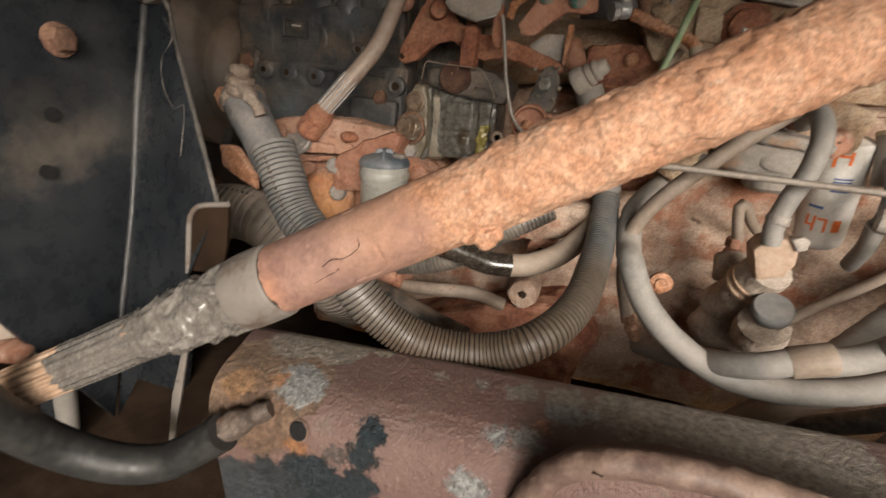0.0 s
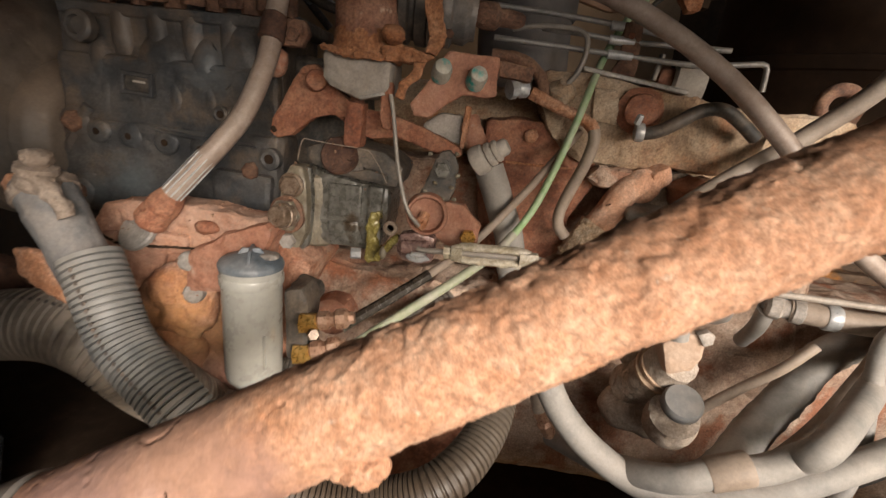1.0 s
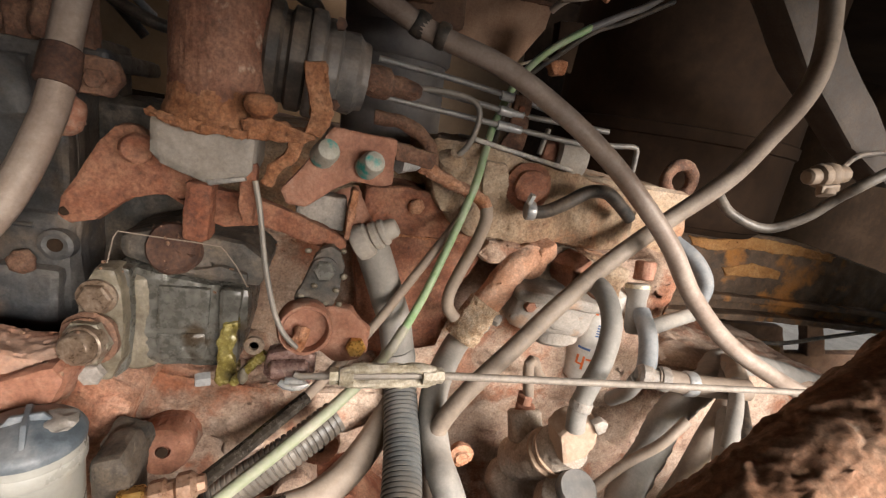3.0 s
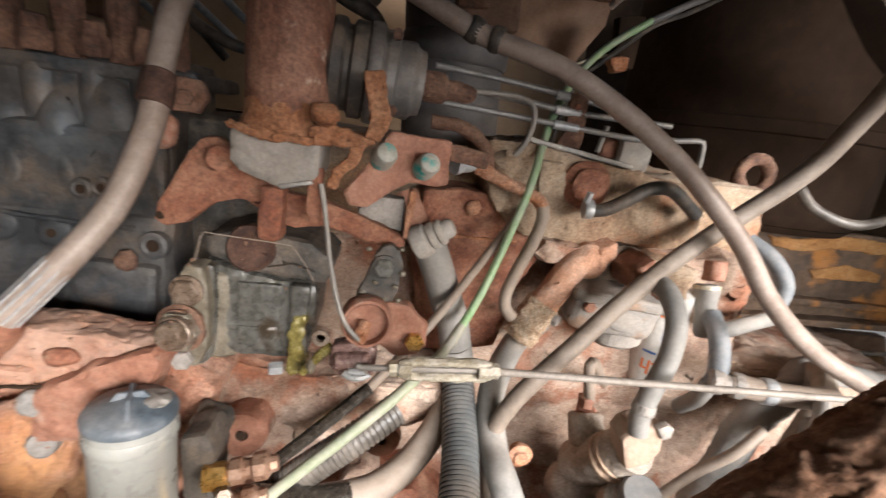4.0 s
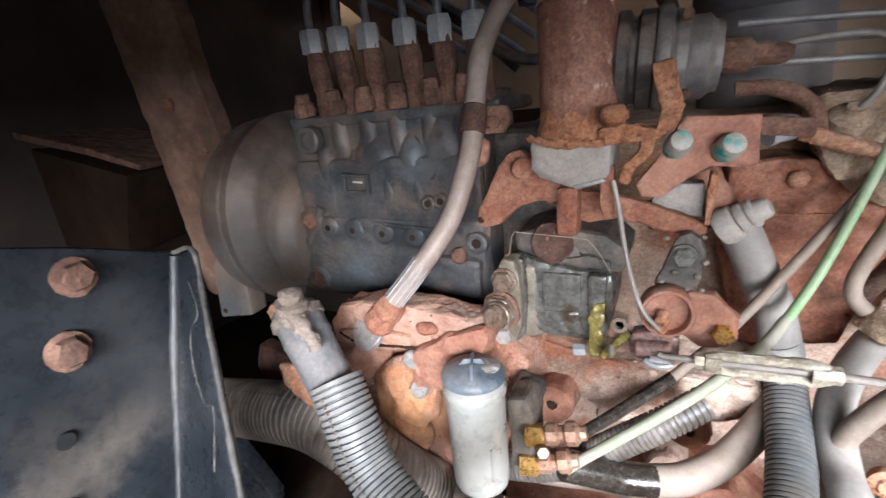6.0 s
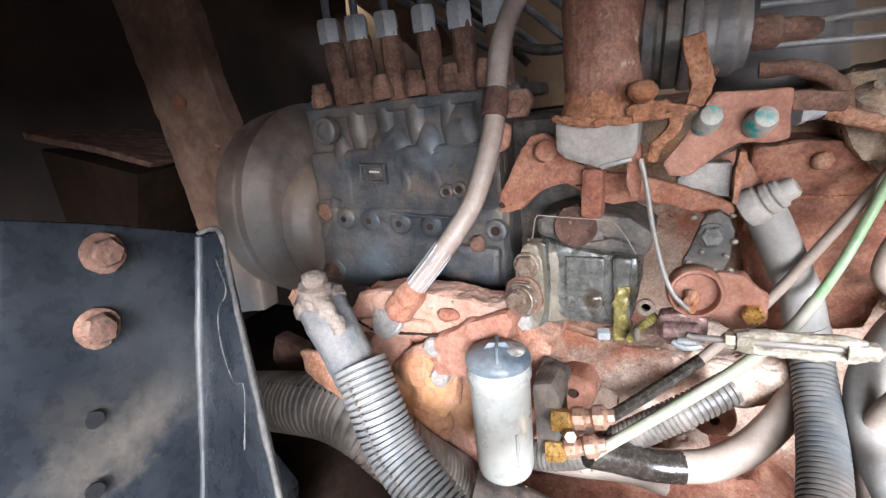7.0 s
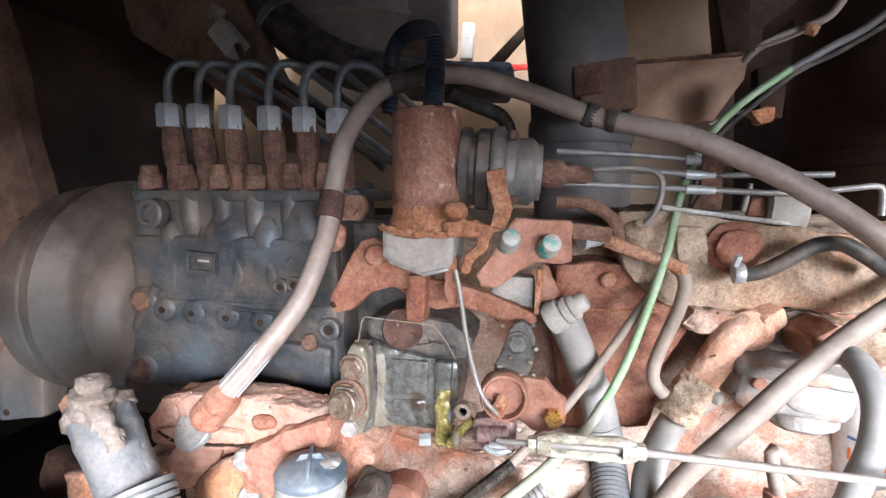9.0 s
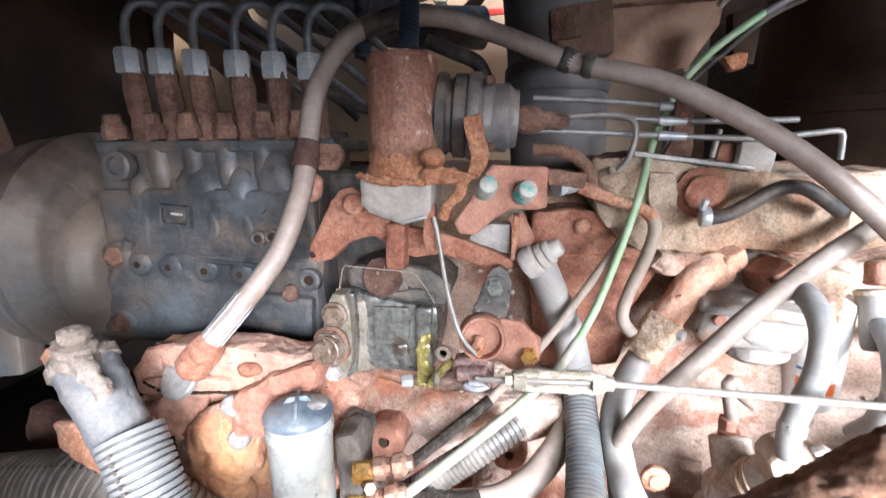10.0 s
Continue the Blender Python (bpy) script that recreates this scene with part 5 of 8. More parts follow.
part("roll", rod((-0.0766, 0.457, 1.2771), (-0.0518, 0.457, 1.279), 0.0062, 20, 0.3), clevis_brown, lever, "shiny clevis barrel")
part("clevis_pin", sweep([(-0.069, 0.45, 1.2726), (-0.0631, 0.448, 1.2702), (-0.0551, 0.448, 1.2711), (-0.0512, 0.45, 1.2721), (-0.0569, 0.45, 1.2741), (-0.0658, 0.45, 1.2739)], 0.0024, 8), zinc, lever, "bright bent clevis pin")

# ---- wire link from the stop lever ----
link = thing("wire_link", "bent steel wire link hanging from a rusty strap", "wire link", (-0.0868, 0.46, 1.3651))
part("wire", sweep([(-0.0924, 0.458, 1.3993), (-0.0885, 0.455, 1.3828), (-0.083, 0.452, 1.351), (-0.076, 0.45, 1.3231), (-0.0692, 0.448, 1.3086), (-0.0601, 0.446, 1.2996)], 0.0017, 8), line_grey, link)
part("strap", slab([(-0.0998, 0.462, 1.4079), (-0.0931, 0.462, 1.4081), (-0.0922, 0.462, 1.3895), (-0.093, 0.462, 1.3706), (-0.0989, 0.462, 1.3733), (-0.1023, 0.462, 1.3849)], 0.012, 0.002, 0.0005, 90, 1), rust_red, link, "rusty strap")

# ---- rusty mounting casting below the pump ----
mount = thing("pump_mount", "crumbling orange rusty cast mount under the injection pump", "casting", (-0.2895, 0.46, 1.2361))
part("ledge", slab([(-0.3469, 0.44, 1.2695), (-0.3306, 0.44, 1.2886), (-0.3039, 0.44, 1.2949), (-0.2608, 0.44, 1.297), (-0.2224, 0.44, 1.2938), (-0.1865, 0.44, 1.2888), (-0.1804, 0.44, 1.2805), (-0.2047, 0.44, 1.2698), (-0.2334, 0.44, 1.2647), (-0.2636, 0.44, 1.2508), (-0.3104, 0.44, 1.2443), (-0.3434, 0.44, 1.2482)], 0.034, 0.005, 0.001, 60, 1), rust_scale, mount)
part("column", slab([(-0.356, 0.462, 1.262), (-0.33, 0.462, 1.272), (-0.2405, 0.462, 1.266), (-0.186, 0.462, 1.266), (-0.1531, 0.462, 1.2468), (-0.1713, 0.462, 1.2128), (-0.1855, 0.462, 1.1431), (-0.2011, 0.462, 1.0659), (-0.2638, 0.462, 1.0515), (-0.322, 0.462, 1.06), (-0.327, 0.462, 1.1), (-0.333, 0.462, 1.14), (-0.338, 0.462, 1.175), (-0.347, 0.462, 1.21), (-0.36, 0.462, 1.24)], 0.09, 0.012), rust_scale, mount)
part("knuckle", lump((-0.322, 0.452, 1.232), (0.03, 0.02, 0.022), 0.3, 45, 4), rust_scale, mount)
part("knuckle", lump((-0.272, 0.448, 1.205), (0.034, 0.022, 0.036), 0.3, 40, 4), rust_scale, mount)
part("knuckle", lump((-0.288, 0.452, 1.155), (0.03, 0.02, 0.034), 0.35, 45, 4), rust_scale, mount)
part("step", slab([(-0.3361, 0.434, 1.265), (-0.3031, 0.434, 1.2724), (-0.2533, 0.434, 1.2703), (-0.254, 0.434, 1.2592), (-0.2996, 0.434, 1.251), (-0.3329, 0.434, 1.2538)], 0.03, 0.004), rust_scale, mount)
part("rib", slab([(-0.2512, 0.43, 1.2581), (-0.2172, 0.43, 1.2778), (-0.1829, 0.43, 1.2916), (-0.1766, 0.43, 1.2823), (-0.191, 0.43, 1.252), (-0.201, 0.43, 1.2282), (-0.2584, 0.43, 1.22)], 0.05, 0.006, 0.002, 60, 2), rust_plain, mount)
part("socket", lump((-0.2374, 0.438, 1.279), (0.011, 0.005, 0.006), 0.2, 80), rust_red, mount)
part("washer", lathe([(0.018, 0), (0.0185, 0.0035), (0.017, 0.005)], (-0.2956, 0.4365, 1.2694), (-0.2, -0.75, 0.6), 28), cast_pale, mount, "pale worn washer under the hose end")
part("crack", sweep([(-0.3321, 0.436, 1.2627), (-0.3145, 0.434, 1.2569), (-0.2958, 0.433, 1.2576), (-0.2766, 0.433, 1.2591), (-0.2483, 0.434, 1.2604), (-0.2414, 0.436, 1.2551)], 0.0011, 8, 0.002, rough=0.0008, grain=300), bay_dark, mount, "dark crack across the casting")
for at in ((-0.2543, 0.437, 1.2479), (-0.2507, 0.436, 1.2192)):
    part("plug", lathe([(0.0085, -0.004), (0.0085, 0.004), (0.0068, 0.0058), (0.0002, 0.006)], at, (0.1, -1, 0.3), 16), cast_pale, mount, "pale dusty plug")

# ---- braided hose over the pump ----
hose = thing("braided_hose", "tan braided fuel hose arching over the injection pump", "hose", (-0.2889, 0.43, 1.2815))
path = [(-0.2603, 0.43, 1.3069), (-0.2439, 0.435, 1.326), (-0.2273, 0.445, 1.3479), (-0.2149, 0.46, 1.3713), (-0.2067, 0.478, 1.4049), (-0.2033, 0.49, 1.4316), (-0.2037, 0.505, 1.4665), (-0.2012, 0.52, 1.4984), (-0.1873, 0.54, 1.5338), (-0.1693, 0.55, 1.5498), (-0.15, 0.557, 1.5578), (-0.1042, 0.562, 1.5592), (-0.0494, 0.575, 1.5449), (0.012, 0.57, 1.5195), (0.075, 0.552, 1.5015), (0.13, 0.537, 1.474), (0.175, 0.526, 1.4445)]
path += [(0.211, 0.516, 1.414), (0.248, 0.51, 1.379), (0.284, 0.506, 1.336), (0.34, 0.505, 1.293), (0.405, 0.5, 1.261), (0.5217, 0.5, 1.2163)]
part("braid", sweep(path, 0.0079, 36, flute=0.0007), braid, hose, sharp=80)
part("ferrule", lathe([(0.012, 0), (0.0138, 0.003), (0.0132, 0.014), (0.0126, 0.016), (0.0132, 0.019), (0.012, 0.03), (0.0098, 0.036)], (-0.2834, 0.43, 1.2796), Vector((-0.2508, 0.436, 1.3187)) - Vector((-0.2834, 0.43, 1.2796)), 10), rust_red, hose, "rusty hose ferrule")
# sheen streaks of the hose end, put in as thin zinc rods
end_way = (Vector((-0.2273, 0.445, 1.3479)) - Vector((-0.2603, 0.43, 1.3069))).normalized()
end_side = end_way.orthogonal().normalized()
for k in range(11):
    spoke = Matrix.Rotation(k * 0.5712, 3, end_way) @ end_side * 0.0083
    part("wire_strand", sweep([Vector((-0.2603, 0.43, 1.3069)) + spoke, Vector((-0.2439, 0.435, 1.326)) + spoke, Vector((-0.2349, 0.4405, 1.338)) + spoke * 0.98], 0.0008, 6, 0.004), zinc, hose, "thin bright rod drawn as sheen on the hose end")
part("clip", lathe([(0.0098, 0), (0.0108, 0.002), (0.0108, 0.009), (0.0098, 0.011)], (0.002, 0.5725, 1.524), Vector((0.0156, 0.58, 1.5188)) - Vector((-0.0032, 0.579, 1.5261)), 20), rubber_black, hose, "black hose clip")
part("clip", lathe([(0.0098, 0), (0.0108, 0.002), (0.0108, 0.007), (0.0098, 0.009)], (0.0215, 0.5675, 1.5172), Vector((0.075, 0.552, 1.5015)) - Vector((0.012, 0.57, 1.5195)), 20), rubber_black, hose)
part("tape", lathe([(0.0087, 0), (0.009, 0.001), (0.009, 0.05), (0.0087, 0.051)], (-0.1694, 0.5505, 1.5494), Vector((-0.1448, 0.557, 1.5586)) - Vector((-0.1694, 0.5505, 1.5494)), 18), rubber_black, hose, "black tape wrap")
hb = thing("hose_bracket", "dark rusty clip bracket that holds the hose to the pump", "bracket", (-0.194, 0.5, 1.4406))
part("loop", lathe([(0.0096, -0.011), (0.0108, -0.01), (0.0108, 0.01), (0.0096, 0.011)], (-0.2035, 0.494, 1.443), Vector((-0.2057, 0.505, 1.4665)) - Vector((-0.2073, 0.49, 1.4316)), 24), rust_black, hb)
part("tongue", slab([(-0.2029, 0.498, 1.4523), (-0.1779, 0.498, 1.4523), (-0.1743, 0.498, 1.4408), (-0.1809, 0.498, 1.4305), (-0.2035, 0.498, 1.4311)], 0.008, 0.002, 0.0008, 90, 1), rust_dark, hb)
part("bolt", lump((-0.2038, 0.5, 1.4176), (0.011, 0.009, 0.0125), 0.2, 80), rust_plain, hb, "crusted rusty bolt head")
bolt(hb, "bolt", (-0.1872, 0.498, 1.4398), NEAR, 0.006, 0.004, rust_dark)

# ---- fuel strainer ----
cup = thing("fuel_strainer", "cloudy grey plastic fuel strainer cup with a dusty cross-ribbed lid", "fuel strainer", (-0.1855, 0.41, 1.15))
top, low = Vector((-0.1845, 0.41, 1.2615)), Vector((-0.185, 0.41, 1.168))
axis = top - low
h = axis.length
ru, rl = 0.0236, 0.0226
part("bowl", lathe([(rl * 0.75, -0.008), (rl * 0.95, -0.003), (rl, 0.002), (ru * 0.97, h * 0.9), (ru, h * 0.93), (ru, h)], low, axis, 40), cup_plastic, cup)
lid = part("lid", lathe([(ru * 1.03, h), (ru * 1.04, h + 0.003), (ru * 1.0, h + 0.005), (ru * 0.93, h + 0.0066), (ru * 0.45, h + 0.0105), (0.0005, h + 0.0125)], low, axis, 36), lid_grey, cup, "dusty grey lid")
up = axis.normalized()
for a in (20, 110):
    d = Vector((math.cos(radians(a)), math.sin(radians(a)), 0))
    c = low + up * (h + 0.0112)
    s = bmesh.new()
    w = ru * (0.8 if a == 110 else 0.55)
    t = 0.0013
    n = up.cross(d).normalized() * t
    pts = [c - d * w - up * 0.004, c - d * w * 0.5 + up * 0.0042, c + d * w * 0.5 + up * 0.0042, c + d * w - up * 0.004]
    slab([q - n for q in pts], 2 * t, 0.0008, bm=s, along=n)
    part("rib", s, lid_grey, lid)
part("dust_patch", lump(low + up * (h + 0.0075) + Vector((ru * 0.42, ru * 0.2, 0)), (ru * 0.42, ru * 0.5, 0.0035), 0.4, 120), cast_pale, lid, "pale heap of dust")
part("rim_band", lathe([(ru * 1.005, h * 0.86), (ru * 1.03, h * 0.875), (ru * 1.03, h * 0.93), (ru * 1.005, h * 0.945)], low, axis, 40), cup_plastic, cup)
part("seam", box(low + up * h * 0.3 + Vector((ru * 0.72, -ru * 0.68, 0)), (0.002, 0.002, 0.03), bevel=0.0006), cup_plastic, cup)
head = part("head", slab([(-0.1616, 0.415, 1.2417), (-0.1459, 0.415, 1.2458), (-0.1406, 0.415, 1.2324), (-0.1412, 0.415, 1.1832), (-0.1599, 0.415, 1.1786)], 0.03, 0.004, 0.001, 70, 1), cast_dark, cup, "oily cast strainer head")
u = Vector((1, 0.15, 0.06))
f1 = Vector((-0.1461, 0.412, 1.2173))
part("fitting", lathe([(0.0085, 0), (0.0085, 0.012), (0.006, 0.014), (0.006, 0.016)], f1, u, 6), brass, cup, "yellow brass fitting")
part("elbow", lathe([(0.006, 0.014), (0.0082, 0.016), (0.0082, 0.023), (0.0062, 0.025), (0.0062, 0.028), (0.0088, 0.03), (0.0088, 0.037), (0.0055, 0.04), (0.005, 0.044)], f1, u + Vector((0, 0, 0.12)), 8), copper, cup, "copper-coloured elbow")
f2 = Vector((-0.1516, 0.412, 1.1882))
part("fitting", lathe([(0.0085, 0), (0.0085, 0.012), (0.006, 0.014), (0.006, 0.016)], f2, u, 6), brass, cup, "yellow brass fitting")
part("elbow", lathe([(0.006, 0.014), (0.0082, 0.016), (0.0082, 0.023), (0.0062, 0.025), (0.0062, 0.028), (0.0088, 0.03), (0.0088, 0.037), (0.0055, 0.04), (0.005, 0.044)], f2, u + Vector((0, 0, 0.2)), 8), copper, cup, "brown copper elbow")
part("bleed_screw", hexhead((-0.1352, 0.41, 1.2096), (0.5, -1, 0.5), 0.005, 0.012), nut_oily, cup, "oily bleed screw")
part("bracket_arm", slab([(-0.1636, 0.43, 1.2413), (-0.144, 0.43, 1.2363), (-0.1415, 0.43, 1.2244), (-0.1591, 0.43, 1.2223)], 0.03, 0.003, 0.001, 70, 1), cast_dark, cup)

# ---- hoses, conduits and lines ----
def ribbed(name, path, r, label, material, ridge=(0.0016, 0.0052), seg=26):
    return solo(name, sweep(path, r, seg, ridge=ridge), material, label, "conduit")


loop = thing("corrugated_conduit", "dusty grey corrugated conduit hanging in a loop from a rubber elbow", "conduit", (-0.0612, 0.345, 1.121))
path = [(-0.268, 0.354, 1.2765), (-0.2555, 0.347, 1.256), (-0.234, 0.337, 1.222)]
path += [(-0.1878, 0.325, 1.1879), (-0.1556, 0.325, 1.152), (-0.1117, 0.33, 1.1266), (-0.0602, 0.34, 1.1232), (-0.017, 0.35, 1.1395), (0.0125, 0.39, 1.1581), (0.0247, 0.45, 1.1814), (0.0294, 0.51, 1.2058)]
path += [(0.0286, 0.55, 1.2333)]
part("sleeve", sweep(path, 0.0158, 30, ridge=(0.0026, 0.0038), ends=(1.24, 0.92)), conduit_loop, loop)
slots = bmesh.new()
run = curve_points(path, 0.0038)
for k in range(2, 34):
    way = (run[k + 1] - run[k - 1]).normalized()
    off = Vector((0.05, -0.93, 0.33))
    off = (off - way * off.dot(way)).normalized()
    rad = 0.0158 * (1.24 - 0.32 * k / len(run))
    rod(run[k] + off * (rad - 0.003), run[k] + off * (rad + 0.0003), 0.0014, 8, bm=slots)
tagged(part("slot_row", slots, rubber_black, loop), "row of small dark slots in the sleeve", kind="stuff")
t0, t1 = Vector((-0.3165, 0.372, 1.3245)), Vector((-0.2655, 0.353, 1.258))
boot = part("elbow", lathe([(0.004, 0), (0.0125, 0.0015), (0.0172, 0.006), (0.0188, 0.014), (0.0182, 0.024), (0.019, 0.03), (0.0184, 0.034), (0.0176, 0.05), (0.0174, 0.066), (0.0176, 0.078), (0.017, 0.083)], t0, t1 - t0, 40), boot_grey, loop, "dusty grey rubber boot")
ax = (t1 - t0).normalized()
part("clamp_band", lathe([(0.019, 0.009), (0.0202, 0.0095), (0.0204, 0.0165), (0.019, 0.0172)], t0, ax, 36), boot_tan, boot, "dusty clamp band")
part("clamp_screw", lathe([(0.0105, 0), (0.0128, 0.003), (0.0122, 0.0075), (0.0098, 0.009), (0.0118, 0.011), (0.0118, 0.0155), (0.0078, 0.017), (0.0092, 0.0195), (0.0088, 0.024), (0.005, 0.0262), (0.0002, 0.0265)], (-0.3015, 0.358, 1.3185), (0.17, -0.05, 1), 14), boot_tan, boot, "dust-caked clamp screw")
ear = sweep([(-0.302, 0.354, 1.326), (-0.293, 0.352, 1.3245), (-0.284, 0.35, 1.3175), (-0.278, 0.35, 1.31), (-0.2755, 0.35, 1.304)], 0.0058, 14, 0.002, rough=0.0012, grain=150, ends=(1.1, 0.85))
part("clamp_tail", ear, boot_tan, boot, "dusty bent clamp ear")
part("rusty_ear", slab([(-0.341, 0.366, 1.3165), (-0.333, 0.366, 1.3245), (-0.316, 0.366, 1.3235), (-0.3215, 0.366, 1.308), (-0.333, 0.366, 1.3015)], 0.012, 0.003), rust_orange, boot, "orange rusty clamp end")
part("rusty_strap", slab([(-0.337, 0.364, 1.271), (-0.318, 0.362, 1.271), (-0.298, 0.362, 1.25), (-0.297, 0.362, 1.232), (-0.31, 0.362, 1.237), (-0.337, 0.364, 1.25)], 0.008, 0.003), rust_orange, boot, "orange rusty strap under the boot")

solo("side_bracket", slab([(-0.4707, 0.45, 1.2184), (-0.433, 0.45, 1.2101), (-0.4092, 0.45, 1.1587), (-0.4224, 0.45, 1.127), (-0.4614, 0.45, 1.1596), (-0.4827, 0.45, 1.1875)], 0.02, 0.003, 0.0014, 90, 2), rust_black, "dark rusty bracket behind the rubber elbow", "bracket")
wide = thing("corrugated_conduit", "dusty brown wide conduit running behind the looped one", "conduit", (-0.345, 0.39, 1.207))
run = [(-0.58, 0.43, 1.132), (-0.47, 0.405, 1.168), (-0.4, 0.397, 1.186), (-0.345, 0.393, 1.195), (-0.305, 0.392, 1.186), (-0.276, 0.4, 1.155), (-0.262, 0.43, 1.11), (-0.256, 0.475, 1.06)]
part("sleeve", sweep(run, 0.0295, 34, ridge=(0.0015, 0.0058)), conduit_brown, wide)
comb = bmesh.new()
for p in curve_points(run, 0.0058)[10:48]:
    rod(p + Vector((0, -0.01, 0.026)), p + Vector((0, -0.0108, 0.0284)), 0.0014, 6, bm=comb)
tagged(part("slot_row", comb, rubber_black, wide), "row of small dark slots along the conduit", kind="stuff")
ribbed("corrugated_conduit", [(-0.1844, 0.45, 1.1428), (-0.1469, 0.455, 1.1481), (-0.1163, 0.46, 1.161), (-0.0861, 0.465, 1.1831), (-0.0535, 0.475, 1.2039), (-0.0271, 0.49, 1.2186)], 0.0128, "thin dark corrugated conduit under the turnbuckle", conduit_dark, (0.0014, 0.0038))

sensor = thing("sender_hose", "dusty grey rubber hose with a ribbed banjo fitting on top", "hose", (-0.0147, 0.55, 1.345))
part("hose", sweep([(-0.0096, 0.552, 1.3406), (-0.0002, 0.551, 1.3197), (0.0113, 0.55, 1.2922)] + [(0.0191, 0.55, 1.2736), (0.0292, 0.545, 1.2315)], 0.0148, 22), rubber_grey, sensor)
part("upper_hose", sweep([(-0.0364, 0.56, 1.3843), (-0.029, 0.556, 1.3687), (-0.0173, 0.552, 1.3505)], 0.0115, 16), rust_plain, sensor, "rusty upper stub")
part("fitting", lathe([(0.009, -0.002), (0.0135, 0.0), (0.015, 0.005), (0.0135, 0.012), (0.0095, 0.014), (0.012, 0.016), (0.0118, 0.02), (0.0095, 0.0215), (0.0112, 0.0235), (0.0108, 0.0265), (0.0085, 0.028), (0.008, 0.034), (0.006, 0.0365), (0.0002, 0.037)], (-0.0238, 0.538, 1.3447), Vector((0.0024, 0.532, 1.3629)) - Vector((-0.0238, 0.538, 1.3447)), 22), white_plastic, sensor, "pale dusty ribbed fitting")
part("cuff", lathe([(0.015, 0), (0.0158, 0.003), (0.0158, 0.011), (0.0145, 0.014)], (0.028, 0.545, 1.2361), Vector((0.0228, 0.545, 1.2541)) - Vector((0.028, 0.545, 1.2361)), 20), rubber_grey, sensor)

hose = thing("oil_hose", "oily black rubber hose bending up from the strainer", "hose", (-0.0807, 0.45, 1.1669))
part("wet_end", sweep([(-0.1239, 0.43, 1.1802), (-0.1053, 0.44, 1.1718), (-0.0825, 0.452, 1.161), (-0.0583, 0.46, 1.1588)], 0.0126, 20), oily_black, hose, "wet shiny end")
part("hose", sweep([(-0.0622, 0.459, 1.1585), (-0.036, 0.468, 1.1618), (-0.0081, 0.49, 1.1719), (0.0184, 0.52, 1.1951), (0.0344, 0.545, 1.2231)], 0.0124, 20), rubber_tan, hose, "dusty brown length")

line = thing("fuel_line", "thin fuel line, dark braided below and grey above", "hose", (-0.1091, 0.425, 1.2169))
part("braided_end", sweep([(-0.1144, 0.42, 1.2133), (-0.1053, 0.427, 1.2192), (-0.0858, 0.44, 1.2306), (-0.0504, 0.465, 1.2522)], 0.0044, 16, flute=0.0003), oily_black, line, "dark braided lower end")
part("line", sweep([(-0.0534, 0.463, 1.2501), (-0.0202, 0.5, 1.2703), (0.0041, 0.52, 1.2944), (0.0326, 0.545, 1.3253), (0.0578, 0.56, 1.3583), (0.0769, 0.575, 1.3826)], 0.0039, 12), rubber_tan, line)
green = thing("green_hose", "pale green plastic hose, grey at its upper end", "hose", (-0.1131, 0.425, 1.189))
part("hose", sweep([(-0.0282, 0.465, 1.2485), (0.0055, 0.495, 1.2697), (0.0343, 0.53, 1.3008), (0.0521, 0.545, 1.3401), (0.0662, 0.55, 1.3861)] + [(0.0735, 0.556, 1.4114), (0.0913, 0.592, 1.4564), (0.1167, 0.62, 1.5017), (0.1511, 0.64, 1.5378), (0.1961, 0.65, 1.5707)], 0.0036, 12), green_hose, green)
part("upper_length", sweep([(0.1935, 0.65, 1.5688), (0.2308, 0.65, 1.5905), (0.2545, 0.65, 1.604), (0.285, 0.65, 1.63)], 0.0037, 12), duct_dark, green, "dusty grey upper length")
part("dusty_end", sweep([(-0.1197, 0.42, 1.1848), (-0.1131, 0.425, 1.189), (-0.088, 0.435, 1.2074), (-0.063, 0.445, 1.2255), (-0.0282, 0.465, 1.2485), (0.0055, 0.495, 1.2697), (0.0209, 0.513, 1.2846)], 0.0043, 12), green_dusty, green, "dusty pale lower length")
solo("black_wire", sweep([(0.1156, 0.66, 1.4077), (0.1241, 0.66, 1.472), (0.1346, 0.655, 1.5053), (0.1649, 0.65, 1.5364), (0.2034, 0.655, 1.5684), (0.2384, 0.655, 1.5861), (0.2888, 0.655, 1.6171)], 0.0026, 8), rubber_black, "black wire running beside the green hose", "cable")

diag = thing("coolant_hose", "dusty tan rubber hose crossing the engine diagonally", "hose", (0.071, 0.49, 1.1106))
part("hose", sweep([(0.071, 0.49, 1.1106), (0.0583, 0.489, 1.1558), (0.0555, 0.488, 1.1974), (0.0635, 0.487, 1.224), (0.082, 0.489, 1.2505), (0.1132, 0.495, 1.2826), (0.1535, 0.51, 1.3175), (0.2077, 0.533, 1.3543), (0.2688, 0.55, 1.3951), (0.314, 0.54, 1.4439), (0.3297, 0.525, 1.4872), (0.3375, 0.51, 1.5285), (0.3505, 0.52, 1.5725), (0.3529, 0.54, 1.6385)], 0.0092, 18, ends=(0.78, 1.0)), diag_rubber, diag)
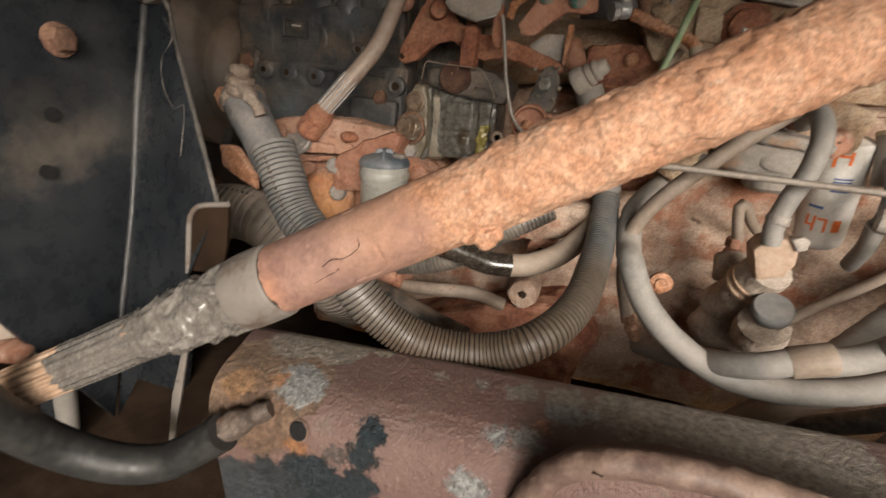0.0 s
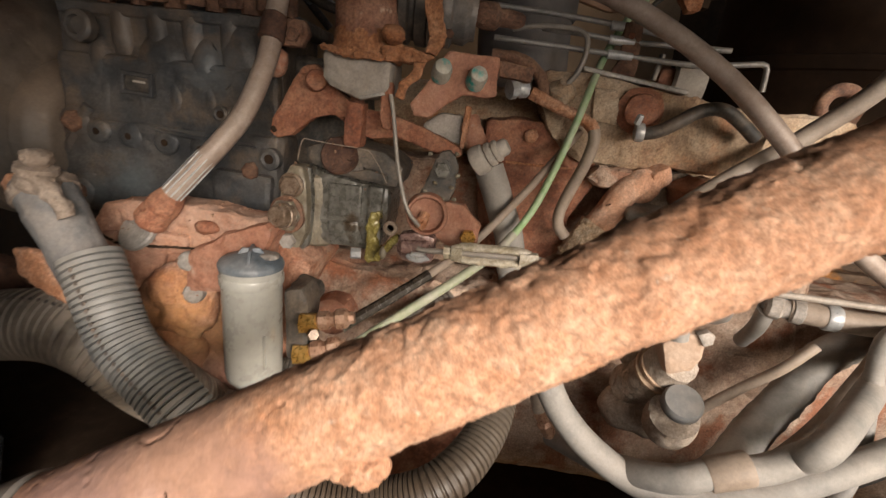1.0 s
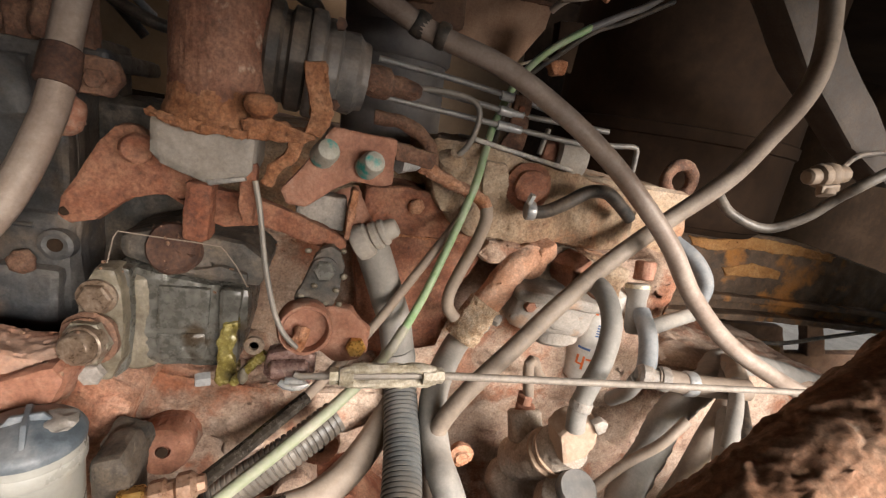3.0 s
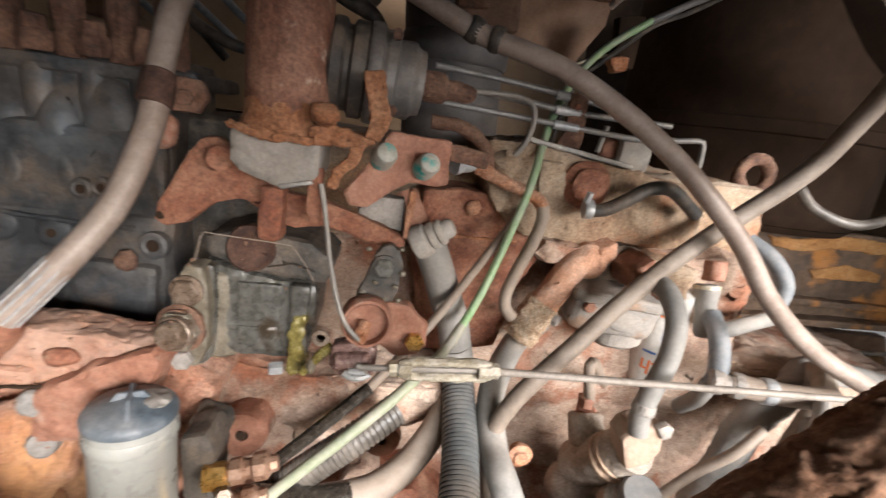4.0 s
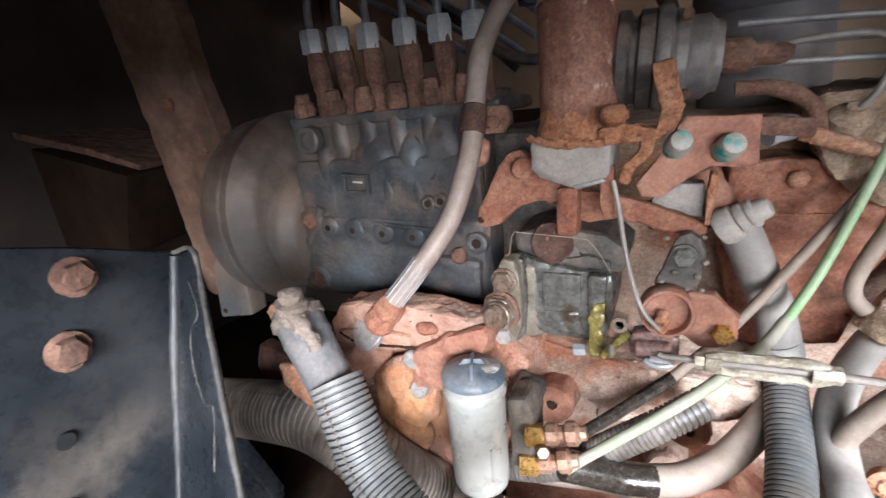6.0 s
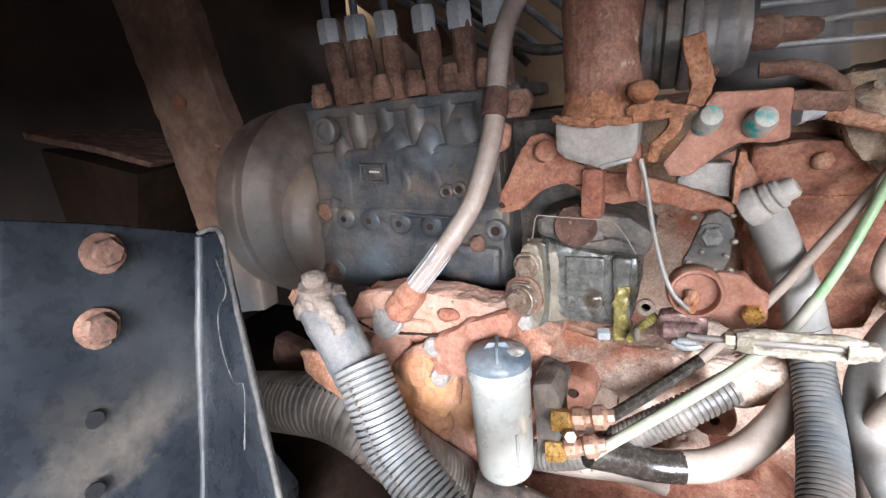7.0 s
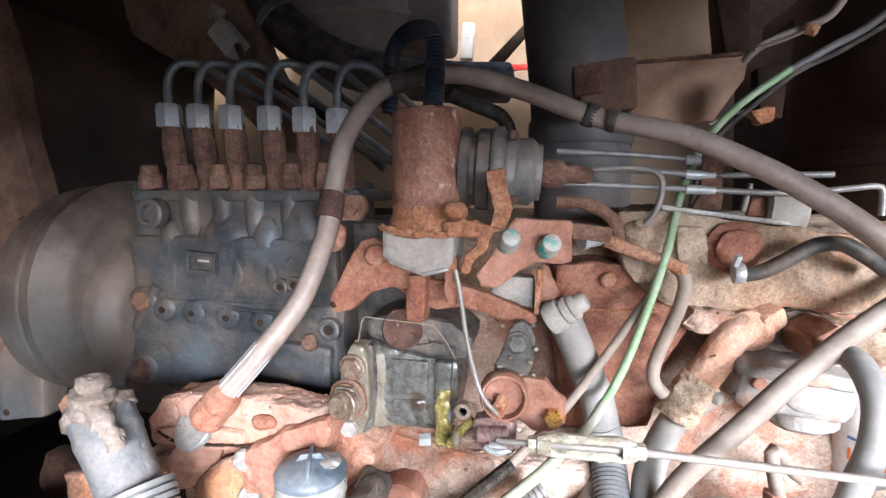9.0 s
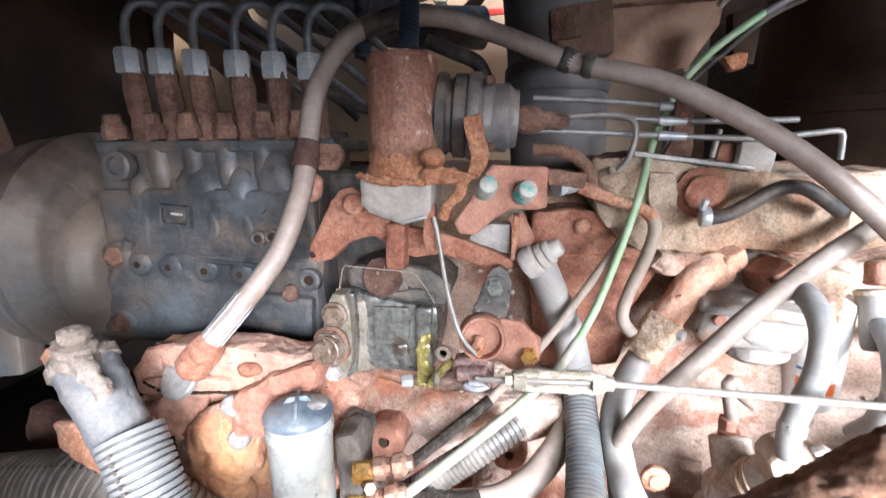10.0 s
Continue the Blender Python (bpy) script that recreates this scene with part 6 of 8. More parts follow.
solo("coolant_hose", sweep([(0.1177, 0.59, 1.2618), (0.088, 0.57, 1.2446), (0.0586, 0.52, 1.2193), (0.0561, 0.48, 1.1926)] + [(0.0589, 0.45, 1.1847), (0.0757, 0.44, 1.1532), (0.1056, 0.43, 1.1253), (0.1473, 0.42, 1.1051), (0.1944, 0.42, 1.0999), (0.2388, 0.42, 1.11), (0.28, 0.42, 1.1307), (0.368, 0.44, 1.1687), (0.5023, 0.48, 1.2232)], 0.0122, 18), rubber_grey, "bluish grey hose sweeping low under the filter", "hose")
part("nipple", lathe([(0.0085, 0), (0.0085, 0.01), (0.0065, 0.013), (0.009, 0.017), (0.007, 0.03), (0.004, 0.034)], (0.0703, 0.49, 1.1139), Vector((0.0878, 0.49, 1.0786)) - Vector((0.0703, 0.49, 1.1139)), 8), copper, diag, "rusty copper nipple")

# ---- turnbuckle rod ----
tb = thing("turnbuckle_rod", "long throttle rod with a pale brass turnbuckle", "rod", (-0.0003, 0.44, 1.2875))
a, b = Vector((-0.0569, 0.446, 1.2797)), Vector((-0.0322, 0.445, 1.2815))
c, d = Vector((0.032, 0.445, 1.2836)), Vector((0.3665, 0.445, 1.2769))
part("eye_rod", sweep([a - (b - a) * 0.15 + Vector((0, 0, 0.002)), a, b], 0.0023, 10, smooth_path=False), line_grey, tb)
part("lock_nut", hexhead(b - (b - a).normalized() * 0.006, b - a, 0.0055, 0.006), pale_brass, tb)
part("lock_nut", hexhead(c, c - b, 0.0055, 0.006), tb_cream, tb)
part("rod", sweep([c, c * 0.5 + d * 0.5, d, d + (d - c) * 0.35], 0.0028, 10, smooth_path=False), rod_dull, tb, "dusty grey rod")
u = (c - b).normalized()
L = (c - b).length
side = Vector((0, 0, 1)).cross(u).normalized()
upv = u.cross(side)
body = bmesh.new()
for s in (-1, 1):
    sweep([b + u * 0.001 + upv * s * 0.003, b + u * 0.008 + upv * s * 0.0052, b + u * L * 0.5 + upv * s * 0.0056, c - u * 0.008 + upv * s * 0.0052, c - u * 0.001 + upv * s * 0.003], 0.0035, 10, bm=body, rough=0.0009, grain=220)
sweep([b, b + u * 0.009], 0.0065, 8, 0.002, bm=body)
sweep([c - u * 0.009, c], 0.0065, 8, 0.002, bm=body)
part("turnbuckle", body, tb_cream, tb, "pale brass turnbuckle body")
part("inner_rod", sweep([b, c], 0.0026, 8), line_grey, tb)

# ---- low black hose by the crossmember ----
low = thing("brake_hose", "dull black rubber hose fixed to the crossmember", "hose", (-0.2821, 0.19, 1.0608))
part("hose", sweep([(-0.3079, 0.12, 1.1719), (-0.3112, 0.135, 1.1383), (-0.3058, 0.155, 1.1009), (-0.283, 0.172, 1.079), (-0.2559, 0.188, 1.0735), (-0.2295, 0.2, 1.0892), (-0.2151, 0.205, 1.1001)], 0.0136, 22), hose_black, low)
part("end_fitting", sweep([(-0.226, 0.207, 1.0935), (-0.212, 0.2125, 1.1015), (-0.2, 0.216, 1.1085), (-0.187, 0.2225, 1.115)], 0.0132, 24, 0.002, rough=0.0035, grain=70, ends=(1.05, 0.35)), lug_rust, low, "lumpy rusted end fitting")
for k, (o, y) in enumerate(((0, 0.27), (0.02, 0.3))):
    solo("heater_hose", sweep([(-0.521, 0.24, 1.1594), (-0.4857, 0.24, 1.138), (-0.475, 0.25, 1.1119), (-0.4729, 0.26, 1.0754), (-0.5103, 0.28, 0.9878), (-0.5674, 0.3, 0.8671)] if k else [(-0.4489, 0.2, 1.1592), (-0.417, 0.2, 1.1436), (-0.407, 0.205, 1.1249), (-0.4115, 0.21, 1.0987)], 0.011, 16), rubber_grey if k else rubber_tan, "grey-brown hose beside the black gusset", "hose")
solo("shaft_clamp", lump((-0.3517, 0.17, 1.1544), (0.014, 0.01, 0.008), 0.3, 60), rust_plain, "rusty clamp by the splined shaft", "clamp")

# ---- right half of the engine ----
man = thing("intake_manifold", "ochre dusty cast intake manifold along the engine", "manifold", (0.1565, 0.58, 1.3866))
part("body", slab([(0.0308, 0.578, 1.4369), (0.0757, 0.578, 1.4408), (0.1305, 0.578, 1.4315), (0.1825, 0.578, 1.4254), (0.2563, 0.578, 1.4136), (0.2618, 0.578, 1.3599), (0.2224, 0.578, 1.3506), (0.1799, 0.578, 1.3542), (0.1454, 0.578, 1.3463), (0.1087, 0.578, 1.3521), (0.0806, 0.578, 1.3506), (0.0507, 0.578, 1.3728), (0.0347, 0.578, 1.4036)], 0.12, 0.008, 0.003, 40, 3), ochre, man)
part("flange_top", slab([(0.0694, 0.572, 1.4439), (0.1709, 0.572, 1.4304), (0.1713, 0.572, 1.4257), (0.0697, 0.572, 1.439)], 0.06, 0.002), steel_dull, man, "grey gasket edge")
part("boss", lathe([(0.022, 0), (0.0225, 0.005), (0.017, 0.008), (0.016, 0.012), (0.009, 0.014)], (0.1296, 0.577, 1.407), NEAR, 28), rust_red, man, "rusty core plug")
part("pad", slab([(0.0819, 0.572, 1.4253), (0.1067, 0.572, 1.4247), (0.1132, 0.572, 1.4062), (0.1111, 0.572, 1.3913), (0.086, 0.572, 1.3931)], 0.02, 0.004, 0.001, 60, 1), ochre, man)
part("lower_flange", slab([(0.101, 0.568, 1.3526), (0.1456, 0.568, 1.349), (0.1511, 0.568, 1.3344), (0.1429, 0.568, 1.3263), (0.1023, 0.568, 1.3313), (0.0881, 0.568, 1.3381)], 0.04, 0.006, 0.003, 50, 2), block_dusty, man)
nip = thing("vent_hose", "short blue-black vent hose on a chrome clip", "hose", (0.1268, 0.56, 1.3889))
part("clip", lathe([(0.0082, 0), (0.0088, 0.001), (0.0088, 0.007), (0.0082, 0.008)], (0.1241, 0.556, 1.3876), (1, -0.1, 0.05), 16), zinc, nip, "bright hose clip")
part("clip_screw", hexhead((0.123, 0.551, 1.395), (0.2, -0.3, 1), 0.0034, 0.009), zinc, nip)
part("hose", sweep([(0.1251, 0.555, 1.3864), (0.1428, 0.553, 1.3897), (0.159, 0.55, 1.4), (0.1778, 0.55, 1.4122), (0.1969, 0.55, 1.4144), (0.2179, 0.555, 1.4041), (0.2354, 0.56, 1.3927)], 0.0062, 16), rubber_black, nip)

# rust-brown side plate of the block between pump and manifold
plate = thing("side_cover_plate", "dark red rusty cover plate on the block", "cover plate", (0.0334, 0.59, 1.3589))
part("plate", slab([(-0.017, 0.588, 1.3848), (0.0217, 0.588, 1.3903), (0.0791, 0.588, 1.3799), (0.0981, 0.588, 1.3832), (0.1124, 0.588, 1.3418), (0.0861, 0.588, 1.2969), (0.0747, 0.588, 1.2283), (-0.0039, 0.588, 1.2198), (-0.0202, 0.588, 1.3118)], 0.06, 0.005, 0.003, 45, 3), rust_red, plate)
part("seam", slab([(0.0077, 0.586, 1.3449), (0.0781, 0.586, 1.3448), (0.0792, 0.586, 1.3427), (0.0078, 0.586, 1.3421)], 0.02, 0.001), rust_orange, plate)
part("stud", lump((0.0297, 0.586, 1.3731), (0.008, 0.006, 0.008), 0.2, 80), rust_orange, plate)

pipe = thing("bent_pipe", "bent steel pipe, rusty at the union and grey below", "pipe", (0.0831, 0.56, 1.3874))
part("rusty_run", sweep([(0.021, 0.552, 1.4137), (0.0399, 0.553, 1.4067), (0.0633, 0.555, 1.3983), (0.0792, 0.555, 1.393), (0.0873, 0.555, 1.3836)], 0.0058, 14), rust_orange, pipe)
part("grey_run", sweep([(0.0858, 0.555, 1.3864), (0.0878, 0.555, 1.3739), (0.0832, 0.556, 1.3513), (0.0732, 0.557, 1.3227)] + [(0.0674, 0.557, 1.3021), (0.0683, 0.557, 1.2881), (0.0769, 0.557, 1.2773)], 0.0058, 14), rubber_tan, pipe)
part("union", lathe([(0.0085, 0), (0.0085, 0.008), (0.007, 0.01), (0.009, 0.012), (0.009, 0.018)], (0.016, 0.55, 1.4172), (-0.55, -0.3, -0.1), 8), zinc, pipe, "bright union nut")
part("union_sleeve", rod((0.0093, 0.55, 1.4102), (0.0119, 0.55, 1.4268), 0.0075), steel_dull, pipe)
solo("overflow_pipe", sweep([(-0.0194, 0.57, 1.4455), (0.0028, 0.57, 1.4446), (0.0215, 0.57, 1.4372), (0.0322, 0.568, 1.4249), (0.0345, 0.566, 1.409)], 0.0062, 12), rust_dark, "short bent rusty pipe under the rods", "pipe")

# thin control pipes in their holder
for k, pts in enumerate(([(-0.0202, 0.585, 1.4921), (0.0466, 0.585, 1.4879), (0.1073, 0.585, 1.4821), (0.1431, 0.585, 1.4768)], [(0.0251, 0.583, 1.475), (0.0658, 0.583, 1.4726), (0.1052, 0.583, 1.4694), (0.1516, 0.583, 1.469), (0.2041, 0.583, 1.4691)], [(-0.0195, 0.582, 1.463), (0.0473, 0.582, 1.4597), (0.1057, 0.582, 1.4566), (0.1737, 0.582, 1.4537), (0.2147, 0.582, 1.4574), (0.237, 0.582, 1.4592), (0.2402, 0.582, 1.4501), (0.2409, 0.582, 1.4353)])):
    rodt = thing("control_pipe", "thin bright steel pipe running along the engine", "pipe", pts[0], group="control pipes")
    part("pipe", sweep(pts, 0.0027, 10), pipe_steel, rodt)
    e = ((0.0899, 0.585, 1.4828), (0.0901, 0.583, 1.47), (0.0906, 0.582, 1.4571))[k]
    part("sleeve", rod(e, Vector(e) + Vector((0.024, 0.0, -0.0012)), 0.0042), zinc, rodt, "bright crimped sleeve")
holder = thing("pipe_holder", "rusty flat holder across the thin pipes", "holder", (0.1107, 0.58, 1.4595))
part("strip", slab([(0.1023, 0.58, 1.4862), (0.1188, 0.58, 1.4845), (0.1218, 0.58, 1.4522), (0.1197, 0.58, 1.4376), (0.0957, 0.58, 1.4389), (0.103, 0.58, 1.4522)], 0.006, 0.0015, 0.0006, 90, 1), rust_dark, holder)
bolt(holder, "screw", (0.1097, 0.58, 1.474), NEAR, 0.0035, 0.003, rust_red)
solo("vent_pipe", sweep([(-0.0026, 0.575, 1.4704), (0.0168, 0.575, 1.4747), (0.0494, 0.572, 1.4752), (0.0648, 0.568, 1.4701), (0.0682, 0.566, 1.4571), (0.0638, 0.566, 1.4377), (0.0557, 0.568, 1.4252), (0.0508, 0.57, 1.418)], 0.0026, 10), line_grey, "thin grey pipe with a hooked end", "pipe")
solo("union_base", lathe([(0.014, 0), (0.014, 0.008), (0.008, 0.012), (0.006, 0.016)], (0.052, 0.575, 1.4145), (0.1, -0.6, 0.8), 12), ochre, "dusty union base of the hooked pipe", "fitting")
solo("strut_rod", rod((0.1453, 0.59, 1.462), (0.1409, 0.59, 1.4374), 0.0026), line_grey, "short thin stay between the pipes", "stay")
solo("end_cap", lathe([(0.015, 0), (0.018, 0.003), (0.0185, 0.026), (0.016, 0.03), (0.0002, 0.0305)], (0.1619, 0.6, 1.4386), Vector((0.1865, 0.595, 1.4361)) - Vector((0.1619, 0.6, 1.4386)), 28), white_plastic, "dirty white plastic end cap", "cap")
solo("cap_stub", rod((0.1502, 0.605, 1.4404), (0.1637, 0.6, 1.4387), 0.0125), rust_plain, "rusty pipe stub in the white cap", "pipe")

# rusty drain pipe with crusted sleeve
drain = thing("drain_pipe", "orange rusty elbow with a crusted yellowish sleeve", "pipe fitting", (0.124, 0.57, 1.3135))
part("head", lathe([(0.017, 0), (0.0185, 0.004), (0.0175, 0.014), (0.012, 0.018)], (0.1492, 0.582, 1.3356), (-0.25, -1, 0), 20), drain_orange, drain)
part("lug", box((0.1605, 0.575, 1.3465), (0.022, 0.02, 0.02), (10, -30, 20), 0.004), drain_orange, drain)
part("pipe", sweep([(0.1468, 0.575, 1.3403), (0.1302, 0.57, 1.3257), (0.1147, 0.568, 1.2988), (0.1051, 0.568, 1.2832)], 0.0145, 24, rough=0.0006, grain=90), drain_orange, drain)
part("sleeve", sweep([(0.109, 0.567, 1.2911), (0.099, 0.566, 1.2729), (0.0891, 0.565, 1.2534)], 0.0166, 40, 0.0012, rough=0.0022, grain=210), crust, drain, "crusted yellowish sleeve")
part("nut", hexhead((0.1162, 0.56, 1.2787), (0.6, -0.6, -0.1), 0.006, 0.008), steel_dull, drain)

outlet = thing("water_outlet", "pale dusty cast water outlet with rusty plugs", "casting", (0.185, 0.58, 1.3092))
part("body", slab([(0.1445, 0.585, 1.3159), (0.1618, 0.585, 1.3477), (0.1888, 0.585, 1.3536), (0.2182, 0.585, 1.3415), (0.2236, 0.585, 1.3107), (0.2091, 0.585, 1.2901), (0.2019, 0.585, 1.2792), (0.1604, 0.585, 1.2748), (0.1484, 0.585, 1.2853)], 0.09, 0.008, 0.003, 50, 3), block_pale, outlet)
part("plug", box((0.1939, 0.572, 1.3324), (0.03, 0.03, 0.026), (10, -25, 20), 0.004, 2, 0.001, 90), rust_plain, outlet, "square rusty plug")
part("plug", box((0.2315, 0.57, 1.3059), (0.022, 0.03, 0.024), (10, -25, 20), 0.004, 2, 0.001, 90), rust_plain, outlet)
part("lug", box((0.2335, 0.6, 1.3189), (0.06, 0.06, 0.05), (0, 10, 0), 0.012, 4, 0.003, 50), ochre, outlet)

filt = thing("coolant_filter", "white spin-on filter can with orange marker writing", "filter", (0.2368, 0.55, 1.2645))
lo, hi = Vector((0.2685, 0.615, 1.199)), Vector((0.26, 0.6, 1.306))
ax = hi - lo
h = ax.length
rr = 0.0248
can = part("can", lathe([(rr * 0.75, -0.012), (rr * 0.92, -0.008), (rr, 0), (rr, h * 0.96), (rr * 0.97, h), (rr * 0.6, h + 0.004)], lo, ax, 40), white_paint, filt)
axn = ax.normalized()
toc = (Vector((0, 0.03, 1.37)) - (lo + hi) / 2)
nrm = (toc - axn * toc.dot(axn)).normalized()
sd = axn.cross(nrm)


def mark(name, u, v, w, hh, material, label=""):
    """A flat mark bent round the can: u round it in degrees, v up it."""
    bm = bmesh.new()
    cols = []
    for k in range(7):
        a = radians(u) + (k / 6 - 0.5) * w / rr
        d = nrm * math.cos(a) - sd * math.sin(a)
        cols.append([bm.verts.new(lo + axn * (v + s * hh / 2) + d * (rr + 0.0004)) for s in (-1, 1)])
    for a, b in zip(cols, cols[1:]):
        bm.faces.new((a[0], b[0], b[1], a[1]))
    return part(name, bm, material, can, label)


# the readable "47" in strokes, the other writing as bars
mark("handwriting", 14, 0.021, 0.0025, 0.018, ink_orange, "orange marker stroke")
mark("handwriting", 22, 0.019, 0.009, 0.0025, ink_orange)
mark("handwriting", 30, 0.024, 0.0025, 0.012, ink_orange)
mark("handwriting", -2, 0.027, 0.009, 0.0025, ink_orange)
mark("handwriting", -10, 0.02, 0.0025, 0.016, ink_orange)
mark("handwriting", -34, 0.02, 0.008, 0.014, ink_orange)
mark("handwriting", -18, h * 0.88, 0.003, 0.014, ink_orange)
mark("handwriting", -4, h * 0.9, 0.009, 0.003, ink_orange)
mark("handwriting", 12, h * 0.86, 0.003, 0.016, ink_orange)
mark("print_line", 20, 0.04, 0.014, 0.003, ink_blue, "small dark print")
for k in range(5):
    mark("label_line", -16, h * 0.55 + k * 0.0034, 0.016, 0.0018, ink_blue, "blue print bar")

byp = thing("bypass_hose", "grey formed rubber hose in front of the white filter", "hose", (0.1887, 0.485, 1.2287))
part("hose", sweep([(0.2, 0.56, 1.322), (0.194, 0.53, 1.333), (0.1925, 0.505, 1.33), (0.1915, 0.486, 1.312), (0.186, 0.477, 1.285), (0.177, 0.474, 1.259), (0.173, 0.474, 1.236), (0.175, 0.474, 1.218)], 0.0088, 20, ends=(1.05, 0.95)), rubber_grey, byp)
part("clamp", lathe([(0.0086, 0), (0.0095, 0.001), (0.0095, 0.008), (0.0086, 0.009)], (0.1732, 0.474, 1.238), Vector((0.177, 0.474, 1.259)) - Vector((0.1732, 0.474, 1.238)), 20), cast_pale, byp, "dull hose clamp")
fh = thing("filter_head", "pale dusty cast filter head over the white filter", "filter head", (0.185, 0.575, 1.288))
part("body", box((0.183, 0.585, 1.2885), (0.094, 0.06, 0.05), (8, 6, 0), 0.02, segments=5), head_pale, fh)
part("rim", box((0.181, 0.5765, 1.3075), (0.1, 0.06, 0.012), (8, 6, 0), 0.005, segments=3), head_pale, fh, "raised casting rim")
part("neck", lathe([(0.024, 0), (0.029, 0.004), (0.029, 0.018), (0.034, 0.024), (0.034, 0.03)], (0.2, 0.59, 1.248), (-0.05, 0, 1), 30), head_pale, fh)
part("pocket", lump((0.19, 0.557, 1.283), (0.02, 0.004, 0.012), 0.1, 60), head_pale, fh)
bolt(fh, "bolt", (0.1496, 0.556, 1.2954), NEAR, 0.006, 0.005, rust_plain, "rusty bolt head")

valve = thing("shutoff_valve", "pale dusty cast shutoff valve with a square cover", "valve", (0.1824, 0.5, 1.1755))
part("stem", rod((0.175, 0.545, 1.1487), (0.1735, 0.56, 1.1769), 0.018, 24), block_pale, valve)
part("stem_nut", hexhead((0.1741, 0.56, 1.1741), (0, 0, 1), 0.0115, 0.008), rust_plain, valve)
part("stem_nut", hexhead((0.1713, 0.561, 1.185), (0, 0, 1), 0.0085, 0.01), rust_plain, valve)
part("stem_pipe", sweep([(0.1746, 0.56, 1.1918), (0.1678, 0.56, 1.2221), (0.1671, 0.56, 1.2328), (0.1737, 0.563, 1.2315), (0.1876, 0.575, 1.2115), (0.2043, 0.59, 1.1956)], 0.0058, 12), rubber_tan, valve)
part("body", sweep([(0.1785, 0.56, 1.1146), (0.1825, 0.535, 1.1403), (0.1842, 0.51, 1.1675), (0.1883, 0.493, 1.1877)], 0.021, 22, rough=0.0015, grain=50, ends=(1.15, 1.0)), block_pale, valve)
part("ring", lathe([(0.021, 0), (0.0235, 0.002), (0.0235, 0.005), (0.0205, 0.007), (0.0205, 0.01), (0.0225, 0.012), (0.0225, 0.015)], (0.1817, 0.515, 1.1597), Vector((0.1889, 0.485, 1.1966)) - Vector((0.1817, 0.515, 1.1597)), 28), spline_tan, valve, "worn ridged ring")
part("cover", slab([(0.1621, 0.472, 1.2102), (0.1695, 0.472, 1.2221), (0.1962, 0.472, 1.2276), (0.1999, 0.472, 1.2016), (0.1933, 0.472, 1.1876), (0.1723, 0.472, 1.1801)], 0.028, 0.004, 0.0006, 80, 2), cover_tan, valve, "tan square cover")
part("clip", slab([(0.1873, 0.468, 1.226), (0.196, 0.468, 1.2303), (0.2028, 0.468, 1.2268), (0.203, 0.468, 1.2187), (0.195, 0.468, 1.2151)], 0.008, 0.002, 0.0004, 90, 1), cast_pale, valve, "pale spring clip")
part("foot", lump((0.1945, 0.56, 1.0863), (0.045, 0.03, 0.03), 0.2, 30, 4), block_pale, valve)
plug = thing("drain_plug", "grey round drain plug on a dusty boss", "plug", (0.1885, 0.46, 1.1564))
pa, pb = Vector((0.2015, 0.505, 1.1059)), Vector((0.1948, 0.478, 1.147))
part("plug", lathe([(0.0165, 0), (0.018, 0.003), (0.018, 0.011), (0.016, 0.014), (0.0002, 0.0145)], pb, pb - pa, 28), cap_grey, plug)
part("boss", lathe([(0.024, 0), (0.0255, 0.012), (0.0235, 0.03)], pa, pb - pa, 26), block_pale, plug)
solo("sender_wire", sweep([(0.203, 0.48, 1.1331), (0.2212, 0.48, 1.1529), (0.2461, 0.48, 1.1763), (0.2659, 0.47, 1.2045), (0.286, 0.47, 1.2294)], 0.0048, 12), rubber_tan, "thin tan cable from the drain plug", "cable")
solo("block_plug", lathe([(0.011, 0), (0.0125, 0.003), (0.0125, 0.008), (0.008, 0.01), (0.007, 0.013)], (0.1062, 0.55, 1.1348), NEAR, 20), rust_orange, "small rusty plug in the block", "plug")

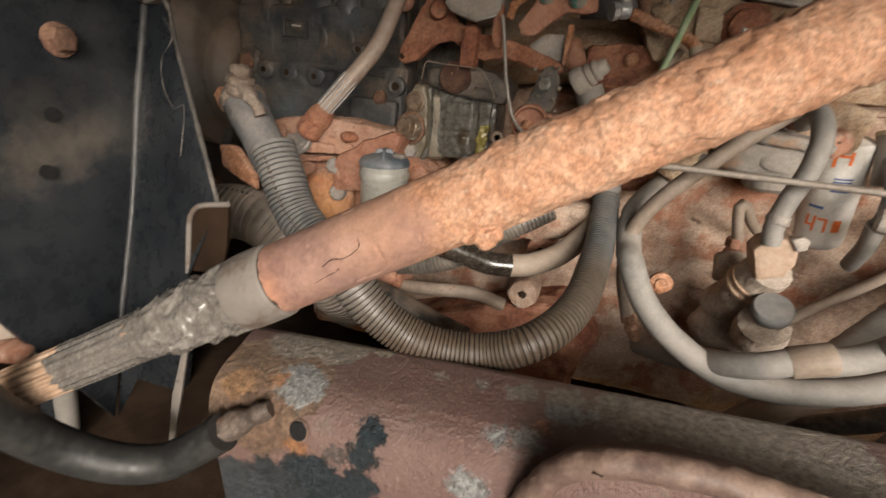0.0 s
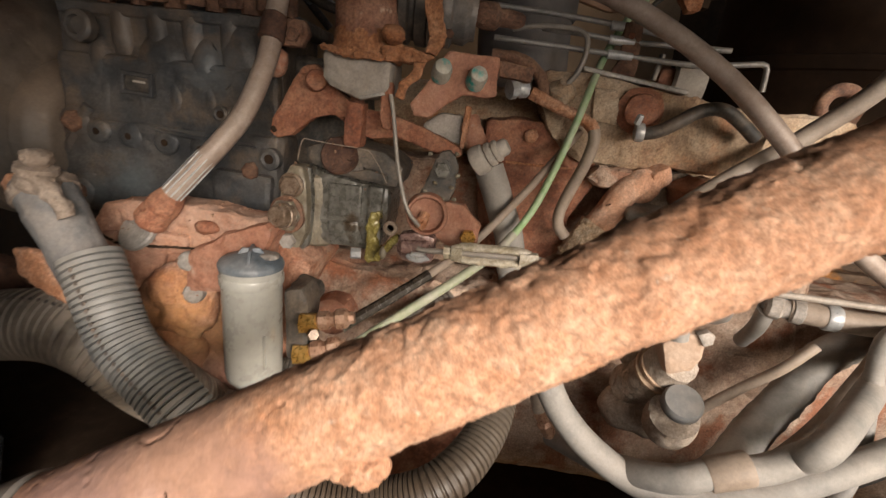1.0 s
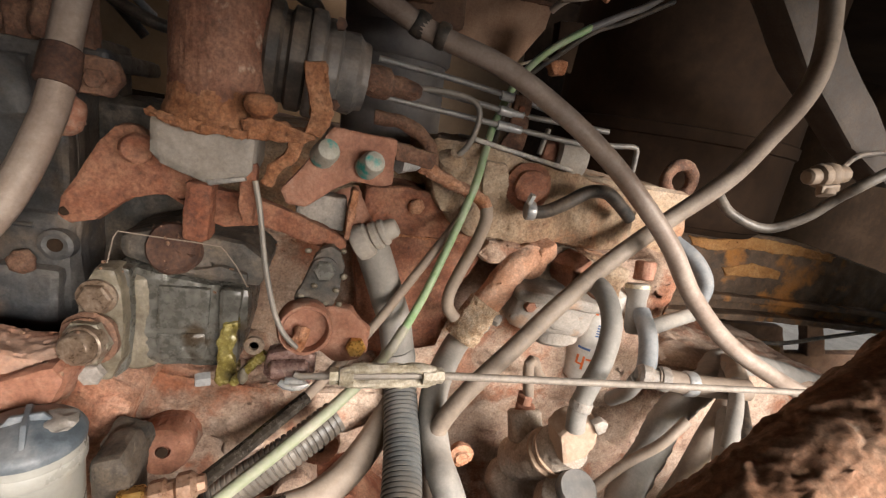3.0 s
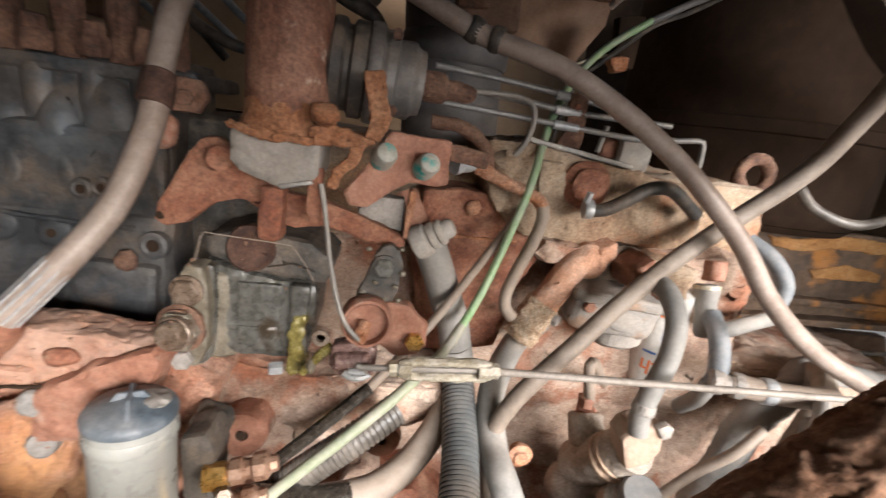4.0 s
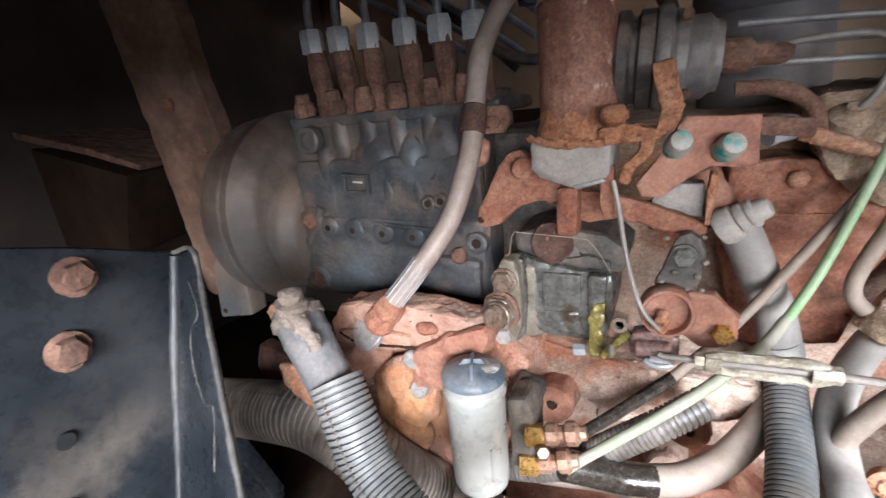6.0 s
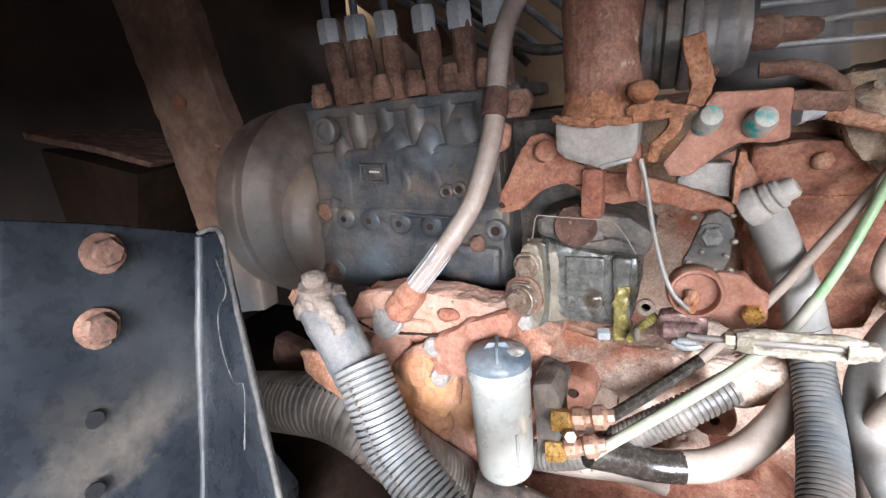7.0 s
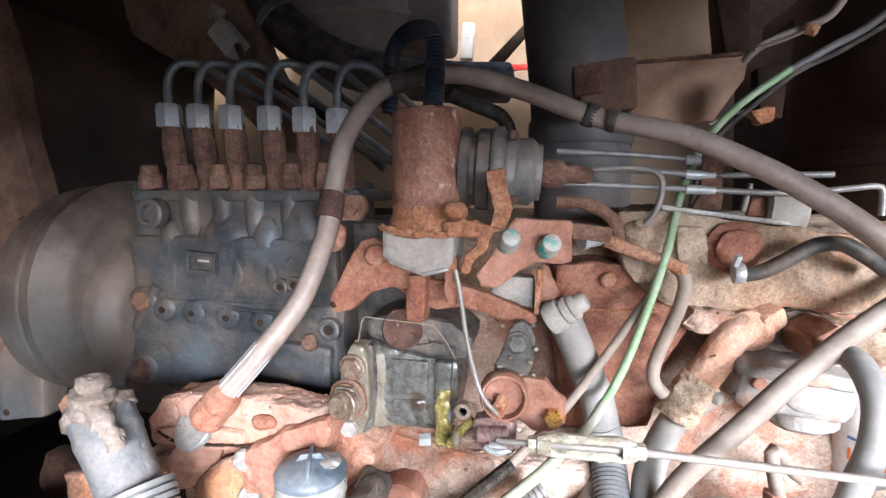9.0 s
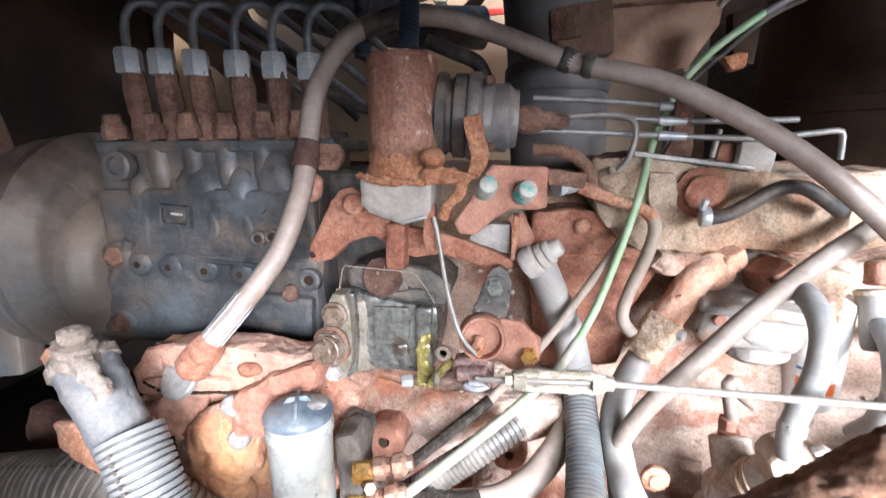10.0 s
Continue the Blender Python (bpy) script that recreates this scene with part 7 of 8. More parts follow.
# low hoses at the right
for pts, r, m, lab in (
    ([(0.0943, 0.52, 1.0623), (0.1226, 0.46, 1.0905), (0.1425, 0.42, 1.115), (0.1671, 0.4, 1.1311), (0.1967, 0.4, 1.1436), (0.2258, 0.4, 1.1513), (0.2469, 0.4, 1.1648), (0.2681, 0.4, 1.1877)], 0.0115, rubber_grey, "grey hose with a sleeve low on the engine"),
    ([(0.1712, 0.5, 0.9532), (0.2173, 0.49, 1.0166), (0.2489, 0.48, 1.0819), (0.2964, 0.52, 1.109), (0.3304, 0.54, 1.1393), (0.3632, 0.56, 1.1748)], 0.0185, rubber_grey, "thick wrinkled hose wrapped in dirty film"),
    ([(0.1417, 0.48, 0.9563), (0.1886, 0.47, 1.0155), (0.235, 0.46, 1.0662), (0.2941, 0.48, 1.0925), (0.3405, 0.5, 1.1264), (0.378, 0.52, 1.1718), (0.405, 0.53, 1.2256)], 0.0118, rubber_tan, "dusty grey hose in a bundle of hoses"),
    ([(0.2934, 0.44, 1.0325), (0.3058, 0.43, 1.0869), (0.3263, 0.44, 1.1124), (0.335, 0.45, 1.1473), (0.334, 0.46, 1.1942), (0.3366, 0.47, 1.2402)], 0.007, rubber_grey, "thin grey hose in a bundle of hoses"),
    ([(0.2182, 0.52, 0.9375), (0.2801, 0.52, 0.9978), (0.3356, 0.51, 1.0373), (0.3819, 0.5, 1.0799), (0.4107, 0.49, 1.1356)], 0.012, rubber_black, "black hose in a bundle of hoses"),
):
    pts = pts + [tuple(Vector(pts[-1]).lerp(Vector((0.5, 0.62, 1.205)), 0.55) + Vector((0, 0, 0.006))), (0.52, 0.64, 1.2), (0.75, 0.66, 1.15)]
    bundle = thing("engine_hose", lab, "hose", pts[0], group="hose bundle")
    part("hose", sweep(pts, r, 18, rough=0.0022 if r > 0.018 else 0.0, grain=90), m, bundle)
    if r == 0.0115:
        part("sleeve", lathe([(0.0125, 0), (0.0135, 0.002), (0.0135, 0.03), (0.0125, 0.032)], (0.1877, 0.4, 1.1395), Vector((0.204, 0.4, 1.1461)) - Vector((0.1877, 0.4, 1.1395)), 20), rubber_tan, bundle, "tan sleeve")

side = thing("side_fitting", "grey fitting with a yellow washer and a branch hose", "fitting", (0.2695, 0.56, 1.3181))
part("neck", lathe([(0.011, 0), (0.013, 0.006), (0.0105, 0.02), (0.011, 0.05), (0.009, 0.055)], (0.2872, 0.585, 1.3195), (0.05, -0.25, -1), 16), rubber_grey, side)
part("washer", lathe([(0.0135, 0), (0.0135, 0.004)], (0.2868, 0.584, 1.3186), (0.05, -0.25, -1), 20), pale_brass, side, "yellowish washer")
part("cap", rod((0.2847, 0.575, 1.3263), (0.2851, 0.58, 1.3468), 0.0105), rust_plain, side)
part("branch", sweep([(0.3056, 0.57, 1.2741), (0.3411, 0.58, 1.2806), (0.3855, 0.6, 1.2816)], 0.0085, 12), rubber_grey, side)
conn = Vector((0.2724, 0.53, 1.2403))
part("union", lathe([(0.009, 0), (0.012, 0.003), (0.012, 0.012), (0.0095, 0.014), (0.0095, 0.02), (0.0125, 0.022), (0.0125, 0.03), (0.01, 0.032)], conn, Vector((0.3173, 0.515, 1.2393)) - conn, 12), cast_pale, side, "pale dusty union")
part("clamp", lathe([(0.0115, 0), (0.0128, 0.002), (0.0128, 0.01), (0.0115, 0.012)], (0.3169, 0.515, 1.2404), Vector((0.3472, 0.51, 1.2401)) - Vector((0.3169, 0.515, 1.2404)), 18), zinc, side, "dull hose clamp")
part("out_hose", sweep([(0.2914, 0.524, 1.2404), (0.3169, 0.515, 1.2404), (0.3457, 0.508, 1.2406), (0.3823, 0.5, 1.2434)], 0.0108, 16), rubber_tan, side)
part("drop_hose", sweep([(0.2759, 0.53, 1.2358), (0.2842, 0.55, 1.2067), (0.2922, 0.58, 1.1777)], 0.0085, 12), rubber_grey, side)
part("tail", sweep([(0.2903, 0.572, 1.2922), (0.2894, 0.55, 1.2731), (0.2849, 0.535, 1.2485), (0.2796, 0.53, 1.2331)], 0.0098, 14), hose_blue, side)
solo("blue_hose", sweep([(0.3301, 0.6, 1.3681), (0.3483, 0.58, 1.3532), (0.3615, 0.57, 1.3285), (0.3566, 0.57, 1.298)], 0.0085, 12), hose_blue, "blue-grey hose behind the braided hose", "hose")
eye_at = Vector((0.3651, 0.66, 1.4327))
ring_path = [eye_at + Vector((0.019 * math.cos(a), 0, 0.019 * math.sin(a))) for a in np.linspace(-2.2, 3.9, 16)]
solo("lifting_eye", sweep(ring_path, 0.0075, 14, 0.003, rough=0.0008, grain=80), rust_dark, "rusty forged lifting eye on the block", "eye")

# bosses and castings low on the block
for (at, r, m) in (((-0.1492, 0.5, 1.1816), 0.02, rust_plain), ((-0.0338, 0.535, 1.1544), 0.018, rust_plain), ((-0.0508, 0.56, 1.0805), 0.02, block_dusty)):
    bs = thing("bolt_boss", "dusty cast boss with a drilled hole", "boss", at, group="cast bosses")
    part("boss", lathe([(r * 1.15, -0.05), (r, 0), (r * 0.9, 0.004), (r * 0.25, 0.004), (r * 0.22, -0.004), (0.0002, -0.004)], at, (0.05, -1, 0.15), 24), m, bs)
    part("hole", rod(Vector(at) + Vector((0, -0.0035, 0.0005)), Vector(at) + Vector((0, -0.0047, 0.0007)), r * 0.2), bay_dark, bs, "dark disc drawn as a drilled hole")
cast = thing("lower_casting", "pinkish dusty casting below the feed pump", "casting", (-0.1086, 0.54, 1.185))
part("face", slab([(-0.2514, 0.525, 1.2355), (-0.2198, 0.525, 1.2453), (-0.1798, 0.525, 1.2379), (-0.1244, 0.525, 1.2254), (-0.0638, 0.525, 1.217), (0.0219, 0.525, 1.215), (0.0209, 0.525, 1.186), (-0.0411, 0.525, 1.1683), (-0.1001, 0.525, 1.1571), (-0.1437, 0.525, 1.1792), (-0.1954, 0.525, 1.1892), (-0.2463, 0.525, 1.2031)], 0.1, 0.012, 0.007, 35, 3), block_dusty, cast)
part("ledge", slab([(-0.1158, 0.53, 1.192), (-0.0636, 0.53, 1.2094), (-0.0069, 0.53, 1.2109), (-0.0245, 0.53, 1.1935), (-0.0825, 0.53, 1.1529), (-0.1139, 0.53, 1.1474)], 0.06, 0.006, 0.003, 50, 2), block_dusty, cast)
part("lower_face", slab([(-0.2313, 0.56, 1.0055), (-0.0977, 0.56, 1.0491), (0.0049, 0.56, 1.0757), (0.0539, 0.56, 1.0368), (0.0255, 0.56, 0.9384), (-0.228, 0.56, 0.8626)], 0.08, 0.012, 0.006, 35, 3), rust_red, cast)
part("pipe", sweep([(-0.2075, 0.5, 1.0879), (-0.1538, 0.5, 1.0932), (-0.105, 0.51, 1.0924), (-0.0697, 0.52, 1.0792)], 0.0085, 14), rubber_tan, cast)
part("pipe_lower", sweep([(-0.2233, 0.42, 1.1165), (-0.1862, 0.43, 1.1033), (-0.1405, 0.44, 1.078), (-0.1012, 0.45, 1.0598)] , 0.0175, 18), rubber_black, cast)

# ---- black gusset plate at the left ----
gus = thing("gusset_plate", "black painted steel gusset plate, scratched and dusty", "gusset", (-0.34, 0.2, 1.2))
T1, E1 = Vector((-0.345, 0.3131, 1.3847)), Vector((-0.3256, 0.315, 1.3859))
E2 = Vector((-0.2227, 0.235, 1.26))
R2 = Vector((-0.335, 0.214, 1.0667))
M = [Vector((-0.347, 0.2209, 1.4191)), Vector((-0.346, 0.2688, 1.4028)), T1, Vector((-0.34, 0.2697, 1.2405)), R2, Vector((-0.343, 0.152, 1.212)), Vector((-0.347, 0.1742, 1.2792))]
part("main_plate", slab(M, 0.007, 0.0015, 0.0006, 30, 2, along=(-1, 0.1, 0)), plate_black, gus)
part("bent_flange", slab([T1 + Vector((0.001, 0, 0)), E1, E2, Vector((-0.2549, 0.23, 1.1996)), R2 + Vector((0.002, 0, 0))], 0.006, 0.0015, 0.0005, 30, 2, along=(-0.6, 0.8, 0)), plate_black, gus)
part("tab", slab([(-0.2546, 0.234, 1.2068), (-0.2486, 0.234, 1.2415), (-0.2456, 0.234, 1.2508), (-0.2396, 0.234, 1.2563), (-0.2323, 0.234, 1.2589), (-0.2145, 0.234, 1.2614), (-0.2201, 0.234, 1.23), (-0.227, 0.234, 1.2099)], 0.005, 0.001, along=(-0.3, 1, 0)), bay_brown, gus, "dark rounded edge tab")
part("tab_edge", sweep([(-0.2553, 0.233, 1.2062), (-0.25, 0.233, 1.2335), (-0.2467, 0.233, 1.2469), (-0.2423, 0.233, 1.2539), (-0.2347, 0.233, 1.2581), (-0.2136, 0.233, 1.2618)], 0.0019, 10), collar_grey, gus, "pale worn edge of the tab")
part("lower_edge", slab([(-0.2727, 0.236, 1.1452), (-0.2681, 0.236, 1.1463), (-0.2841, 0.236, 1.094), (-0.3037, 0.236, 1.034), (-0.3104, 0.236, 1.0317), (-0.2964, 0.236, 1.0847)], 0.004, 0.001, along=(-0.3, 1, 0)), collar_grey, gus, "pale worn lower edge")
for at in ((-0.344, 0.2556, 1.3912), (-0.343, 0.2405, 1.3538)):
    bolt(gus, "bolt", at, (1, -0.1, 0.1), 0.0082, 0.0085, rust_dark, "rusty bolt head", 0.011, rust_dark)
for at in ((-0.343, 0.2245, 1.3075), (-0.341, 0.2125, 1.2713)):
    # holes are black discs that hold the shade of an opening
    part("hole", rod(at, Vector(at) + Vector((0.0016, 0, 0)), 0.0048, bevel=0.02), void_black, gus, "dark disc drawn as a bolt hole")

solo("frame_web", slab([(-0.8709, 0.42, 1.254), (-0.6691, 0.42, 1.2702), (-0.4747, 0.42, 1.0233), (-0.5811, 0.42, 0.6252), (-1.3669, 0.42, 0.2924)], 0.02, 0.003), plate_black, "black frame web behind the gusset", "frame rail")
solo("frame_flange", slab([(-0.5682, 0.3, 1.0198), (-0.5488, 0.3, 0.9695), (-0.5974, 0.3, 0.755), (-0.674, 0.3, 0.7226)], 0.02, 0.003), plate_black, "dark edge of the frame flange", "frame rail")
# box body carries its shade in the colour
bat = thing("battery_box", "battery box, shade put into its near-black brown, with a lipped lid", "box", (-1.2259, 0.62, 1.3485))
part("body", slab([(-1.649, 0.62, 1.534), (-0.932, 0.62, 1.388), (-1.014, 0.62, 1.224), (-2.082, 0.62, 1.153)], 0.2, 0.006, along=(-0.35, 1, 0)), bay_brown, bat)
# thin lid in a lighter tone draws the highlight along the rim
part("lid", slab([(-1.567, 0.6, 1.544), (-0.994, 0.6, 1.443), (-0.848, 0.6, 1.408), (-0.856, 0.6, 1.399), (-1.002, 0.6, 1.431), (-1.584, 0.6, 1.529)], 0.24, 0.003, along=(-0.35, 1, 0)), rust_dark, bat, "lipped lid, its rim highlight put into a lighter tone")
stay = thing("radiator_stay", "brown rusty flat stay leaning behind the timing housing", "stay", (-0.785, 0.62, 1.4413))
part("strip", slab([(-0.8631, 0.61, 1.7526), (-0.7197, 0.61, 1.7329), (-0.6824, 0.61, 1.6048), (-0.6744, 0.61, 1.5234), (-0.6528, 0.61, 1.4315), (-0.6999, 0.61, 1.3055), (-0.7598, 0.61, 1.176), (-0.7802, 0.61, 1.1847), (-0.7923, 0.61, 1.2928), (-0.8045, 0.61, 1.3983), (-0.8217, 0.61, 1.5142)], 0.03, 0.003, 0.001, 50, 1), stay_rust, stay)
bolt(stay, "bolt", (-0.7435, 0.608, 1.4924), NEAR, 0.012, 0.008, rust_red, "rusty bolt head")
bolt(stay, "bolt", (-0.6875, 0.608, 1.4227), NEAR, 0.005, 0.004, rust_dark)

# ---- above the engine ----
duct = thing("intake_duct", "dark grey rubber intake duct rising behind the pump", "duct", (0.0101, 0.78, 1.5574))
part("duct", sweep([(0.0246, 0.78, 1.3484), (0.0194, 0.78, 1.4548), (0.0125, 0.78, 1.5716), (0.0033, 0.78, 1.6563), (-0.009, 0.8, 1.7479), (-0.0408, 0.85, 1.8763)], 0.062, 28), duct_dark, duct)
part("cuff", lathe([(0.064, 0), (0.067, 0.004), (0.067, 0.03), (0.064, 0.034)], (0.0159, 0.78, 1.5138), (0, 0, 1), 30), duct_dark, duct)
surge = thing("expansion_tank", "grey-brown moulded tank above the injector pipes", "tank", (-0.3581, 1, 1.7499))
zb0, zt0 = 1.6914, 2.0600
part("body", lathe([(0.11, zb0), (0.15, zb0 + 0.012), (0.165, zb0 + 0.05), (0.165, zt0)], (-0.3925, 1.08, 0), (0, 0, 1), 40), duct_grey, surge)
part("seam", lathe([(0.166, 0), (0.17, 0.004), (0.17, 0.01), (0.166, 0.014)], (-0.3925, 1.08, zb0 + 0.07), (0, 0, 1), 40), duct_grey, surge)
part("corner", box((-0.2542, 1.02, (zb0 + zt0) / 2 + 0.02), (0.12, 0.1, zt0 - zb0), bevel=0.02, segments=4), duct_grey, surge)
cd = thing("coolant_duct", "dark rubber duct behind the injector pipes", "duct", (-0.4111, 0.9, 1.7398))
part("duct", sweep([(-0.57, 0.9, 1.86), (-0.492, 0.9, 1.757), (-0.415, 0.92, 1.695), (-0.32, 0.95, 1.662), (-0.2, 1, 1.655), (-0.1, 1.05, 1.66)], 0.037, 22), rubber_black, cd)
part("clamp", lathe([(0.0372, 0), (0.0388, 0.002), (0.0388, 0.012), (0.0372, 0.014)], (-0.492, 0.9, 1.757), Vector((-0.415, 0.92, 1.695)) - Vector((-0.57, 0.9, 1.86)), 28), steel_dull, cd, "dull clamp band")
solo("loom_loop", sweep([(-0.1859, 0.6, 1.5347), (-0.184, 0.6, 1.5843), (-0.169, 0.59, 1.604), (-0.1452, 0.57, 1.6032), (-0.1284, 0.55, 1.5889), (-0.123, 0.53, 1.558), (-0.1216, 0.515, 1.5232)], 0.0085, 14, ridge=(0.0014, 0.004)), tape_blue, "blue-black taped wiring loom into the solenoid", "cable")
bk = thing("duct_bracket", "grey-brown bracket box behind the hose clips", "bracket", (0.0269, 0.64, 1.5561))
part("box", box((0.0279, 0.64, 1.5572), (0.055, 0.03, 0.05), (0, -6, 0), 0.005), stay_rust, bk)
part("tab", box((0.0097, 0.635, 1.564), (0.03, 0.028, 0.03), (0, -6, 0), 0.005), rust_dark, bk)
heat = thing("heat_shield", "tan rusty folded sheet above the engine", "sheet", (0.1643, 0.85, 1.5939))
part("sheet", slab([(0.0703, 0.85, 1.6363), (0.2378, 0.85, 1.6403), (0.2322, 0.85, 1.6057), (0.1969, 0.85, 1.5512), (0.138, 0.85, 1.546), (0.0813, 0.85, 1.5601)], 0.01, 0.002, 0.002, 20, 2), sheet_tan, heat)
part("box", slab([(0.075, 0.9, 1.8003), (0.1894, 0.9, 1.7893), (0.2072, 0.9, 1.6499), (0.0861, 0.9, 1.6421)], 0.12, 0.01, 0.003, 14, 2), beige_panel, heat, "tan folded box")
part("edge", slab([(0.0695, 0.845, 1.6366), (0.2358, 0.845, 1.6404), (0.2375, 0.845, 1.6353), (0.0698, 0.845, 1.6305)], 0.02, 0.002), rust_dark, heat)
solo("dark_pillar", slab([(0.2031, 0.95, 1.8273), (0.2648, 0.95, 1.8211), (0.276, 0.95, 1.668), (0.2411, 0.95, 1.6659)], 0.06, 0.004), bay_dark, "dark pillar above the sheet", "pillar")
lamp = thing("lamp_wiring", "loose wiring and a small rusty lug by the sheet", "wiring", (0.2158, 0.75, 1.552))
part("wire", sweep([(0.196, 0.76, 1.606), (0.205, 0.75, 1.617), (0.225, 0.75, 1.628), (0.249, 0.74, 1.6355), (0.265, 0.73, 1.642), (0.274, 0.72, 1.66)], 0.0042, 10), duct_grey, lamp)
part("terminal", lump((0.252, 0.738, 1.631), (0.009, 0.007, 0.007), 0.35, 90), rust_orange, lamp, "orange rusted terminal")
part("wire", sweep([(0.1983, 0.74, 1.6138), (0.234, 0.74, 1.6249), (0.2655, 0.73, 1.6405), (0.2687, 0.72, 1.6591)], 0.002, 8), rubber_tan, lamp)
part("wire", sweep([(0.1507, 0.72, 1.5305), (0.1702, 0.72, 1.5392), (0.1831, 0.71, 1.5432)], 0.0016, 8), pale_brass, lamp)
part("lug", slab([(0.2013, 0.75, 1.5493), (0.2302, 0.75, 1.5527), (0.2287, 0.75, 1.5357), (0.2143, 0.75, 1.5329)], 0.02, 0.003, 0.001, 60, 1), rust_orange, lamp)
part("upright", slab([(0.2106, 0.76, 1.5987), (0.2452, 0.76, 1.6031), (0.2416, 0.76, 1.54), (0.2176, 0.76, 1.544)], 0.02, 0.003), bay_dark, lamp)

rail = thing("upper_frame", "dark brown frame channel slanting above the pump", "frame rail", (-0.5508, 0.85, 1.679))
part("channel", slab([(-0.7589, 0.85, 1.8391), (-0.5417, 0.85, 1.8191), (-0.4781, 0.85, 1.6749), (-0.3935, 0.85, 1.5283), (-0.4548, 0.85, 1.5203), (-0.5962, 0.85, 1.6449), (-0.7355, 0.85, 1.7269)], 0.05, 0.004, 0.002, 20, 2), rail_brown, rail)
part("connector", box((-0.5081, 0.8, 1.6878), (0.05, 0.03, 0.035), (0, 50, 0), 0.005), white_plastic, rail, "pale dusty plug connector")
part("tie", box((-0.5253, 0.8, 1.7262), (0.012, 0.02, 0.02), (0, 20, 0), 0.002), pale_brass, rail)
solo("marker_lamp", lathe([(0.005, 0), (0.006, 0.003), (0.004, 0.008)], (-0.4241, 0.76, 1.6097), NEAR, 14), lamp_red, "small red marker lamp in the wiring", "lamp")
solo("battery_cable", sweep([(-0.4802, 0.78, 1.6719), (-0.4629, 0.78, 1.6468), (-0.4023, 0.8, 1.6077), (-0.3395, 0.82, 1.5586), (-0.2778, 0.85, 1.4907)], 0.006, 10), rubber_black, "black cable behind the injector pipes", "cable")
solo("battery_cable", sweep([(-0.3164, 0.7, 1.5623), (-0.2714, 0.7, 1.5189), (-0.2118, 0.7, 1.4934), (-0.1493, 0.75, 1.5069), (-0.0786, 0.8, 1.533)], 0.006, 10), rubber_black, "black cable behind the solenoid", "cable")
solo("bypass_cable", sweep([(-0.1439, 0.72, 1.5733), (-0.1085, 0.72, 1.5584), (-0.0813, 0.73, 1.5455), (-0.0673, 0.74, 1.5117)], 0.009, 12), rubber_black, "thick black cable over the capsule", "cable")

# lit inner fender on the far side
far = thing("far_fender", "lit beige inner panel on the far side of the bay", "panel", (0, 1.35, 1.5))
part("sheet", box(((-0.9663 + 0.4032) / 2, 1.37, 1.72), (0.4032 - -0.9663, 0.02, 0.62), (-8, 0, 0), 0.003), beige_panel, far)
part("hanger", box((0.1, 1.5, 1.75), (0.04, 0.26, 0.04)), bay_dark, far, "dark hanger to the far wall")
part("stay", slab([(-0.1883, 1.2, 1.7061), (-0.0724, 1.2, 1.8181), (-0.0543, 1.2, 1.811), (-0.1628, 1.2, 1.6927)], 0.02, 0.002), bay_dark, far, "dark slanting stay")
part("stripe", slab([(-0.1683, 1.3, 1.7572), (-0.0606, 1.3, 1.7593), (-0.0603, 1.3, 1.7464), (-0.1682, 1.3, 1.744)], 0.01, 0.001), lamp_red, far, "red strip")
part("switch", box((-0.2054, 1.25, 1.8007), (0.03, 0.03, 0.08), (0, 5, 0), 0.005), white_plastic, far, "pale switch box")

# ---- right: dark canister, strut and the painted frame rail ----
# canister's shade is painted: bay_brown is far darker than its own brown
air = thing("air_cleaner", "air cleaner canister, shade put into its near-black brown, with clamp band", "canister", (0.5802, 0.98, 1.36))
ac = (0.5802, 0.98, 1.36)
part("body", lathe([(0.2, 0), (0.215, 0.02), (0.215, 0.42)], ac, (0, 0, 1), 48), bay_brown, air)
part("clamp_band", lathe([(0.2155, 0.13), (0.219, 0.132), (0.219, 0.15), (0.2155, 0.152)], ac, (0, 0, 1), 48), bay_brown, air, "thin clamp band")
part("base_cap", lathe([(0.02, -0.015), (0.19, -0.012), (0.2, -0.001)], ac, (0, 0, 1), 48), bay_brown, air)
strut = thing("cab_strut", "brown strut darkened in place of shade, with a cable connector", "strut", (0.4793, 0.6, 1.5579))
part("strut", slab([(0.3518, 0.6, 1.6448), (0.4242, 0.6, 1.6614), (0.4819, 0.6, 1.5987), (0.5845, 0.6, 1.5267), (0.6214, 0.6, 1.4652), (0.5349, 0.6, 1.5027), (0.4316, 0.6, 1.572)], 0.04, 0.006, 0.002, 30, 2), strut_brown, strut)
plug_at, plug_way = Vector((0.432, 0.56, 1.461)), Vector((1, 0, 0.2))
plug_body = part("connector", lathe([(0.006, 0), (0.0085, 0.002), (0.009, 0.012), (0.0125, 0.014), (0.0135, 0.02), (0.0118, 0.024), (0.0135, 0.027), (0.013, 0.034), (0.0095, 0.038), (0.0092, 0.05), (0.0055, 0.054)], plug_at, plug_way, 10), plug_tan, strut, "dusty tan cable connector")
part("latch", box((0.453, 0.55, 1.4535), (0.024, 0.008, 0.008), (0, -11, 0), 0.002), plug_tan, plug_body)
part("cap", lathe([(0.0085, 0), (0.009, 0.002), (0.0085, 0.006), (0.0002, 0.0065)], (0.452, 0.551, 1.4515), (0, -0.4, -1), 12), plug_tan, plug_body)
part("cable", sweep([(0.4178, 0.65, 1.4255), (0.4489, 0.65, 1.403), (0.4971, 0.64, 1.3921), (0.5273, 0.62, 1.4136), (0.5399, 0.6, 1.4439), (0.5409, 0.58, 1.4627), (0.5774, 0.56, 1.5033)], 0.0062, 12), conduit_dark, strut)
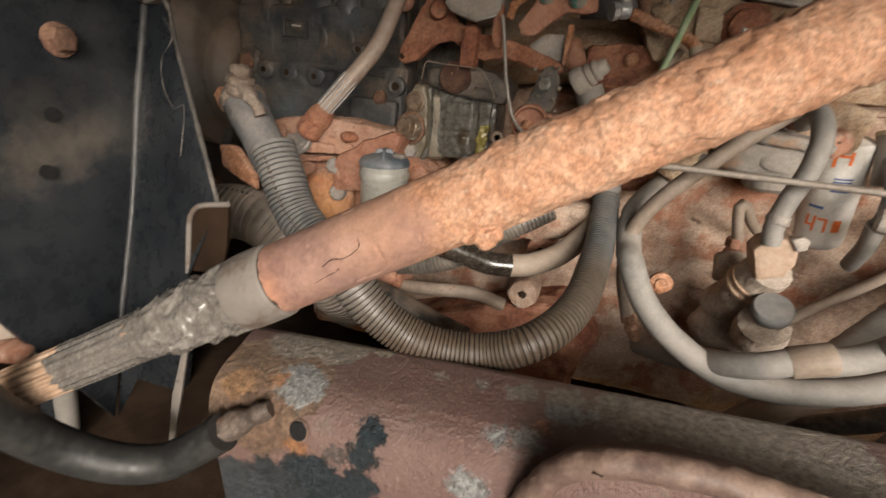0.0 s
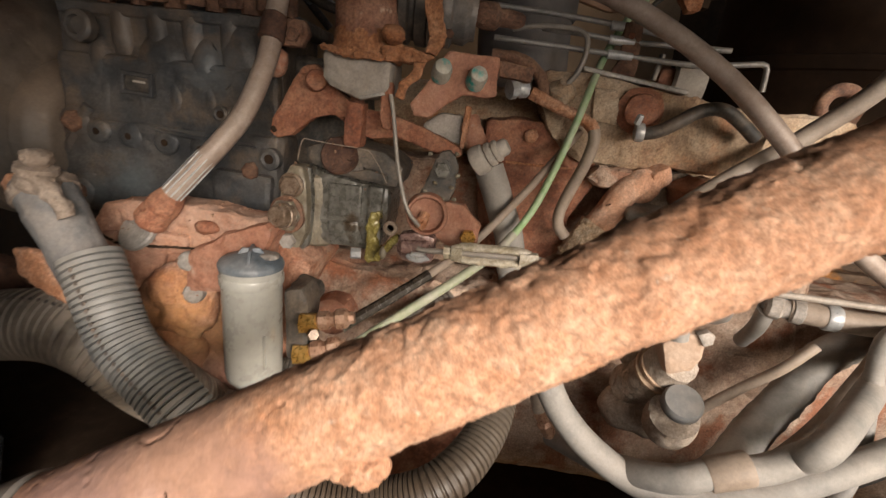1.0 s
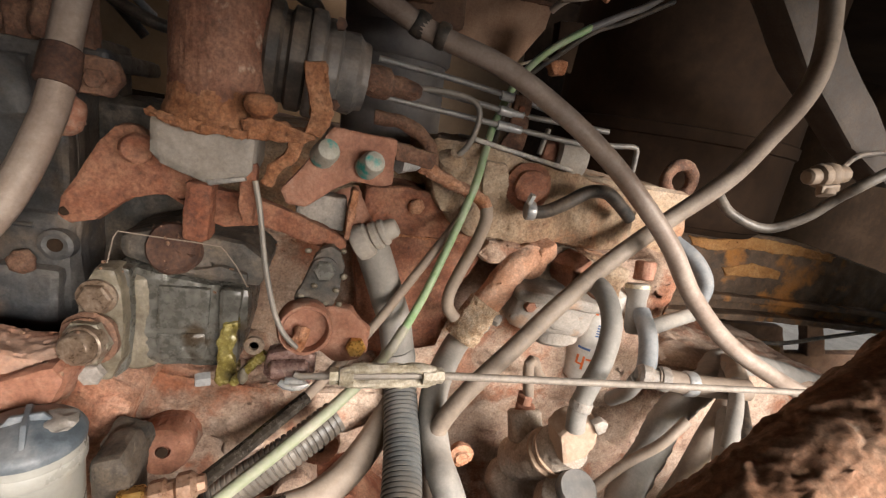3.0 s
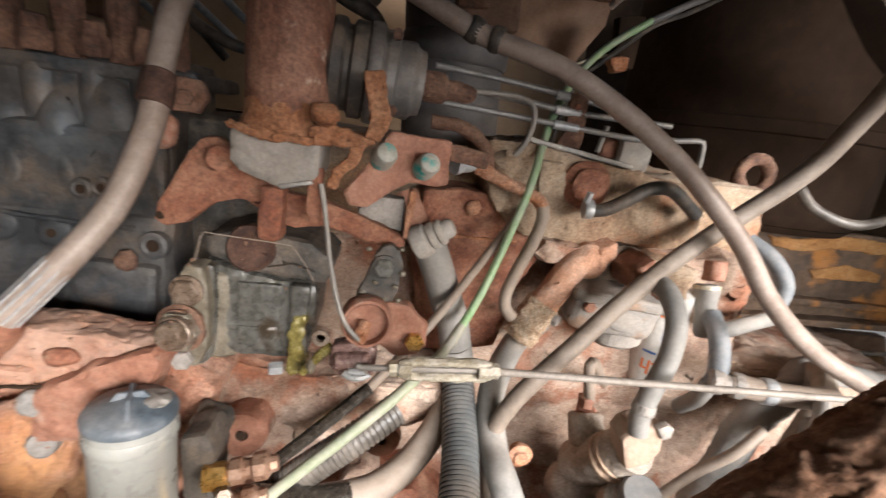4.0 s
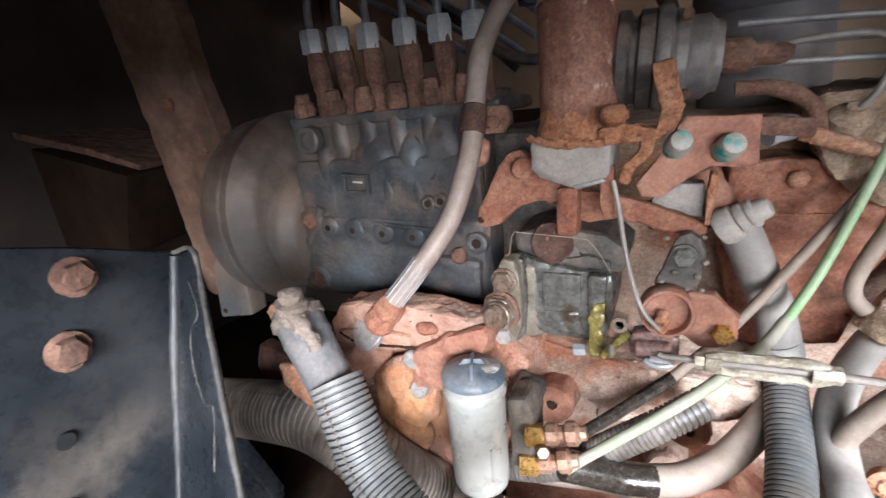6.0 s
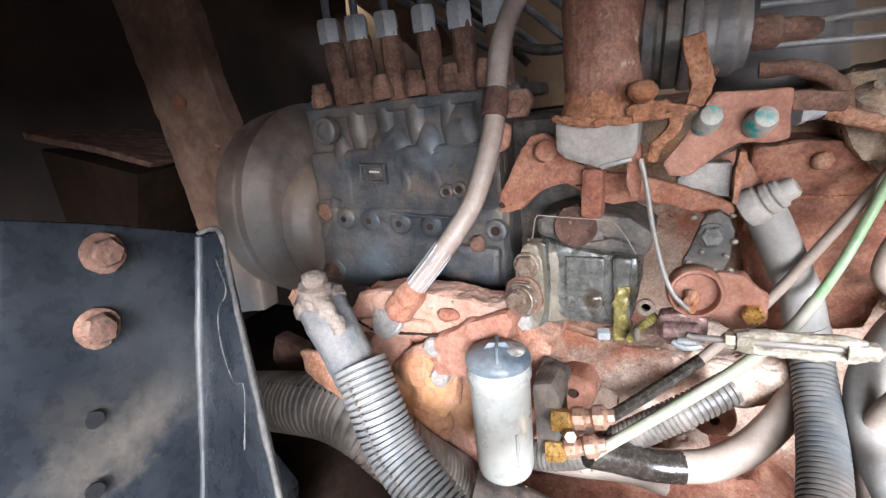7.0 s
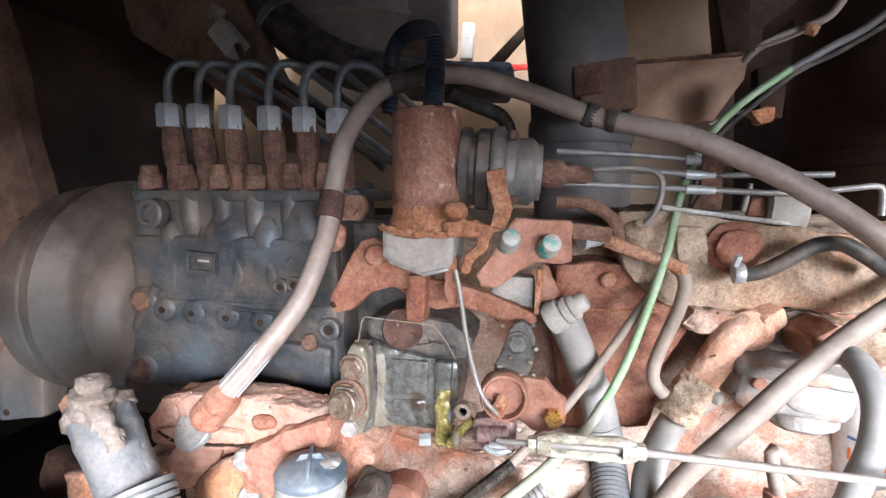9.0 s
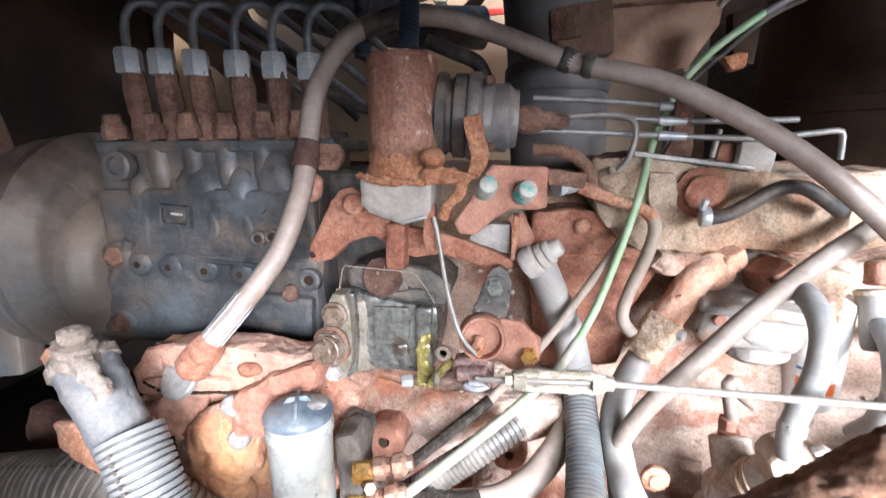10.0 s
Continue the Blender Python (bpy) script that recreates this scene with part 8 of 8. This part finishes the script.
part("cable", sweep([(0.491, 0.575, 1.4703), (0.5263, 0.585, 1.4944), (0.5807, 0.59, 1.5061)], 0.003, 8), rubber_black, strut)
fr = thing("frame_rail", "dark frame rail with flaking orange paint", "frame rail", (0.8248, 0.85, 1.2851))
part("web", slab([(0.4955, 0.85, 1.3422), (0.6602, 0.85, 1.3543), (0.8206, 0.85, 1.353), (1.1949, 0.85, 1.2942), (1.2675, 0.85, 1.1787), (0.8694, 0.85, 1.19), (0.5701, 0.85, 1.1945)], 0.02, 0.003, 0.002, 20, 2), orange_paint, fr)
part("lower_flange", slab([(0.5081, 0.82, 1.203), (0.8274, 0.82, 1.2036), (1.2073, 0.82, 1.193), (1.2154, 0.82, 1.1801), (0.8328, 0.82, 1.192), (0.5123, 0.82, 1.1904)], 0.06, 0.002), orange_paint, fr)
part("paint_streak", slab([(0.583, 0.846, 1.336), (0.6513, 0.846, 1.3353), (0.7101, 0.846, 1.3483), (0.7912, 0.846, 1.3464), (0.8798, 0.846, 1.338), (0.9425, 0.846, 1.3306), (0.9341, 0.846, 1.3181), (0.859, 0.846, 1.3221), (0.788, 0.846, 1.3238), (0.7074, 0.846, 1.3242), (0.6475, 0.846, 1.3135), (0.5957, 0.846, 1.3186)], 0.01, 0.002, 0.0015, 60, 2), orange_flake, fr, "streak of flaking orange paint")
part("paint_streak", slab([(0.6787, 0.846, 1.2839), (0.7448, 0.846, 1.2993), (0.8186, 0.846, 1.2882), (0.8191, 0.846, 1.272), (0.7432, 0.846, 1.272), (0.6911, 0.846, 1.2694)], 0.01, 0.002, 0.0015, 60, 2), orange_flake, fr)
part("lip", slab([(0.516, 0.83, 1.2369), (0.8248, 0.83, 1.2344), (1.2042, 0.83, 1.2251), (1.2106, 0.83, 1.2149), (0.8302, 0.83, 1.223), (0.5198, 0.83, 1.2254)], 0.02, 0.002, 0.001, 40, 1), orange_paint, fr, "worn lower lip")
solo("lower_brace", slab([(0.6803, 0.95, 1.1059), (0.8492, 0.95, 1.0998), (1.0392, 0.95, 1.0814), (1.057, 0.95, 1.0247), (0.8608, 0.95, 1.0315), (0.699, 0.95, 1.0524)], 0.04, 0.004, 0.002, 20, 2), orange_flake, "flaking orange painted brace under the rail", "brace")
rear = thing("rear_bracket", "brown rusty bracket plates beyond the frame rail", "bracket", (1.0613, 1.1, 0.9875))
part("plate", slab([(0.7924, 1.1, 1.0766), (1.0065, 1.1, 1.0753), (1.2271, 1.1, 1.0695), (1.2691, 1.1, 0.989), (1.7522, 1.1, 1.0065), (1.8657, 1.1, 0.8215), (0.8733, 1.1, 0.841)], 0.03, 0.003, 0.002, 20, 2), stay_rust, rear)
part("post", slab([(1.294, 1.09, 1.0926), (1.3567, 1.09, 1.0933), (1.4132, 1.09, 0.9924), (1.3454, 1.09, 0.9892)], 0.03, 0.003, 0.001, 20, 1), stay_rust, rear)
solo("wiring_harness", sweep([(0.5635, 0.8, 1.1675), (0.7291, 0.8, 1.1603), (0.8242, 0.8, 1.1598), (0.9613, 0.82, 1.1693), (1.1285, 0.85, 1.1771)], 0.004, 8), rubber_black, "thin black harness under the rail", "cable")

# gusset edges: bend highlight put into a lighter strip, dusty worn edge, scratch
part("bend", sweep([T1 + Vector((0.0, -0.0005, -0.002)), Vector((-0.342, 0.2895, 1.312)), Vector((-0.3395, 0.2693, 1.2407)), Vector((-0.337, 0.238, 1.1495))], 0.0034, 14, 0.003, rough=0.0007, grain=70, ends=(1, 0.7)), plate_bend, gus, "rounded bend, lighter tone for its highlight and dust")
part("worn_edge", sweep([T1 + Vector((0.002, -0.002, 0.001)), E1 + Vector((0.001, -0.002, 0.001)), E1.lerp(E2, 0.25) + Vector((0.001, -0.002, 0)), E1.lerp(E2, 0.5) + Vector((0.001, -0.002, 0)), E2 + Vector((0.001, -0.002, 0))], 0.0017, 10, 0.003, rough=0.0006, grain=80), edge_dusty, gus, "dusty worn edge")
scratch = [Vector(p) + Vector((-0.0012, -0.0022, 0.0006)) for p in ((-0.3098, 0.2983, 1.3744), (-0.2944, 0.2888, 1.3597), (-0.3057, 0.2883, 1.3457), (-0.3015, 0.2817, 1.3282), (-0.2836, 0.2712, 1.3132), (-0.27, 0.2672, 1.315), (-0.2688, 0.2571, 1.2827))]
part("scratch", sweep(scratch, 0.00033, 6, 0.003, rough=0.0003, grain=200), edge_dusty, gus, "pale scratch in the black paint")

# ---- loose grit on the ledges ----
bpy.context.view_layer.update()
tree_bm = bmesh.new()
for ob in (mount, cast, block, feed, man):
    for child in ob.children:
        if len(child.data.vertices) < 40000:
            tree_bm.from_mesh(child.data)
from mathutils.bvhtree import BVHTree
ground_tree = BVHTree.FromBMesh(tree_bm)
rng = random.Random(7)
grit = bmesh.new()
made = 0
for k in range(9000):
    at = Vector((rng.uniform(-0.5, 0.35), rng.uniform(0.2, 0.6), 1.45 if k % 3 else 1.3))
    if noise.noise(at * 22) < 0.02:
        continue
    hit_at, normal, index, far_off = ground_tree.ray_cast(at, Vector((rng.uniform(-0.1, 0.1), 0.25, -1)).normalized(), 0.6)
    if hit_at is None or normal.z < 0.25 or made > 1500:
        continue
    size = 0.0005 + 0.0016 * rng.random() ** 3
    bmesh.ops.create_icosphere(grit, subdivisions=1, radius=size, matrix=pose(*hit_at, rng.uniform(0, 360), rng.uniform(0, 360), 0) @ Matrix.Diagonal((1, rng.uniform(0.6, 1), rng.uniform(0.4, 0.8), 1)))
    made += 1
tree_bm.free()
solo("grit", grit, dirt, "tan crumbs of dirt and rust lying on the ledges", "dirt", kind="stuff", sharp=20)
